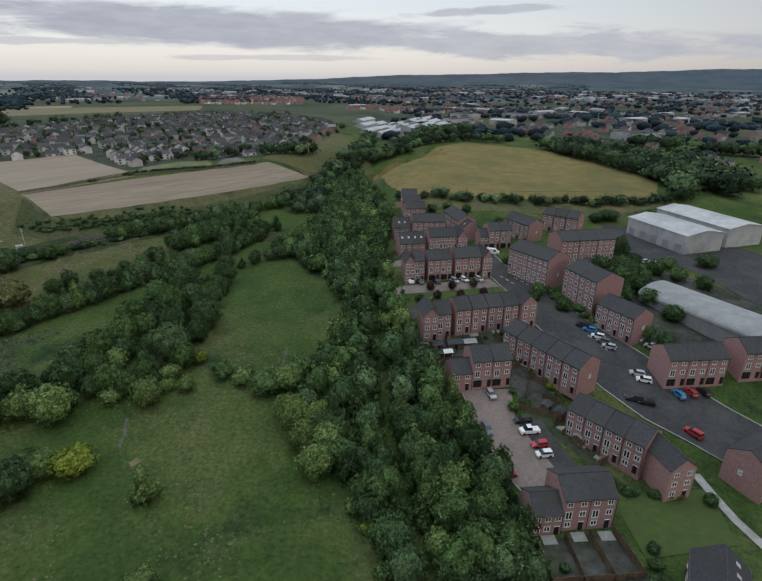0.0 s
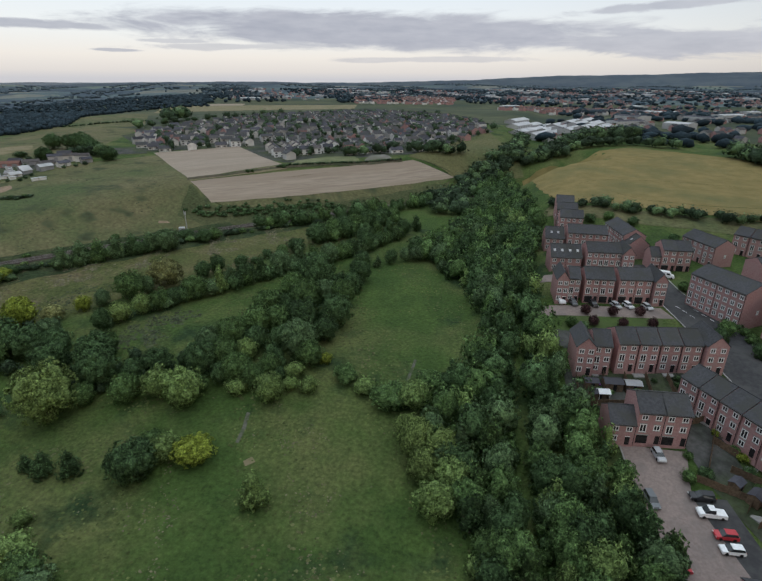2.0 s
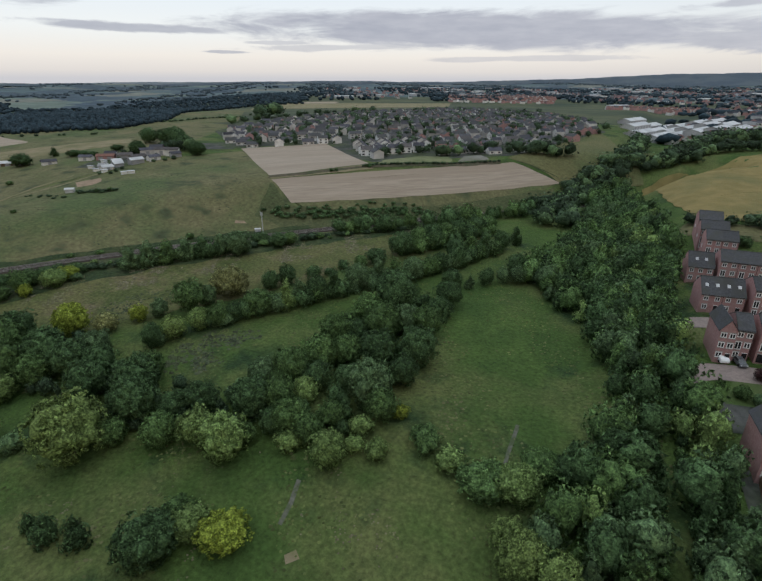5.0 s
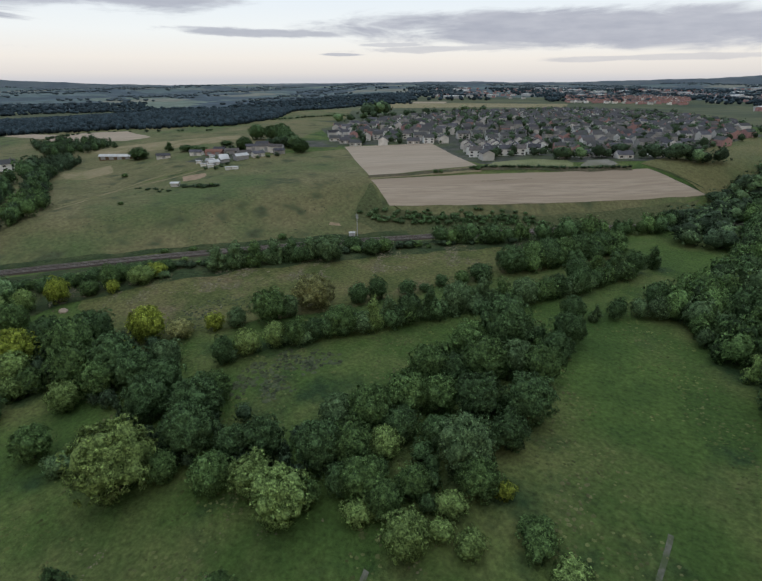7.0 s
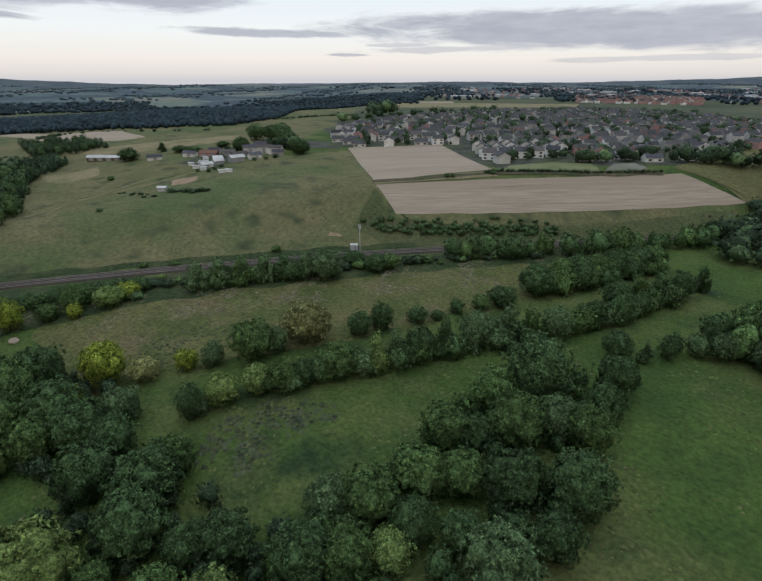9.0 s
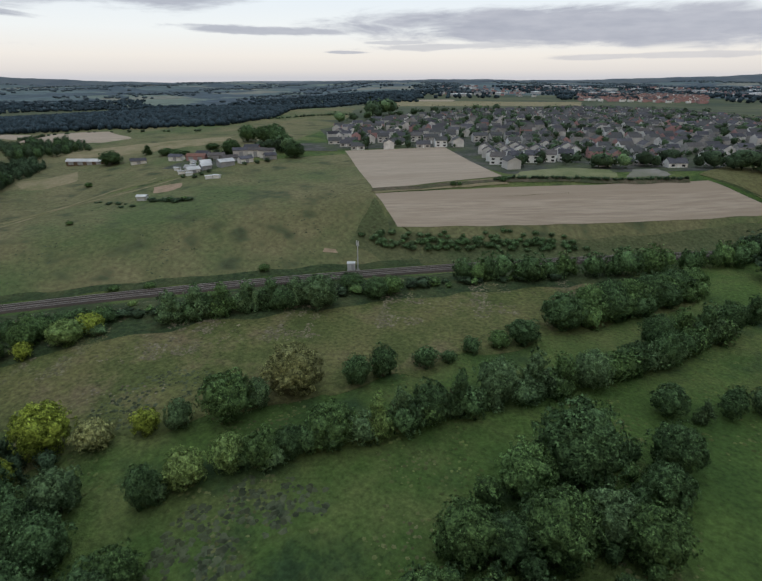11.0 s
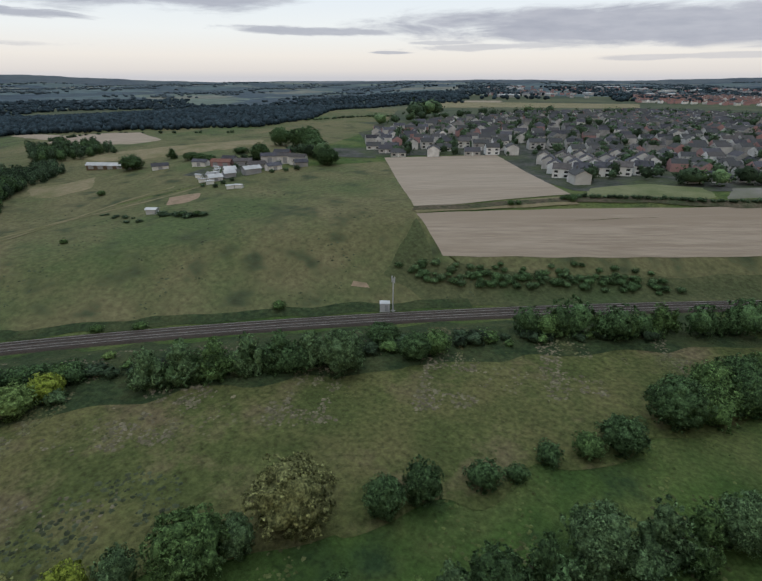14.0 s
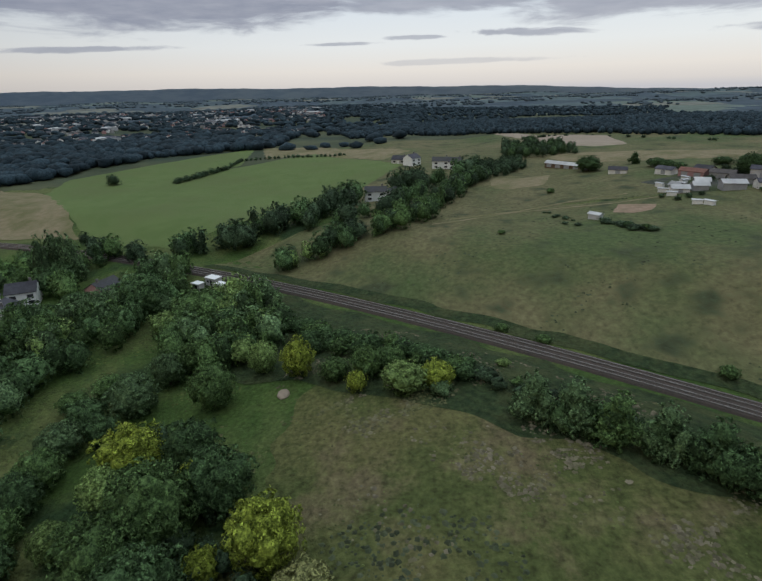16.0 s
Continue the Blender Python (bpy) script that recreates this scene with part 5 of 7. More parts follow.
def terrace(p0, p1, kinds):
    """Houses side by side from p0 to p1, fronts to the right of that way."""
    dx, dy = p1[0] - p0[0], p1[1] - p0[1]
    length, ang = math.hypot(dx, dy), math.atan2(dy, dx)
    w = length / len(kinds)
    floor = lz((p0[0] + p1[0]) / 2, (p0[1] + p1[1]) / 2)
    for i, k in enumerate(kinds):
        t = (i + 0.5) / len(kinds)
        x, y = p0[0] + dx * t, p0[1] + dy * t
        if k == "G":
            x, y = x + math.sin(ang) * 0.9, y - math.cos(ang) * 0.9
        place(k, x, y, ang, w, floor)


for p0, p1, kinds in (
    ((32.0, 80.0), (42.7, 81.5), "TT"), ((26.3, 77.8), (32.0, 78.6), "S"),
    ((19.0, 120.0), (29.4, 122.0), "DD"), ((13.8, 118.0), (19.0, 119.0), "S"),
    ((44.0, 106.0), (56.5, 92.5), "TTTT"), ((55.0, 89.5), (61.0, 91.0), "G"),
    ((34.0, 135.5), (49.2, 114.5), "TTTTT"),
    ((6.6, 140.2), (15.0, 141.6), "GT"), ((15.9, 142.4), (36.0, 148.2), "TTTT"), ((36.0, 148.2), (41.0, 149.6), "G"),
    ((1.0, 176.0), (8.4, 177.2), "GT"), ((9.4, 177.6), (18.2, 179.4), "DD"), ((19.2, 179.8), (29.0, 182.2), "DD"), ((29.0, 182.2), (32.6, 183.1), "G"),
    ((-1.0, 202.5), (9.5, 204.5), "KK"), ((11.0, 204.2), (22.5, 206.6), "TT"), ((22.5, 206.6), (26.5, 207.4), "G"),
    ((-3.5, 227.5), (4.0, 228.5), "K"), ((5.0, 228.0), (20.0, 229.4), "TTT"),
    ((2.0, 248.5), (11.5, 249.3), "TT"), ((0.5, 258.0), (9.5, 258.5), "TT"), ((0.0, 268.0), (8.0, 268.5), "TT"),
    ((25.0, 246.0), (31.5, 222.0), "TTTTK"),
    ((33.5, 214.0), (37.0, 214.6), "S"), ((37.0, 215.2), (47.0, 217.0), "DD"),
    ((45.0, 185.0), (55.5, 170.5), "AA"), ((61.5, 168.0), (67.5, 154.0), "AA"), ((65.3, 148.9), (71.8, 137.5), "TTT"),
    ((70.5, 122.5), (87.0, 124.6), "DDD"), ((60.7, 194.8), (83.0, 199.6), "AAA"), ((70.0, 245.0), (84.0, 235.0), "TTT"),
    ((52.0, 236.0), (60.0, 222.0), "TTT"), ((74.0, 88.0), (84.0, 94.0), "TT"), ((92.0, 126.0), (108.0, 128.0), "DDD"),
):
    terrace(p0, p1, kinds)

# roads and paving of the estate
sheet("road", [(28, 214), (32, 183), (38, 165), (42, 148), (47, 134), (54, 119), (62, 108), (70, 101), (90, 80)], [(36, 216), (41, 190), (52, 168), (60, 148), (72, 130), (84, 113), (104, 92)], ASPHALT, "grey asphalt estate road with parked cars", "road", 0.16, 4)
sheet("paved_court", [(17.0, 115.5), (19.5, 105), (23, 93), (27, 85.5)], [(30.5, 117), (29.8, 106), (34.5, 96), (38, 88)], PAVING, "pinkish block-paved parking court", "pavement", 0.16, 3)
sheet("parking_bays", [(29.9, 106), (34.5, 96), (38, 88)], [(36, 107), (39.5, 98), (42.5, 89)], ASPHALT, "dark asphalt parking bays beside the court", "pavement", 0.15, 3)
sheet("paved_court", [(-4, 168), (0, 169), (33, 176)], [(-2, 160), (2, 163), (36, 170)], PAVING, "pinkish block-paved court before the town houses", "pavement", 0.16, 3)
sheet("paved_court", [(-2, 194), (28, 200)], [(-3, 187), (30, 193)], PAVING, "block-paved lane between the terraces", "pavement", 0.16, 3)
sheet("yard", [(88, 210), (112, 190), (120, 160)], [(100, 250), (150, 215), (160, 170)], ASPHALT, "dark asphalt yard before a warehouse", "pavement", 0.16, 6)


def shed_building(name, cx, cy, ang, w, d, h, ridge, material, label, roofmat):
    root = new(name)
    root.location, root.rotation_euler = (cx, cy, lz(cx, cy)), (0, 0, ang)
    tagged(root, label, "building")
    part("wall", shared(("wall", name, w, d, h), material, gable_wall(w, d, h, ridge)), root)
    part("roof", shared(("roof", name, w, d, h), roofmat, roof_slopes(w, d, h, ridge, True, 0.4, 0.4)), root)
    n = int(w / 6)
    for i in range(n):
        slab(root, "door", METALG, (i + 0.5) * w / n - w / 2, -d / 2 - 0.04, 0.1, min(3.4, w / 4), 0.1, min(3.6, h * 0.8))
    return root


shed_building("warehouse", 122, 226, -1.23, 33, 20, 8, 9.6, METALW, "large white metal-clad warehouse with shallow roof", METALW)
shed_building("warehouse", 144, 240, -1.23, 40, 20, 8, 9.6, METALW, "large white metal-clad warehouse with shallow roof", METALW)


def arched_shed():
    root = new("arched_shed")
    root.location, root.rotation_euler = (98, 150, lz(98, 150)), (0, 0, -1.05)
    tagged(root, "long industrial shed with a curved grey metal roof", "building")
    part("wall", shared(("wall", "arched"), METALG, lambda v, f: box(v, f, -19, 19, -8, 8, -1, 4)), root)

    def arch(v, f):
        n = 14
        for x in (-19.5, 19.5):
            for i in range(n + 1):
                a = math.pi * i / n
                v.append((x, -8.4 * math.cos(a), 3.9 + 3.0 * math.sin(a)))
        for i in range(n):
            f.append((i, n + 1 + i, n + 2 + i, i + 1))
        f.append(tuple(range(n + 1)))
        f.append(tuple(range(2 * n + 1, n, -1)))
    part("roof", shared(("roof", "arched"), METALG, arch), root)


arched_shed()


# ---- village, farm and far town ----
def village_house(kind):
    root = new("house")
    w, d, eaves, ridge = {"bungalow": (9.0, 6.8, 2.4, 4.4), "semi": (7.8, 7.0, 4.4, 6.4), "terrace": (10.0, 7.0, 4.4, 6.2)}[kind[0]]
    wallmat = {"p": RENDERW, "b": BRICK, "x": WHITE}[kind[1]]
    roofmat = {"g": SLATE, "n": BROWNROOF, "w": GREYROOF}[kind[2]]
    words = {"bungalow": "low bungalow", "semi": "two-storey house", "terrace": "wide two-storey house"}[kind[0]]
    tagged(root, f"{'pale rendered' if kind[1] == 'p' else 'white-painted' if kind[1] == 'x' else 'brick'} {words} with {'dark grey' if kind[2] == 'g' else 'brown tiled' if kind[2] == 'n' else 'weathered grey'} roof", "house", "houses of the village")
    part("wall", shared(("wall", *kind), wallmat, gable_wall(w, d, eaves, ridge)), root)
    part("roof", shared(("roof", *kind), roofmat, roof_slopes(w, d, eaves, ridge, True, 0.4, 0.25)), root)
    slab(root, "chimney", FASCIA, w * 0.3, 0.4, ridge - 0.5, 0.7, 0.5, 1.6)
    for fl in range(1 if kind[0] == "bungalow" else 2):
        for x in (-w * 0.28, w * 0.28):
            for s, turn in ((-1, 0.0),):
                win = slab(root, "window", GLASS, x, s * (d / 2 + 0.02), 0.7 + fl * 1.9, 1.6, 0.08, 1.0)
    slab(root, "door", WHITE, 0, -d / 2 - 0.02, 0.0, 0.95, 0.08, 2.05)
    return root


VPROTO, vrng = {}, random.Random(8)


def put_house(x, y, ang, kind, size=1.0):
    m = Matrix.Translation((x, y, lz(x, y))) @ Matrix.Rotation(ang, 4, "Z") @ Matrix.Scale(size, 4)
    if kind not in VPROTO:
        VPROTO[kind] = village_house(kind)
        VPROTO[kind].matrix_basis = m
        return VPROTO[kind]
    return copy_thing(VPROTO[kind], m)


def stuff_houses(name, rows, label, seed, big_share=0.05, walls=(0, 1, 1, 2, 1), roofs=(4, 4, 5, 6, 6, 7)):
    """Gabled houses too far away to tell apart."""
    rng = np.random.default_rng(seed)
    v, f, mi = [], [], []
    for x, y in rows:
        z, t = lz(x, y), rng.choice([0.73, 0.73, 2.3]) + rng.uniform(-0.2, 0.2)
        big = rng.random() < big_share
        w, d, e, rd = (rng.uniform(25, 55), rng.uniform(15, 28), 6, 7.2) if big else (rng.uniform(7.0, 10.5), 6.8, 3.9, 6.0)
        c, s = math.cos(t), math.sin(t)
        k = len(v)
        for px, py, pz in ((-w / 2, -d / 2, -1), (w / 2, -d / 2, -1), (w / 2, d / 2, -1), (-w / 2, d / 2, -1), (-w / 2, -d / 2, e), (w / 2, -d / 2, e), (w / 2, d / 2, e), (-w / 2, d / 2, e), (-w / 2, 0, rd), (w / 2, 0, rd)):
            v.append((x + px * c - py * s, y + px * s + py * c, z + pz))
        f += [(k, k + 1, k + 5, k + 4), (k + 1, k + 2, k + 6, k + 9, k + 5), (k + 2, k + 3, k + 7, k + 6), (k + 3, k, k + 4, k + 8, k + 7), (k + 4, k + 5, k + 9, k + 8), (k + 6, k + 7, k + 8, k + 9)]
        wm = rng.choice(walls) if not big else 3
        rm = rng.choice(roofs) if not big else rng.choice([3, 6])
        mi += [wm] * 4 + [rm] * 2
    ob = mesh_object(name, v, f, RENDERW)
    for m in (BRICK, CONCRETE, METALW, SLATE, BROWNROOF, GREYROOF, REDROOF):
        ob.data.materials.append(m)
    ob.data.polygons.foreach_set("material_index", np.array(mi, np.int32))
    tagged(ob, label, "houses", "", "stuff")


KINDS = [("bungalow", "p", "g"), ("bungalow", "p", "w"), ("semi", "p", "w"), ("semi", "p", "g"), ("semi", "x", "g"), ("terrace", "p", "g"), ("semi", "p", "n")]
VILLAGE = [(-300, 352), (-268, 388), (-242, 398), (-178, 336), (-160, 340), (-110, 384), (-92, 400), (-64, 530), (-95, 640), (-170, 760), (-300, 790), (-380, 640), (-395, 540), (-395, 420), (-340, 372)]
sheet("village_ground", [(-310, 352), (-268, 390), (-176, 330), (-104, 384), (-88, 400)], [(-410, 430), (-400, 640), (-300, 800), (-170, 770), (-60, 530)], GARDENS, "gardens, lanes and yards between village houses", "ground", 0.12, 9)
base_ang = math.radians(42)
ca, sa = math.cos(base_ang), math.sin(base_ang)
FRONT = []
OPEN_GROUND = [(-170, 312), (-182, 342), (-168, 372), (-140, 377), (-124, 392), (-100, 372), (-129, 344)]
for row in range(4):
    for k in range(6 if row else 5):
        FRONT.append((-197 + 6.6 * k - 8 * row, 360 + 7.2 * k + 9.5 * row))
        put_house(*FRONT[-1], 0.42 if row == 0 else 0.42 + math.pi / 2, ("semi", "x" if row < 2 else "p", "n" if (row + k) % 3 == 0 else "w"))
rest = []
for row in range(-28, 56):
    for col in range(-50, 60):
        bx, by = col * 11.6 + (row % 3) * 3, row * 14.4 + (row % 2) * 3.0
        x, y = -235 + bx * ca - by * sa, 380 + bx * sa + by * ca
        if inside(VILLAGE, x, y) and not inside(OPEN_GROUND, x, y) and vrng.random() < 0.76 and all(math.hypot(x - a, y - b) > 9.5 for a, b in FRONT):
            x, y = x + vrng.uniform(-1.5, 1.5), y + vrng.uniform(-1.5, 1.5)
            if dist_line(x, y, [(-310, 352), (-268, 390), (-240, 396), (-176, 330), (-104, 384), (-88, 400)]) < 42:
                put_house(x, y, base_ang + vrng.choice([0, 0, 0, math.pi / 2]) + vrng.uniform(-0.08, 0.08), vrng.choice(KINDS))
            else:
                rest.append((x, y))
sheet("car_park", [(-364, 354), (-331, 332)], [(-334, 376), (-306, 346)], GARDENS, "gravel and grass yard before the village houses", "pavement", 0.2, 5, 0.6)
stuff_houses("village_houses", rest, "grey-roofed village houses crowded on a hilltop", 2, 0.0, (0, 1, 2, 0, 1, 2, 0), (4, 4, 4, 6, 6, 5))
for x, y in spots(VILLAGE, 13.5, 31):
    if inside(OPEN_GROUND, x + 6, y + 5):
        continue
    h = vrng.choice([3, 4, 5, 6, 7, 8])
    tree(x + 6, y + 5, h, h * vrng.uniform(0.8, 1.1), vrng.choice(["dot_a", "dot_b"]), "dark", "among the village gardens", "", False)
for line, h, g in (([(-150, 371), (-138, 372)], 8, 4), ([(-128, 384), (-118, 392)], 9, 5), ([(-100, 396), (-84, 398), (-70, 402)], 9, 4), ([(-352, 322), (-340, 326), (-330, 324)], 9, 5),  ([(-445, 545), (-455, 560), (-440, 570)], 16, 7), ([(-430, 480), (-420, 560), (-400, 640), (-380, 700)], 9, 16), ([(-60, 300), (-72, 330), (-58, 380), (-40, 420), (-30, 470), (-33, 520)], 9, 3), ([(-19, 424), (0, 460), (14, 493), (40, 515), (60, 525)], 11, 2.6), ([(-50, 300), (-62, 340), (-45, 390), (-28, 430)], 9, 3), ([(-20, 420), (10, 460), (50, 490), (90, 480)], 9, 6), ([(118, 446), (140, 400), (160, 340), (165, 300), (150, 284)], 11, 2.6), ([(135, 450), (170, 400), (185, 330), (180, 290)], 12, 3), ([(210, 400), (195, 340), (200, 300)], 12, 3.5), ([(200, 470), (240, 440), (280, 420)], 11, 4), ([(0, 284), (40, 276), (96, 273), (140, 277)], 5, 3)):
    tree_row(line, g, h, "in a line of trees between fields", "", ["dark", "dark", "grey"], ["dot_a", "dot_b"], 3.0, 1.15, False)

for x, y, a, w, d, h, m, r, l in (
    (-334, 257, 1.4, 7, 4, 2.2, RENDERW, METALW, "low pale farm shed with a white roof"), (-335, 266, 1.4, 6, 4, 2.4, METALG, METALW, "pale farm shed clad in white sheet"), (-331, 277, 1.4, 9, 5.5, 2.9, METALG, METALW, "long white metal-clad farm building"), (-328, 289, 1.4, 8, 5, 2.6, RENDERW, GREYROOF, "rendered farm shed with a grey roof"),
    (-341, 259, 0.3, 5, 3, 2.0, METALW, METALG, "small white shed beside the farm"), (-343, 271, 1.3, 6, 4, 2.4, CONCRETE, METALW, "farm shed with a white metal roof"), (-340, 286, 1.4, 10, 5, 2.6, CONCRETE, BROWNROOF, "farm barn with a brown roof"),
    (-347, 300, 0.9, 10, 6, 4.2, RENDERW, GREYROOF, "grey-roofed farmhouse at the edge of a farm"), (-338, 305, 0.7, 9, 6, 4.2, RENDERW, BROWNROOF, "rendered cottage with a brown roof"), (-329, 307, 0.6, 9, 6, 4.2, RENDERW, GREYROOF, "rendered cottage with a grey roof"), (-350, 311, 0.7, 9, 6, 4.4, BRICK, GREYROOF, "brick cottage with a grey roof"), (-322, 303, 1.2, 7, 5, 2.6, CONCRETE, GREYROOF, "small farm shed with a grey roof"),
    (-377, 272, 0.5, 9, 5, 2.6, RENDERW, GREYROOF, "pale farm shed with a weathered grey roof"), (-365, 279, 0.6, 12, 5, 2.6, BRICK, REDROOF, "long brick barn with a red tiled roof"), (-355, 287, 0.8, 10, 5, 2.6, CONCRETE, BROWNROOF, "farm shed with a brown roof"), (-370, 287, 0.5, 8, 5, 2.6, CONCRETE, GREYROOF, "farm shed with a weathered grey roof"),
    (-426, 236, 0.69, 24, 4, 2.4, WOOD, METALW, "long low stable block with a white roof"), (-392, 254, 1.2, 9, 4, 2.2, RENDERW, GREYROOF, "low pale stable block beside a track"), (-411, 246, 0.7, 6, 4, 2.4, RENDERW, METALW, "small pale field shelter with a white roof")):
    shed_building("farm_building", x, y, a, w, d, h, h + 1.3, m, l, r)
for x, y, a in ((-309, 256, 0.5), (-312, 253, 1.1), (-330, 252, 1.2), (-346, 264, 0.7), (-352, 268, 2.0), (-358, 272, 0.3), (-338, 252, 1.1), (-349, 256, 0.4)):
    shed_building("caravan", x, y, a, 3.6, 1.8, 1.7, 1.9, WHITE, "white parked caravan beside the farm", METALW)
for x, y, a, k in ((-456, 165, 1.45, ("terrace", "x", "g")), (-452, 174, 1.45, ("semi", "x", "g")), (-450, 182, 1.3, ("bungalow", "x", "g")), (-470, 146, 2.4, ("semi", "x", "w")), (-480, 138, 1.2, ("bungalow", "p", "w")), (-371, 125, 1.6, ("terrace", "x", "g")), (-378, 133, 2.6, ("bungalow", "p", "g")), (-250, 16, 0.5, ("bungalow", "x", "w")), (-262, 14, 2.0, ("semi", "x", "w")), (-256, 4, 0.5, ("bungalow", "x", "w")), (-264, 40, -0.3, ("semi", "b", "g"))):
    put_house(x, y, a, k, (1.15 if x < -400 else 0.95) if x < -300 else 1.1)
for x, y, h in ((-341, 281, 3), (-352, 280, 3), (-360, 296, 4), (-336, 298, 3), (-356, 304, 4), (-368, 296, 4), (-384, 280, 4), (-316, 296, 3), (-318, 290, 2.5), (-322, 284, 2.5), (-402, 256, 3), (-418, 250, 3), (-326, 262, 2.0), (-324, 256, 2.2), (-321, 250, 2.2), (-328, 247, 2)):
    tree(x, y, h, h * 1.5, vrng.choice(["dot_a", "dot_b", "far_a"]), "dark", "in a farmyard", "", False)
plant(((-407.2, 244, 9.3, 15.7, "round", "dark"), (-415.2, 272.6, 7.5, 7.6, "tall", "dark"), (-357.5, 300.4, 10.8, 13.7, "round", "dark"), (-398.5, 344, 13.6, 17, "round", "dark"), (-387, 350, 13, 16, "round", "dark"), (-377, 352, 15, 19, "round", "dark"), (-366, 346, 12, 15, "round", "dark"), (-364, 304, 9.2, 13, "round", "dark"), (-344, 332, 11.3, 15.5, "round", "dark"), (-353, 339, 12, 14, "round", "dark"), (-312, 314, 10.5, 15, "round", "dark"), (-321, 322, 8, 11, "round", "dark"), (-330, 326, 9, 12, "round", "dark"), (-389, 278, 5.6, 9, "round", "dark"), (-382, 281, 5, 8, "round", "dark"), (-400.4, 278.1, 5.3, 12.4, "round", "dark"), (-390.5, 307.4, 4.4, 11.6, "round", "dark")), "beside the farm", "trees beside the farm")
sheet("farmyard", [(-328, 262), (-338, 300), (-345, 318)], [(-362, 254), (-374, 290), (-372, 318)], GARDENS, "cluttered farmyard of earth and rough grass", "ground", 0.16, 5, 1.5)
sheet("dry_field", [(-335, -12), (-380, -45), (-425, -84)], [(-338, -60), (-385, -95), (-440, -130)], DRY, "patch of rough brown ground beside a green field", "field", 0.2, 6, 2.5)
VALLEY = [(-360, -95), (-450, -135), (-580, -80), (-650, 10), (-780, 0), (-720, -200), (-520, -280), (-330, -140)]
shed_building("field_shed", -300.8, 210.1, 0.7, 4.2, 3.0, 2.0, 2.5, METALW, "small pale field shed alone in a pasture", METALW)
sheet("sloping_field", [(-546, 428), (-488, 443), (-448, 509)], [(-600, 545), (-640, 640), (-585, 675)], PASTURE, "sloping dull green field beyond the farm", "field", 0.5, 10, 2.0)
tree_row([(-525, 470), (-505, 520), (-480, 545)], 4, 3, "in a hedge across a far field", "", ["dark"], ["dot_a", "dot_b"], 1.0, 1.5, False)
tree_row([(-600, 290), (-560, 320), (-525, 345), (-500, 372)], 13, 2.6, "in a hedge across a far field", "", ["dark"], ["dot_a", "dot_b"], 6.0, 1.5, False)
tree_row([(-604, 252), (-606, 282)], 5, 3.5, "in a hedge across a far field", "", ["dark"], ["dot_a", "dot_b"], 1.0, 1.5, False)
# glasshouses beyond the stream
for i in range(6):
    for j in range(3):
        x, y = -35 + i * 15 - j * 6, 560 + i * 6 + j * 42
        shed_building("glasshouse", x, y, 1.25, 40, 13, 4.5, 6.5, METALW, "long pale glasshouse block with low ridged roof", METALW)


def stuff_trees(name, pts, h, label, seed, wide=0.6, material=None, sub=0):
    rng = np.random.default_rng(seed)
    bm = bmesh.new()
    bmesh.ops.create_icosphere(bm, subdivisions=sub, radius=1)
    base = np.array([w.co[:] for w in bm.verts])
    tri = np.array([[w.index for w in face.verts] for face in bm.faces])
    bm.free()
    vs, fs = [], []
    for i, (x, y) in enumerate(pts):
        k = h * rng.uniform(0.7, 1.2)
        wob = base * (1 + rng.uniform(-0.28, 0.28, (len(base), 1)))
        vs.append(wob * (k * wide * rng.uniform(0.7, 1.4), k * wide * rng.uniform(0.7, 1.4), k * 0.5) + (x, y, lz(x, y) + k * 0.42))
        fs.append(tri + i * len(base))
    # the default leaf colour already holds the blue of the haze
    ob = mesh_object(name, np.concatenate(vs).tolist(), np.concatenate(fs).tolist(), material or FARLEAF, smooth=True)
    tagged(ob, label, "trees", "", "stuff")


stuff_trees("far_woods", spots(VALLEY, 9, 41), 8, "dark trees on a wooded slope behind a green field", 57, 0.72)
frng = random.Random(17)


def cloud_of(n, ring, sector, keep):
    out = []
    while len(out) < n:
        r = ring[0] + (ring[1] - ring[0]) * frng.random() ** 0.75
        a = math.radians(frng.uniform(*sector))
        x, y = -60 + r * math.sin(a), 100 + r * math.cos(a)
        if keep(x, y):
            out.append((x, y))
    return out


built = lambda x, y: waves(x, y, 420, 0.4) > -0.3 and not inside(NO_TOWN, x, y)
NO_TOWN = [(-500, 900), (-400, 300), (-100, 250), (60, 200), (180, 260), (190, 330), (150, 450), (60, 500), (-60, 560), (-90, 700), (-180, 800)]
stuff_houses("far_town", cloud_of(3000, (380, 2900), (6, 80), built), "grey and red roofs of a far town among trees", 3)
stuff_houses("far_town", cloud_of(900, (1400, 2700), (-34, 8), built), "far suburb of red and grey roofs on a ridge", 4)
stuff_houses("far_town", cloud_of(420, (1250, 1650), (-20, -9), lambda x, y: True), "far estate of orange-red brick houses", 7, 0.0, (1, 1, 0), (7, 7, 7, 5))
stuff_houses("far_town", cloud_of(380, (850, 1250), (-3, 14), lambda x, y: True), "far estate of orange-red brick houses", 9, 0.04, (1, 1, 0), (7, 7, 7, 5))
stuff_houses("far_town", cloud_of(800, (780, 1900), (-128, -96), built), "far hillside suburb of pale houses among trees", 6, 0.03, (0, 0, 0, 1, 2))
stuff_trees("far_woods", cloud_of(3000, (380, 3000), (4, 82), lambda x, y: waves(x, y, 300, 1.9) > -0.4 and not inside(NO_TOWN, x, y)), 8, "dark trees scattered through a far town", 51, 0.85)
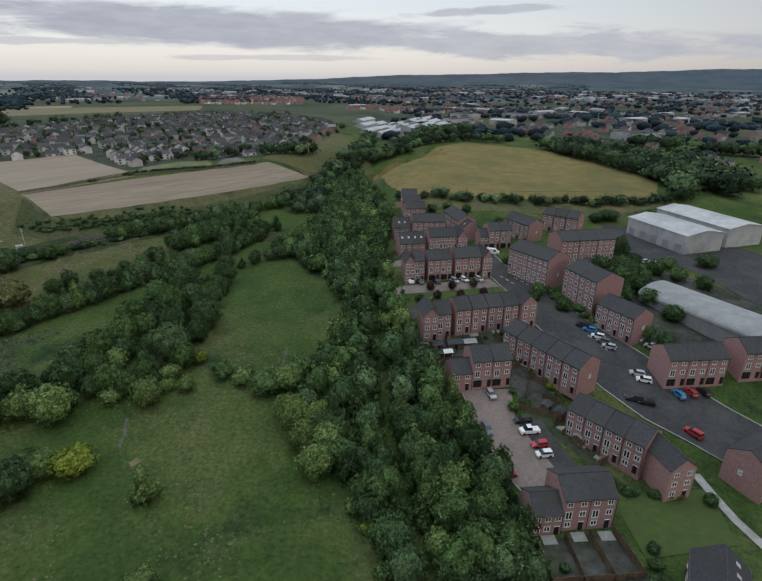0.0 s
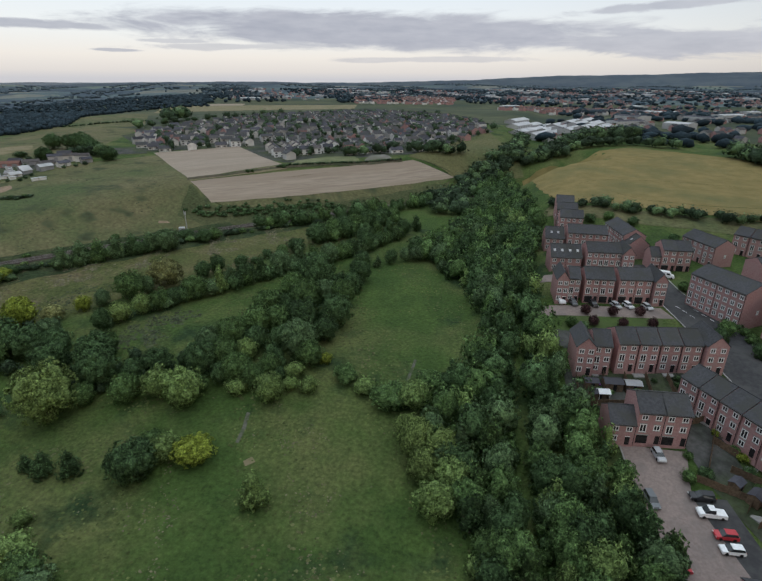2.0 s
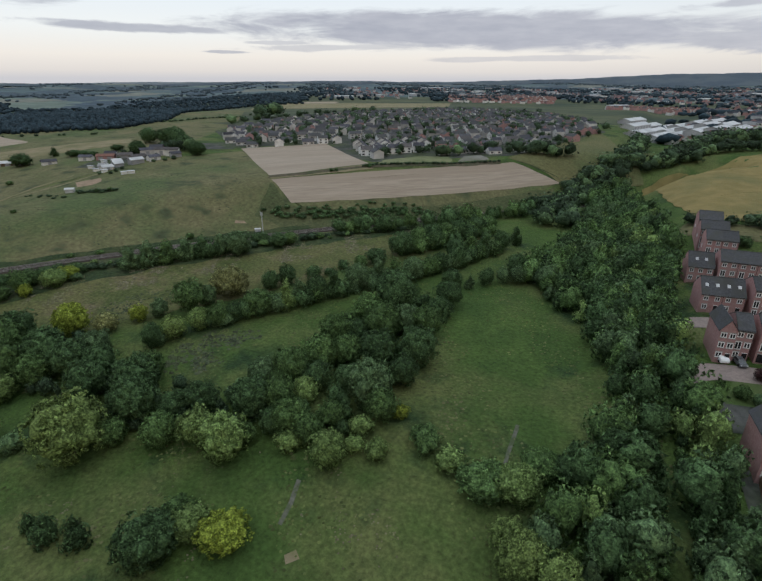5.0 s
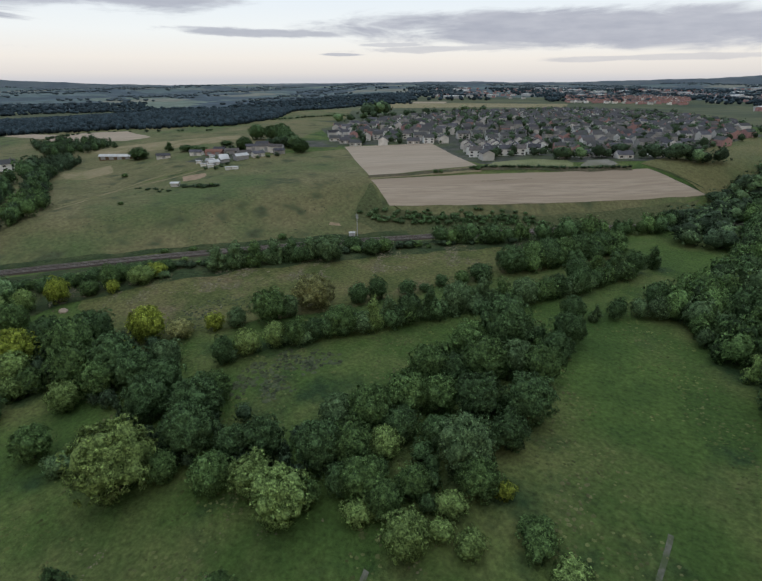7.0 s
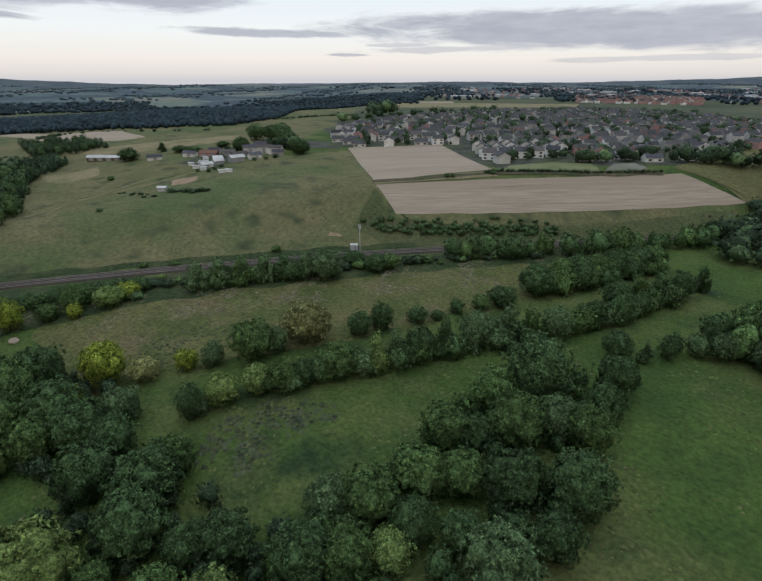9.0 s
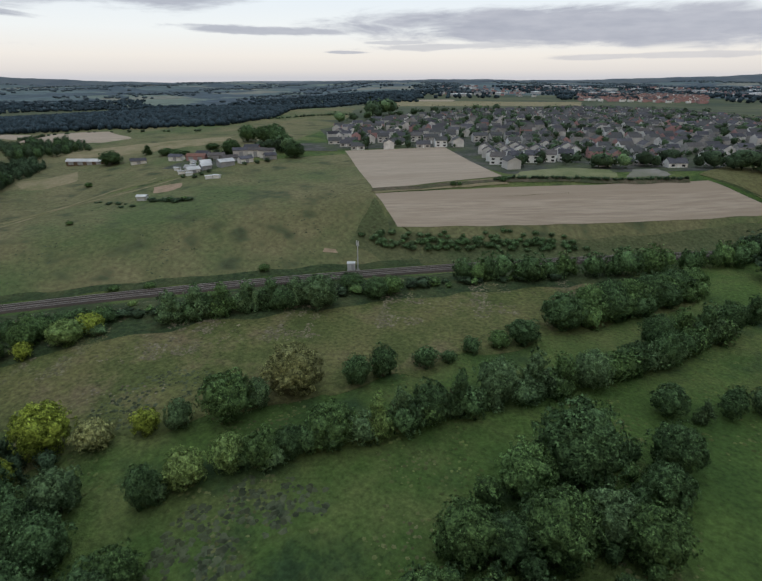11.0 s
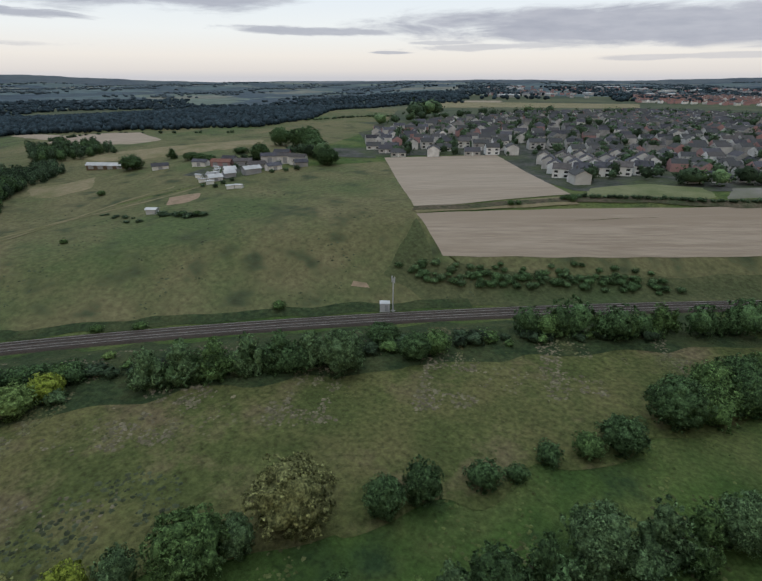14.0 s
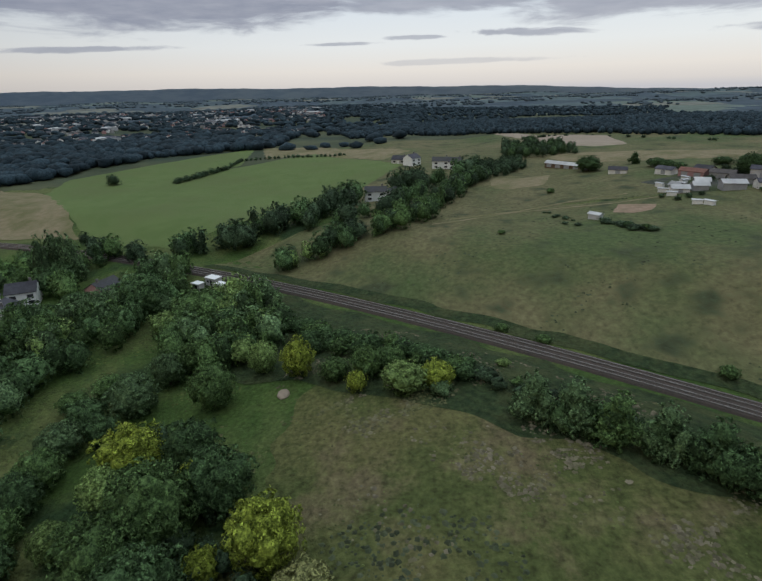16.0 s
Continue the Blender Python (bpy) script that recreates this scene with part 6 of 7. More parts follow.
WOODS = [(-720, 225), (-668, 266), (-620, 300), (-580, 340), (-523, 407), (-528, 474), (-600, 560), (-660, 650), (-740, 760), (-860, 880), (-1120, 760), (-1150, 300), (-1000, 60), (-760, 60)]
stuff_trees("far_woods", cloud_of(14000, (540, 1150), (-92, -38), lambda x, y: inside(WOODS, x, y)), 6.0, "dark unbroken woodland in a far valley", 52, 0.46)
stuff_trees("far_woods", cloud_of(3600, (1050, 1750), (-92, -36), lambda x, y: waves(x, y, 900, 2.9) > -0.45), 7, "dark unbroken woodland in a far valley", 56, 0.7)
# these trees wear the haze-tinted leaf colour
stuff_trees("far_woods", cloud_of(4200, (1600, 4200), (-130, 20), lambda x, y: waves(x, y, 520, 0.9) + 0.5 * waves(x, y, 140, 2.2) > 0.35), 8, "far woods and hedges on the rising hills", 55, 1.0, FARHAZE)
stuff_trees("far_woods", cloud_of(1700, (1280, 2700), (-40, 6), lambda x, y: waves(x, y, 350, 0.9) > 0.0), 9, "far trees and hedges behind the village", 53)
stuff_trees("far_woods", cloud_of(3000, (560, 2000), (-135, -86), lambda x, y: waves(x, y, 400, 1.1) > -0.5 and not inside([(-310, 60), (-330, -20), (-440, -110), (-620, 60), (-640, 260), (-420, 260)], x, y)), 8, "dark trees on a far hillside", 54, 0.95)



def tufts(name, n, area, material, label, seed, keep, size, lift=0.0):
    rng = np.random.default_rng(seed)
    x0, x1, y0, y1 = area
    x, y = rng.uniform(x0, x1, n * 3), rng.uniform(y0, y1, n * 3)
    ok = keep(x, y)
    x, y = x[ok][:n], y[ok][:n]
    z = land(x, y) + lift
    n = len(x)
    a, s = rng.uniform(0, 6.28, n), size * rng.uniform(0.5, 1.6, n)
    ring = [np.stack([x + np.cos(a + k * 1.2566) * s * rng.uniform(0.6, 1.2, n), y + np.sin(a + k * 1.2566) * s * rng.uniform(0.6, 1.2, n), z - 0.03], 1) for k in range(5)]
    top = np.stack([x + rng.uniform(-0.3, 0.3, n) * s, y + rng.uniform(-0.3, 0.3, n) * s, z + s * rng.uniform(0.25, 0.62, n)], 1)
    v = np.stack([*ring, top], 1).reshape(-1, 3)
    base = np.arange(n)[:, None] * 6
    f = np.concatenate([np.concatenate([base + k, base + (k + 1) % 5, base + 5], 1) for k in range(5)])
    ob = mesh_object(name, v.tolist(), f.tolist(), material)
    tagged(ob, label, "grass", "", "stuff")


south = lambda x, y: (x > rail_x(y) + 12) & (x < 0)
tufts("grass_tufts", 12000, (-240, 0, 30, 260), TUFT, "rough tufts of green meadow grass", 61, lambda x, y: south(x, y) & (waves(x, y, 31, 0.3) + 0.5 * waves(x, y, 11, 1.3) > 0.15), 0.34)
tufts("bleached_tufts", 16000, (-230, -100, 110, 260), TUFTPALE, "pale bleached weeds and dry grass", 62, lambda x, y: south(x, y) & (x < rail_x(y) + 62) & (waves(x, y, 26, 2.3) + 0.6 * waves(x, y, 9, 0.3) + 0.4 * waves(x, y, 3.7, 1.3) > 0.42), 0.40, 0.1)
tufts("bleached_tufts", 3000, (-110, -20, 40, 110), TUFTPALE, "pale bleached weeds in the near meadow", 63, lambda x, y: waves(x, y, 29, 5.3) + 0.6 * waves(x, y, 8, 0.3) + 0.4 * waves(x, y, 3.1, 0.9) > 0.62, 0.22)
tufts("grass_tufts", 1900, (-340, -150, 120, 300), WEEDS, "dark tufts scattered over the pasture", 64, lambda x, y: (x < rail_x(y) - 12) & (waves(x, y, 43, 1.7) + 0.6 * waves(x, y, 13, 0.3) > 0.5) & (y < 262), 0.45, 0.06)


near_any = lambda spots_at, reach: lambda x, y: np.min([np.hypot(x - a, y - b) + 2.2 * waves(x, y, 7, 0.9) for a, b in spots_at], axis=0) < reach
tufts("bleached_tufts", 2600, (-225, -100, 105, 240), TUFTPALE, "pale clumps of bleached weeds in the hay meadow", 65, near_any([(-181.9, 149.0), (-176.0, 153.8), (-171.9, 159.5), (-166.9, 164.9), (-163.4, 170.3), (-184.7, 142.1), (-168.0, 130.0), (-165.6, 135.6), (-162.0, 139.3), (-139.4, 215.6), (-133.2, 217.4)], 4.6), 0.42, 0.05)
tufts("scrub_tufts", 3400, (-190, -90, 90, 170), WEEDS, "low dark brambles and coarse grass", 66, near_any([(-162.5, 146.9), (-157.5, 148.2), (-164.0, 142.9), (-160.8, 131.3), (-157.9, 134.2), (-162.3, 128.8), (-120.7, 134.6), (-115.8, 135.6), (-114.4, 139.6), (-122.3, 126.2), (-114.9, 125.3), (-122.0, 121.7), (-165.1, 138.3), (-164.6, 132.7)], 4.2), 0.55)


def straw_heap(x, y):
    """A low rounded heap of old straw."""
    bm = bmesh.new()
    bmesh.ops.create_icosphere(bm, subdivisions=3, radius=1.0)
    for w in bm.verts:
        k = 1 + 0.16 * noise.noise(w.co * 2.3) + 0.07 * noise.noise(w.co * 6.0)
        w.co = Vector((w.co.x * 1.7 * k, w.co.y * 1.3 * k, max(-0.1, w.co.z * 0.95 * k)))
    me = bpy.data.meshes.new("straw_heap")
    bm.to_mesh(me)
    bm.free()
    me.materials.append(STUBBLE)
    ob = new("straw_heap", me)
    ob.location = (x, y, lz(x, y) + 0.1)
    tagged(ob, "low pale heap of old straw on rough grass", "heap")


straw_heap(-202, 112)


# ---- distance ----
# height of the skyline over the compass, in degrees from the north
SKYLINE = ((-180, 90), (-127, 100), (-111, 100), (-91, 98), (-78, 76), (-71, 60), (-66, 44), (-55, 28), (-39, 50), (-20, 54), (-2, 96), (18, 132), (29, 150), (60, 150), (120, 100), (180, 90))


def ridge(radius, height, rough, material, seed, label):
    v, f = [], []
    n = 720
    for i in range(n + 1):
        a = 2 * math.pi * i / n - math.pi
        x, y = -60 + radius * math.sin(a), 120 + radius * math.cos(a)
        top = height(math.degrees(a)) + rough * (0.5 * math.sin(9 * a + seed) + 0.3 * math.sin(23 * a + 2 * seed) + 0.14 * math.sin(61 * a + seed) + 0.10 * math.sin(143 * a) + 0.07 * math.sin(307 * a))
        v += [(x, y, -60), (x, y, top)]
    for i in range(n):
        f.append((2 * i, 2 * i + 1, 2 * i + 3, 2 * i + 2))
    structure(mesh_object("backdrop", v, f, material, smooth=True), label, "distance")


# distance haze is painted into both ridge colours, paler on the farther one
HAZE_A = mat("hazed_wooded_ridge", (0.19, 0.245, 0.31), (0.235, 0.29, 0.345), 0.006, rough=1.0, spec=0.0, stretch=(1, 1, 6), lo=0.44, hi=0.56)
HAZE_B = mat("hazed_skyline_ridge", (0.34, 0.40, 0.47), (0.38, 0.44, 0.51), 0.003, rough=1.0, spec=0.0)
ridge(4050, lambda a: float(np.interp(a, [p[0] for p in SKYLINE], [p[1] for p in SKYLINE])), 9, HAZE_A, 0.8, "far wooded ridge tinted blue-grey for haze")
ridge(4450, lambda a: float(np.interp(a, (-180, -130, -95, -80, -62, -20, 0, 180), (78, 104, 80, 72, 38, 54, 80, 80))), 6, HAZE_B, 2.2, "skyline hills tinted pale blue for haze")


# ---- mast and lineside things ----
def mast():
    root = new("radio_mast")
    x, y = -182.3, 229.3
    root.location = (x, y, lz(x, y))
    tagged(root, "slender grey lattice radio mast beside the railway", "mast")
    def pole(v, f):
        for i in range(8):
            a, b = 6.283 * i / 8, 6.283 * (i + 1) / 8
        for z0, z1, r0, r1 in ((0, 10.5, 0.22, 0.15),):
            k = len(v)
            for z, r in ((z0, r0), (z1, r1)):
                for i in range(8):
                    v.append((r * math.cos(6.283 * i / 8), r * math.sin(6.283 * i / 8), z))
            for i in range(8):
                j = (i + 1) % 8
                f.append((k + i, k + j, k + 8 + j, k + 8 + i))
    part("pole", shared(("pole",), METALW, pole), root)
    slab(root, "base_plate", CONCRETE, 0, 0, 0, 1.2, 1.2, 0.25)
    for dx in (-0.5, 0.5):
        slab(root, "antenna", METALW, dx, 0, 9.2, 0.25, 0.2, 1.9)
    slab(root, "bracket", METALG, 0, 0, 9.6, 1.1, 0.1, 0.1)
    slab(root, "bracket", METALG, 0, 0, 10.6, 1.1, 0.1, 0.1)


mast()


def cabin():
    root = new("equipment_cabin")
    root.location, root.rotation_euler = (-184.2, 227.8, lz(-184.2, 227.8)), (0, 0, 0.75)
    tagged(root, "white box-shaped equipment cabin beside the railway", "cabin")
    slab(root, "body", METALW, 0, 0, 0.2, 2.9, 2.2, 2.5)
    slab(root, "roof", METALW, 0, 0, 2.7, 3.1, 2.4, 0.12)
    slab(root, "plinth", CONCRETE, 0, 0, -0.3, 3.0, 2.3, 0.5)
    slab(root, "door", METALG, 0.5, -1.12, 0.3, 0.9, 0.06, 2.0)


cabin()


# ---- cars ----
def paint(name, c):
    return mat(name, c, tuple(min(1, k * 1.15) for k in c), 2.0, rough=0.28, spec=0.6)


PAINT = {"white": paint("white_paint", (0.74, 0.74, 0.75)), "silver": paint("silver_paint", (0.42, 0.43, 0.45)), "red": paint("red_paint", (0.42, 0.03, 0.04)), "black": paint("black_paint", (0.02, 0.02, 0.024)), "blue": paint("blue_paint", (0.03, 0.22, 0.45)), "grey": paint("grey_paint", (0.12, 0.13, 0.14))}
TYRE = mat("tyre_rubber", (0.012, 0.012, 0.012), (0.025, 0.025, 0.025), 4.0, rough=0.85)
LAMPW = mat("headlamp_glass", (0.6, 0.6, 0.6), (0.75, 0.75, 0.75), 3.0, rough=0.15)
LAMPR = mat("tail_lamp_red", (0.30, 0.015, 0.012), (0.4, 0.03, 0.02), 3.0, rough=0.2)


def side_shape(profile, w0, w1, z_split):
    """A side view drawn out across the car, drawn in towards the top."""
    def make(v, f):
        n = len(profile)
        for s in (-1, 1):
            for x, z in profile:
                v.append((x, s * (w0 if z <= z_split else w1) / 2, z))
        f.append(tuple(range(n)))
        f.append(tuple(range(2 * n - 1, n - 1, -1)))
        for i in range(n):
            j = (i + 1) % n
            f.append((j, i, n + i, n + j))
    return make


def wheel_mesh(v, f):
    n = 14
    for y in (-0.11, 0.11):
        for i in range(n):
            v.append((0.32 * math.cos(6.2832 * i / n), y, 0.32 + 0.32 * math.sin(6.2832 * i / n)))
    f += [tuple(range(n)), tuple(range(2 * n - 1, n - 1, -1))]
    f += [((i + 1) % n, i, n + i, n + (i + 1) % n) for i in range(n)]


CAR_KINDS = {
    "hatchback": ([(-1.95, 0.25), (1.95, 0.25), (2.02, 0.55), (1.9, 0.78), (1.0, 0.93), (-1.85, 0.97), (-2.0, 0.7)], [(-1.8, 0.95), (-1.55, 1.36), (-0.9, 1.46), (0.25, 1.44), (1.05, 0.93)], 1.74),
    "estate_car": ([(-2.2, 0.25), (2.2, 0.25), (2.27, 0.55), (2.15, 0.8), (1.15, 0.97), (-2.15, 1.0), (-2.27, 0.7)], [(-2.1, 0.98), (-1.9, 1.5), (-1.0, 1.6), (0.25, 1.56), (1.2, 0.96)], 1.82),
    "van": ([(-2.6, 0.3), (2.6, 0.3), (2.65, 0.8), (2.4, 1.15), (1.7, 1.3), (1.1, 2.1), (0.9, 2.3), (-2.55, 2.35), (-2.65, 1.0)], [(1.35, 1.32), (1.05, 1.95), (0.2, 1.95), (0.2, 1.3)], 2.0),
    "pickup": ([(-2.5, 0.35), (2.4, 0.35), (2.45, 0.8), (2.25, 1.05), (1.5, 1.15), (-0.3, 1.15), (-2.5, 1.05)], [(-0.4, 1.1), (-0.3, 1.95), (0.7, 1.95), (1.5, 1.12)], 1.95),
}
CARS = {}


def car(kind, colour, x, y, ang, where):
    m = Matrix.Translation((x, y, lz(x, y) + 0.17)) @ Matrix.Rotation(math.radians(ang), 4, "Z")
    if (kind, colour) in CARS:
        return tagged(copy_thing(CARS[kind, colour], m), f"{colour} {kind.replace('_', ' ')} parked {where}")
    body, cabin, w = CAR_KINDS[kind]
    root = new("van" if kind == "van" else "pickup_truck" if kind == "pickup" else "car")
    root.matrix_basis = m
    tagged(root, f"{colour} {kind.replace('_', ' ')} parked {where}", "car", "parked cars")
    part("body", shared(("body", kind, colour), PAINT[colour], side_shape(body, w, w * 0.94, 0.6)), root)
    part("glazing", shared(("glazing", kind), GLASS, side_shape(cabin, w * (0.97 if kind == "van" else 0.9), w * (0.97 if kind == "van" else 0.76), 1.1)), root, label="dark car windows")
    top = max(z for _, z in cabin)
    xs = [q for q, z in cabin if z > top - 0.12]
    if kind != "van":
        slab(root, "roof_panel", PAINT[colour], (min(xs) + max(xs)) / 2, 0, top - 0.02, max(xs) - min(xs) + 0.15, w * 0.74, 0.06)
    x0, x1 = min(q for q, _ in body), max(q for q, _ in body)
    for wx in (x0 + 0.8, x1 - 0.85):
        for s in (-1, 1):
            part("wheel", shared(("wheel",), TYRE, wheel_mesh), root, (wx, s * (w / 2 - 0.1), 0))
    for s in (-1, 1):
        slab(root, "headlight", LAMPW, x1 - 0.06, s * w * 0.36, 0.58, 0.14, 0.32, 0.14)
        slab(root, "tail_light", LAMPR, x0 + 0.06, s * w * 0.38, 0.68, 0.14, 0.2, 0.2)
    CARS[kind, colour] = root
    return root


for kind, colour, x, y, ang, where in (
    ("estate_car", "grey", 22.2, 102.8, 285, "at the edge of the paved court"), ("pickup", "white", 32.4, 102.6, 190, "in a bay beside the court"), ("hatchback", "red", 34.0, 98.6, 190, "in a bay beside the court"), ("hatchback", "white", 34.4, 95.8, 190, "in a bay beside the court"),
    ("hatchback", "red", 25.0, 89.6, 15, "under the trees beside the court"), ("hatchback", "silver", 24.7, 114.2, 285, "before a garage door"), ("estate_car", "black", 31.4, 106.0, 190, "in a bay beside the court"),
    ("van", "white", 3.6, 172.2, 290, "before the town houses"), ("hatchback", "white", 23.6, 174.0, 300, "before a garage door"), ("hatchback", "silver", 29.0, 174.6, 300, "before a garage door"), ("hatchback", "black", 13.5, 172.2, 290, "before a garage door"), ("hatchback", "grey", 7.5, 171.5, 290, "before the town houses"), ("hatchback", "silver", 20.0, 173.0, 300, "before a garage door"),
    ("van", "white", 38.6, 203.5, 350, "on the estate road"), ("van", "silver", 27.0, 210.5, 280, "between the terraces"), ("hatchback", "black", 31.0, 206.5, 320, "between the terraces"),
    ("hatchback", "black", 57.6, 145.2, 150, "in a row along the road"), ("hatchback", "blue", 59.0, 142.8, 150, "in a row along the road"), ("hatchback", "white", 60.4, 139.4, 150, "in a row along the road"), ("hatchback", "grey", 61.2, 136.9, 150, "in a row along the road"), ("hatchback", "silver", 62.0, 134.4, 150, "in a row along the road"),
    ("hatchback", "silver", 66.0, 123.4, 160, "on the road"), ("hatchback", "white", 66.9, 121.0, 160, "on the road"), ("estate_car", "black", 61.8, 114.2, 165, "on the road"), ("hatchback", "black", 64.6, 113.0, 165, "on the road"),
    ("estate_car", "red", 72.0, 103.5, 120, "on the road"), ("hatchback", "blue", 74.0, 116.0, 100, "before the terrace"), ("hatchback", "red", 77.5, 116.8, 100, "before the terrace"), ("hatchback", "black", 81.0, 117.2, 100, "before the terrace"), ("hatchback", "white", 71.5, 139.0, 140, "behind the terrace"), ("hatchback", "silver", 74.5, 135.0, 140, "behind the terrace"),
    ("hatchback", "white", 50.5, 243.0, 20, "behind the houses"), ("hatchback", "silver", 98.0, 196.0, 40, "in the warehouse yard"), ("hatchback", "white", 101.0, 194.0, 40, "in the warehouse yard"),
):
    car(kind, colour, x, y, ang, where)


# ---- gardens: fences, sheds, shrubs, lawns ----
def fence(a, b, height=1.7):
    dx, dy = b[0] - a[0], b[1] - a[1]
    length, ang = math.hypot(dx, dy), math.atan2(dy, dx)
    n = max(1, round(length / 1.9))
    root = new("garden_fence")
    tagged(root, "brown wooden garden fence of upright boards", "fence", "garden fences")
    for i in range(n + 1):
        x, y = a[0] + dx * i / n, a[1] + dy * i / n
        slab(root, "post", WOOD, x, y, lz(x, y) - 0.1, 0.1, 0.1, height + 0.2, ang)
        if i < n:
            x, y = a[0] + dx * (i + 0.5) / n, a[1] + dy * (i + 0.5) / n
            slab(root, "panel", WOOD, x, y, lz(x, y) + 0.15, round(length / n - 0.12, 2), 0.05, height, ang)


for a, b in (((31, 110), (42, 107)), ((42, 107), (47, 96)), ((33, 110), (37, 124)), ((31, 124), (44, 132)), ((36, 121), (40, 118)), ((38, 114), (43, 112)), ((39, 105), (42, 110)), ((40, 102), (45, 105)), ((43, 98), (48, 101)), ((45, 93), (51, 96)),
             ((33, 74), (34, 63)), ((27, 73), (28, 64)), ((38, 75), (39.5, 65)), ((43, 76), (45, 66)), ((28, 64), (45, 66)), ((8, 136), (9, 125)), ((14.5, 137), (15.5, 126)), ((19.5, 138), (20.5, 128)), ((24.5, 139), (25.5, 129)), ((29.5, 140), (31, 130)), ((9, 125), (31, 130)), ((34, 141), (36, 136))):
    fence(a, b)


def garden_shed(x, y, ang, w, d, roofmat, label):
    root = new("garden_shed")
    root.location, root.rotation_euler = (x, y, lz(x, y)), (0, 0, ang)
    tagged(root, label, "shed", "garden sheds")
    part("wall", shared(("wall", "shed", w, d), WOOD, gable_wall(w, d, 2.0, 2.5)), root)
    part("roof", shared(("roof", "shed", w, d, roofmat.name), roofmat, roof_slopes(w, d, 2.0, 2.5, True, 0.2, 0.2, 0.06)), root)
    slab(root, "door", DARK, 0.2, -d / 2 - 0.02, 0, 0.8, 0.06, 1.8)


for x, y, a, w, d, r, l in ((11.5, 132, 0.2, 3.0, 2.4, GREYROOF, "small garden shed with a pale grey roof"), (16.5, 133, 0.2, 4.2, 3.0, GREYROOF, "garden shed with a blue-grey roof"), (21, 133.5, 0.2, 3.6, 2.6, METALG, "garden shed with a grey roof"), (13.0, 128.5, 0.3, 3.4, 2.2, GREYROOF, "low garden store with a pale grey roof"), (38, 110, 0.9, 2.6, 2.0, GREYROOF, "small garden shed with a grey roof"), (43.5, 100.5, 0.9, 2.4, 2.0, METALG, "small garden shed with a grey roof"), (41, 108, 0.9, 3.0, 2.2, GREYROOF, "small garden shed with a pale grey roof")):
    garden_shed(x, y, a, w, d, r, l)
for x, y in ((11, 166.2), (18.7, 167.5), (26.3, 169.2), (13, 160), (21, 161), (29, 163)):
    tree(x, y, 3.6, 3.4, "round_a", "purple", "on the lawn before the town houses", "purple street trees")
for x, y, h, t in ((90, 190, 7, "dark"), (96, 184, 7, "dark"), (102, 178, 6, "mid"), (86, 200, 7, "dark"), (92, 206, 6, "dark"), (108, 172, 6, "dark"), (29.7, 109.8, 3, "mid"), (33, 111.3, 3, "dark"), (30.5, 115.5, 2, "mid"), (7, 158, 3.5, "mid"), (10, 157, 3, "grey"), (45, 160, 5, "dark"), (48, 165, 5, "mid"), (52, 172, 4, "dark"), (54, 155, 5, "dark"), (42, 192, 4, "mid"), (47, 195, 3, "dark"), (69, 144, 6, "dark"), (74, 140, 6, "mid"), (78, 135, 6, "dark"), (66, 152, 7, "dark"), (70, 160, 7, "mid"), (78, 168, 6, "dark"), (84, 180, 6, "dark"), (76, 186, 7, "dark"), (90, 178, 5, "mid"), (47, 88, 3, "mid"), (50, 86, 2.5, "dark"), (66, 84, 3, "dark"), (36, 236, 4, "dark"), (42, 228, 4, "dark"), (48, 246, 5, "dark"), (16, 262, 5, "dark"), (24, 266, 5, "mid"), (34, 262, 5, "dark"), (36, 63, 2.5, "mid"), (31, 67, 2, "dark")):
    tree(x, y, h, h * 1.1, trng.choice(["bush_a", "bush_b", "round_b"]), t, "in the gardens of the estate", "garden trees")
LAWN = mat("mown_lawn", (0.058, 0.090, 0.028), (0.076, 0.108, 0.034), 0.6, (0.068, 0.09, 0.034), 0.1, bump=0.05)
for a, b, words in (
    ([(28, 124), (34, 109), (45, 92)], [(34, 133), (44, 107), (51, 96)], "dark back gardens with soil and patio slabs"),
    ([(5, 137), (20, 139), (34, 143)], [(7, 124), (18, 125), (31, 127)], "dark back gardens between the terraces"),
    ([(26, 73), (45, 76)], [(28, 58), (46, 61)], "dark back gardens behind the end houses"),
    ([(1, 155), (20, 158), (40, 163)], [(3, 146), (18, 149), (38, 154)], "dark gardens behind a terrace"),
    ([(60, 180), (72, 166), (84, 150)], [(80, 196), (96, 188), (104, 172)], "overgrown ground between flats and a yard"),
    ([(72, 141), (84, 130), (104, 128)], [(98, 190), (116, 172), (126, 142)], "rough dark ground round an industrial shed"),
    ([(0, 215), (24, 217)], [(0, 208), (24, 210)], "dark gardens between two terraces"),
    ([(2, 243), (24, 240)], [(3, 233), (26, 232)], "dark gardens between two terraces"),
):
    sheet("gardens", a, b, GARDENS, words, "garden", 0.12, 3, 0.3)
sheet("lawn", [(6, 165.0), (33, 170.5)], [(4, 155), (31, 160)], LAWN, "mown green strip before the town houses", "lawn", 0.14, 3)
sheet("lawn", [(46, 86), (68, 88)], [(47, 70), (66, 74)], LAWN, "mown green lawn beside the end house", "lawn", 0.14, 3)
sheet("lawn", [(40, 200), (44, 178), (52, 170)], [(44, 204), (50, 190), (56, 176)], LAWN, "mown verge beside the estate road", "lawn", 0.2, 3)
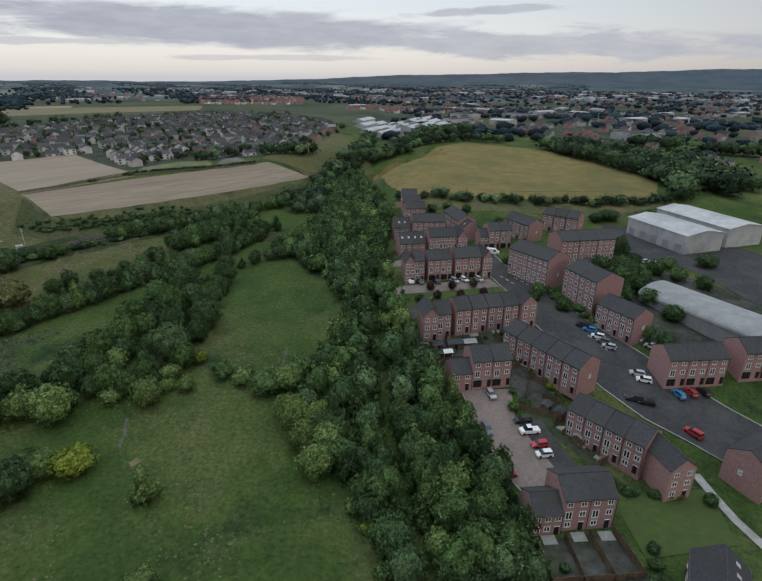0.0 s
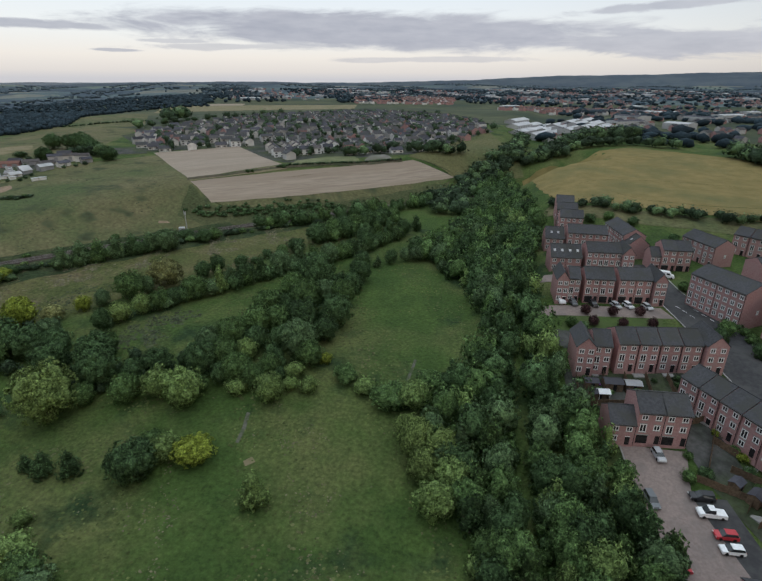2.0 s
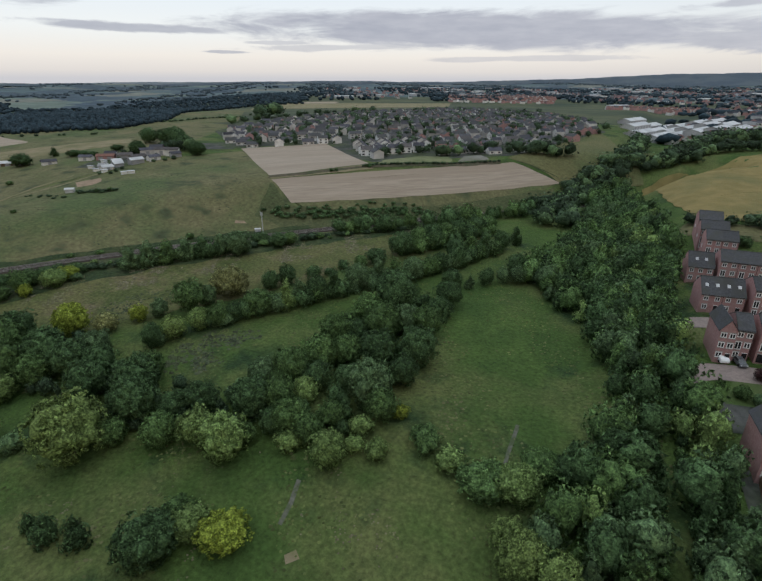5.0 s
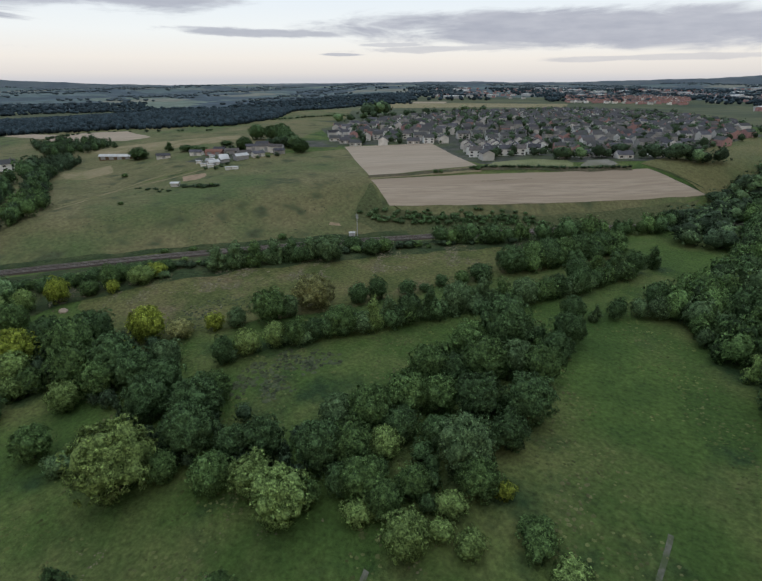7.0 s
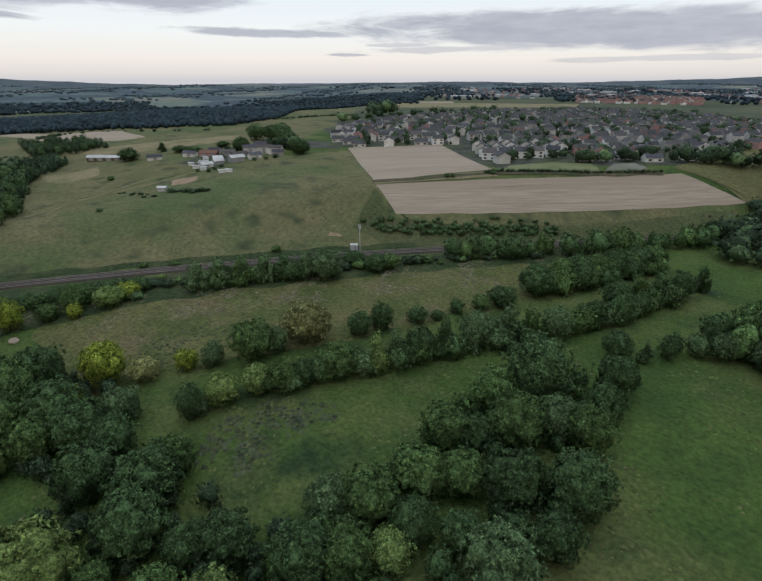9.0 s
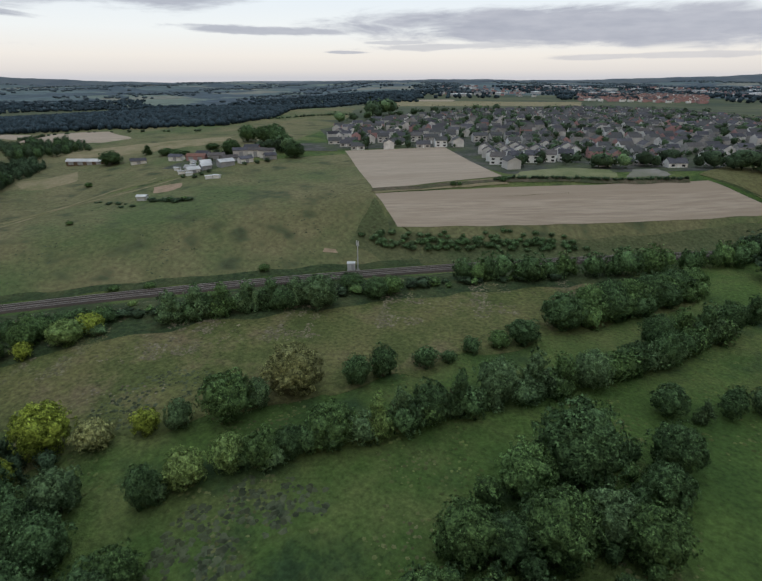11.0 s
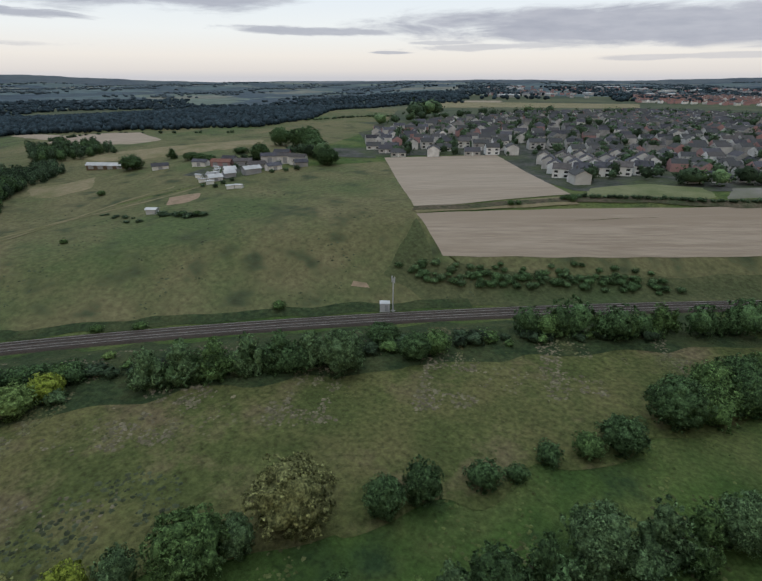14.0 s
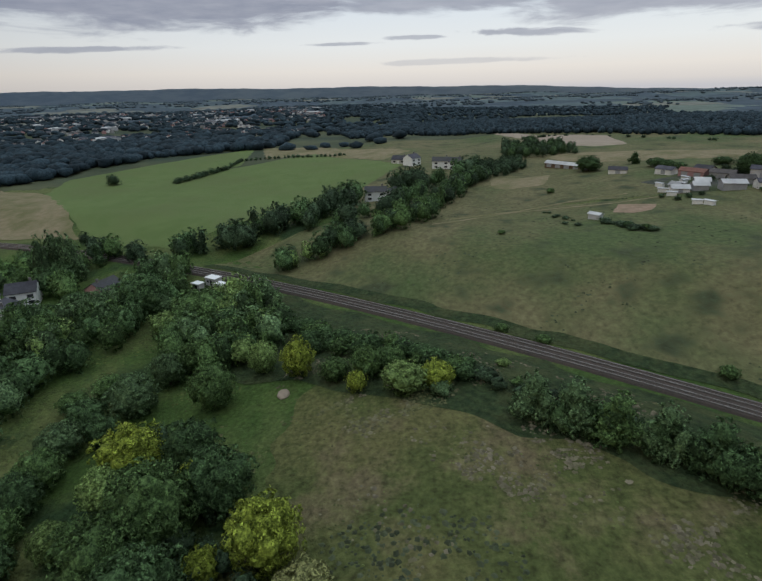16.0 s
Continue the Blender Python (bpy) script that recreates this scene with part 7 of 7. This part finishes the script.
sheet("footpath", [(66, 92), (68, 80), (72, 66)], [(68, 92), (70, 80), (74.5, 66)], CONCRETE, "pale concrete footpath across the lawn", "pavement", 0.22, 2)
sheet("field_path", [(-69, 104), (-67, 99), (-66, 94)], [(-68, 104), (-66, 99), (-65.2, 94)], PATHGREY, "short worn path in the meadow", "path", 0.1, 1.5, 0.3)
sheet("field_path", [(-34.6, 136), (-34, 130), (-33.6, 124)], [(-33.8, 136), (-33.2, 130), (-32.9, 124)], PATHGREY, "short worn path in the meadow", "path", 0.1, 1.5, 0.3)
sheet("bare_soil", [(-199.3, 227.9), (-194.7, 232.1)], [(-200.3, 230.0), (-196.8, 232.9)], SOIL, "patch of bare reddish soil in the pasture", "soil", 0.12, 1, 0.5)
sheet("bare_soil", [(-60.3, 91.6), (-58.6, 90.4)], [(-61.4, 89.8), (-60, 88.5)], DRY, "small patch of bare dry soil", "soil", 0.08, 1, 0.5)
sheet("bare_soil", [(-166, 202), (-150, 222)], [(-162, 200), (-146, 220)], SOIL, "worn bare soil along the railway bank", "soil", 0.1, 2, 1.2)
sheet("field_track", [(-308, 150), (-322, 185), (-326, 228), (-332, 262)], [(-309.4, 150), (-323.4, 185), (-327.4, 228), (-333.4, 262)], DRY, "worn pale track across the pasture", "track", 0.2, 4, 0.5)
sheet("field_edge", [(-213.0, 272.5), (-193.6, 291.7), (-174.9, 316.7)], [(-208.0, 269.5), (-190.5, 287.2), (-165.8, 313.4)], DRY, "strip of rough brown grass between two stubble fields", "verge", 0.28, 2, 0.4)
sheet("tilled_patch", [(-309, 220), (-305, 226), (-308, 234)], [(-323, 228), (-321, 234), (-317, 240)], SOIL, "small tilled patch beside the farm", "soil", 0.2, 3, 0.8)
for x, y, h in ((-185.2, 296.5, 2.6), (-183.2, 298.6, 2.2), (-169.6, 314.2, 3.2), (-172, 314.5, 2.4)):
    tree(x, y, h, h * 1.2, "bush_a", "dark", "on the strip between two stubble fields", "field edge bushes")


for a, b in (([(28, 214), (32, 183), (38, 165), (42, 148), (47, 134), (54, 119), (62, 108), (70, 101), (90, 80)], 0.35), ([(36, 216), (41, 190), (52, 168), (60, 148), (72, 130), (84, 113), (104, 92)], 0.35), ([(17.0, 115.5), (19.5, 105), (23, 93), (27, 85.5)], 0.3)):
    sheet("kerb", a, [(x + b, y + 0.1) for x, y in a], CONCRETE, "pale concrete kerb along the road", "kerb", 0.27, 3)
for x, y, ang in ((38, 178, 2.1), (39.5, 175.5, 2.1), (41, 173, 2.1), (43, 177, 2.1), (44.5, 174.5, 2.1), (46, 172, 2.1), (58, 140, 2.0), (61, 134, 2.0)):
    m = shared(("road_marking",), WHITE, lambda v, f: box(v, f, -1.0, 1.0, -0.07, 0.07, 0, 0.012))
    mark = new("road_marking", m)
    mark.location, mark.rotation_euler = (x, y, lz(x, y) + 0.2), (0, 0, ang)
    structure(mark, "short white line painted on asphalt", "marking")

sheet("field_drain", [(-168.5, 297.2), (-155, 311.4), (-142.8, 324)], [(-167.4, 298.4), (-154.2, 312), (-141.8, 325.2)], SCRUB, "dark damp streak across the stubble", "field", 0.26, 2, 0.3)

tree_row([(66, 152), (74, 160), (80, 168), (84, 180), (86, 190), (90, 202), (94, 212)], 4.2, 5.5, "between the flats and the yard", "trees beside the flats", ["dark", "dark", "mid"], ["bush_a", "bush_b", "round_a"], 3.0, 1.15)
plant(((88.3, 200.2, 10.5, 8.5, "round", "dark"), (85.7, 182.4, 6.5, 10.8, "round", "dark"), (83.8, 168.7, 7.4, 10.1, "round", "dark"), (85, 160.5, 5.8, 9.7, "round", "mid"), (87, 150, 6, 8, "bush", "dark"), (104, 191.3, 5.1, 6.8, "bush", "mid"), (119.8, 192.9, 5.9, 9.4, "round", "dark"), (104.3, 254.7, 5.7, 12, "round", "dark"), (97, 252, 5, 8, "bush", "dark")), "beside a warehouse yard", "trees beside the flats")
tree_row([(50, 171), (54, 163), (58, 155), (61, 148)], 3.0, 2.6, "in a hedge along the road", "hedge bushes", ["dark", "mid"], ["bush_a", "bush_b"], 0.8, 1.3)
tree_row([(36, 124), (41, 116), (46, 108)], 2.6, 1.8, "in a back garden", "garden bushes", ["dark", "mid", "yellow"], ["bush_a", "bush_b"], 2.0, 1.3)
tree_row([(10, 134), (18, 131), (26, 134), (31, 138)], 2.6, 1.8, "in a back garden", "garden bushes", ["dark", "mid"], ["bush_a", "bush_b"], 3.0, 1.3)
tree_row([(44, 88), (50, 86), (60, 85)], 2.4, 1.9, "in a hedge beside a lawn", "garden bushes", ["dark", "mid"], ["bush_a", "bush_b"], 0.7, 1.2)
tree_row([(30, 62), (38, 60), (46, 63), (48, 72)], 2.8, 2.6, "at the garden's end", "garden bushes", ["dark", "mid"], ["bush_a", "bush_b"], 1.5, 1.2)
for x, y, w, d, ang in ((38.5, 121, 3, 2.2, 0.95), (42, 115.5, 2.6, 2, 0.95), (36, 127, 3, 2.4, 0.95), (44.5, 100, 3, 2.4, 0.8), (41, 104.5, 2.6, 2.4, 0.8), (47.5, 96, 2.8, 2.2, 0.8), (12, 137, 2.8, 2.2, 0.2), (23, 139.5, 2.8, 2.4, 0.25), (30, 141.5, 2.6, 2.2, 0.25), (30, 73.5, 2.8, 2.2, 0.1), (36, 74.5, 2.8, 2.2, 0.1), (41.5, 75, 2.8, 2.2, 0.1)):
    patio = new("patio", shared(("patio", w, d), CONCRETE, lambda v, f: box(v, f, -w / 2, w / 2, -d / 2, d / 2, -0.3, 0.05)))
    patio.location, patio.rotation_euler = (x, y, lz(x, y) + 0.16), (0, 0, ang)
    structure(patio, "pale concrete slabs behind a house", "patio")
place("K", 55, 62.5, math.radians(62), 9.0, lz(55, 62.5) - 0.3)


tree_row([(-294, 212), (-286, 215), (-278, 218)], 1.0, 1.5, "in the pasture", "", ["dark"], ["dot_a", "dot_b"], 2.6, 2.6, solo=False)
tree_row([(-318, 196), (-300, 200), (-292, 199)], 3.0, 1.1, "in the pasture", "", ["dark"], ["dot_a", "dot_b"], 2.2, 2.4, solo=False)


# ---- a bright sheet and a white gazebo in the back gardens ----
def tarpaulin(x, y, ang):
    """A creased sheet thrown over low garden things."""
    v, f, n = [], [], 10
    for i in range(n + 1):
        for j in range(n + 1):
            px, py = (i / n - 0.5) * 3.2, (j / n - 0.5) * 2.4
            edge_drop = max(abs(i / n - 0.5), abs(j / n - 0.5)) > 0.45
            v.append((px, py, 0.08 if edge_drop else 0.75 + 0.22 * noise.noise(Vector((px * 1.3, py * 1.3, 2.0)))))
    for i in range(n):
        for j in range(n):
            k = i * (n + 1) + j
            f.append((k, k + n + 1, k + n + 2, k + 1))
    ob = mesh_object("tarpaulin", v, f, mat("purple_sheet", (0.22, 0.06, 0.30), (0.34, 0.12, 0.42), 1.5, rough=0.5), smooth=True)
    ob.location, ob.rotation_euler = (x, y, lz(x, y) + 0.12), (0, 0, ang)
    tagged(ob, "creased purple plastic sheet lying in a back garden", "tarpaulin")


tarpaulin(12.2, 133.6, 0.3)


def gazebo(x, y, ang):
    root = new("garden_gazebo")
    root.location, root.rotation_euler = (x, y, lz(x, y) + 0.1), (0, 0, ang)
    tagged(root, "small white pitched gazebo on four posts in a garden", "gazebo")
    for sx in (-1.2, 1.2):
        for sy in (-1.0, 1.0):
            slab(root, "post", WHITE, sx, sy, 0, 0.1, 0.1, 2.0)
    part("roof", shared(("roof", "gazebo"), WHITE, roof_slopes(2.6, 2.2, 2.0, 2.6, True, 0.15, 0.1, 0.05)), root)


gazebo(14.2, 128.6, 0.25)


# ---- huts beside the railway ----
def lineside_hut(x, y, ang, w, d, h):
    root = new("lineside_hut")
    root.location, root.rotation_euler = (x, y, lz(x, y)), (0, 0, ang)
    tagged(root, "small white flat-roofed hut beside the railway", "hut", "lineside huts")
    slab(root, "wall", RENDERW, 0, 0, -0.5, w, d, h + 0.5)
    slab(root, "roof", WHITE, 0, 0, h, w + 0.4, d + 0.4, 0.18)
    slab(root, "door", DARK, 0.3, -d / 2 - 0.02, 0.05, 0.85, 0.06, 1.9)
    slab(root, "window", GLASS, -w * 0.25, -d / 2 - 0.02, 1.0, 0.8, 0.06, 0.7)


for x, y, ang, w, d, h in ((-271.5, 73.5, 1.1, 4.6, 3.0, 2.6), (-267.0, 77.5, 1.0, 3.4, 2.6, 2.3), (-269.0, 69.0, 1.1, 3.2, 2.4, 2.4), (-264.0, 81.5, 1.0, 2.2, 2.0, 2.0)):
    lineside_hut(x, y, ang, w, d, h)
sheet("rough_strip", [(-6, 272), (24, 266), (60, 262), (104, 256)], [(-2, 286), (40, 279), (96, 275), (150, 279)], PASTURE, "strip of dull rough grass behind the estate", "grass", 0.14, 5, 1.0)


# ---- tracks worn through the ripe crop ----
for line in ([(27, 311), (43, 295), (72, 292.4), (101, 294), (130, 296)], [(113, 405), (118.5, 380), (144, 374)], [(54, 431), (68, 429.5), (81, 437)], [(10, 330), (30, 345), (60, 348), (100, 342)]):
    sheet("field_track", line, [(x + 0.4, y + 1.3) for x, y in line], SCRUB, "dark weedy line through the ripe crop", "track", 0.36, 3, 0.5)
plant_masses()
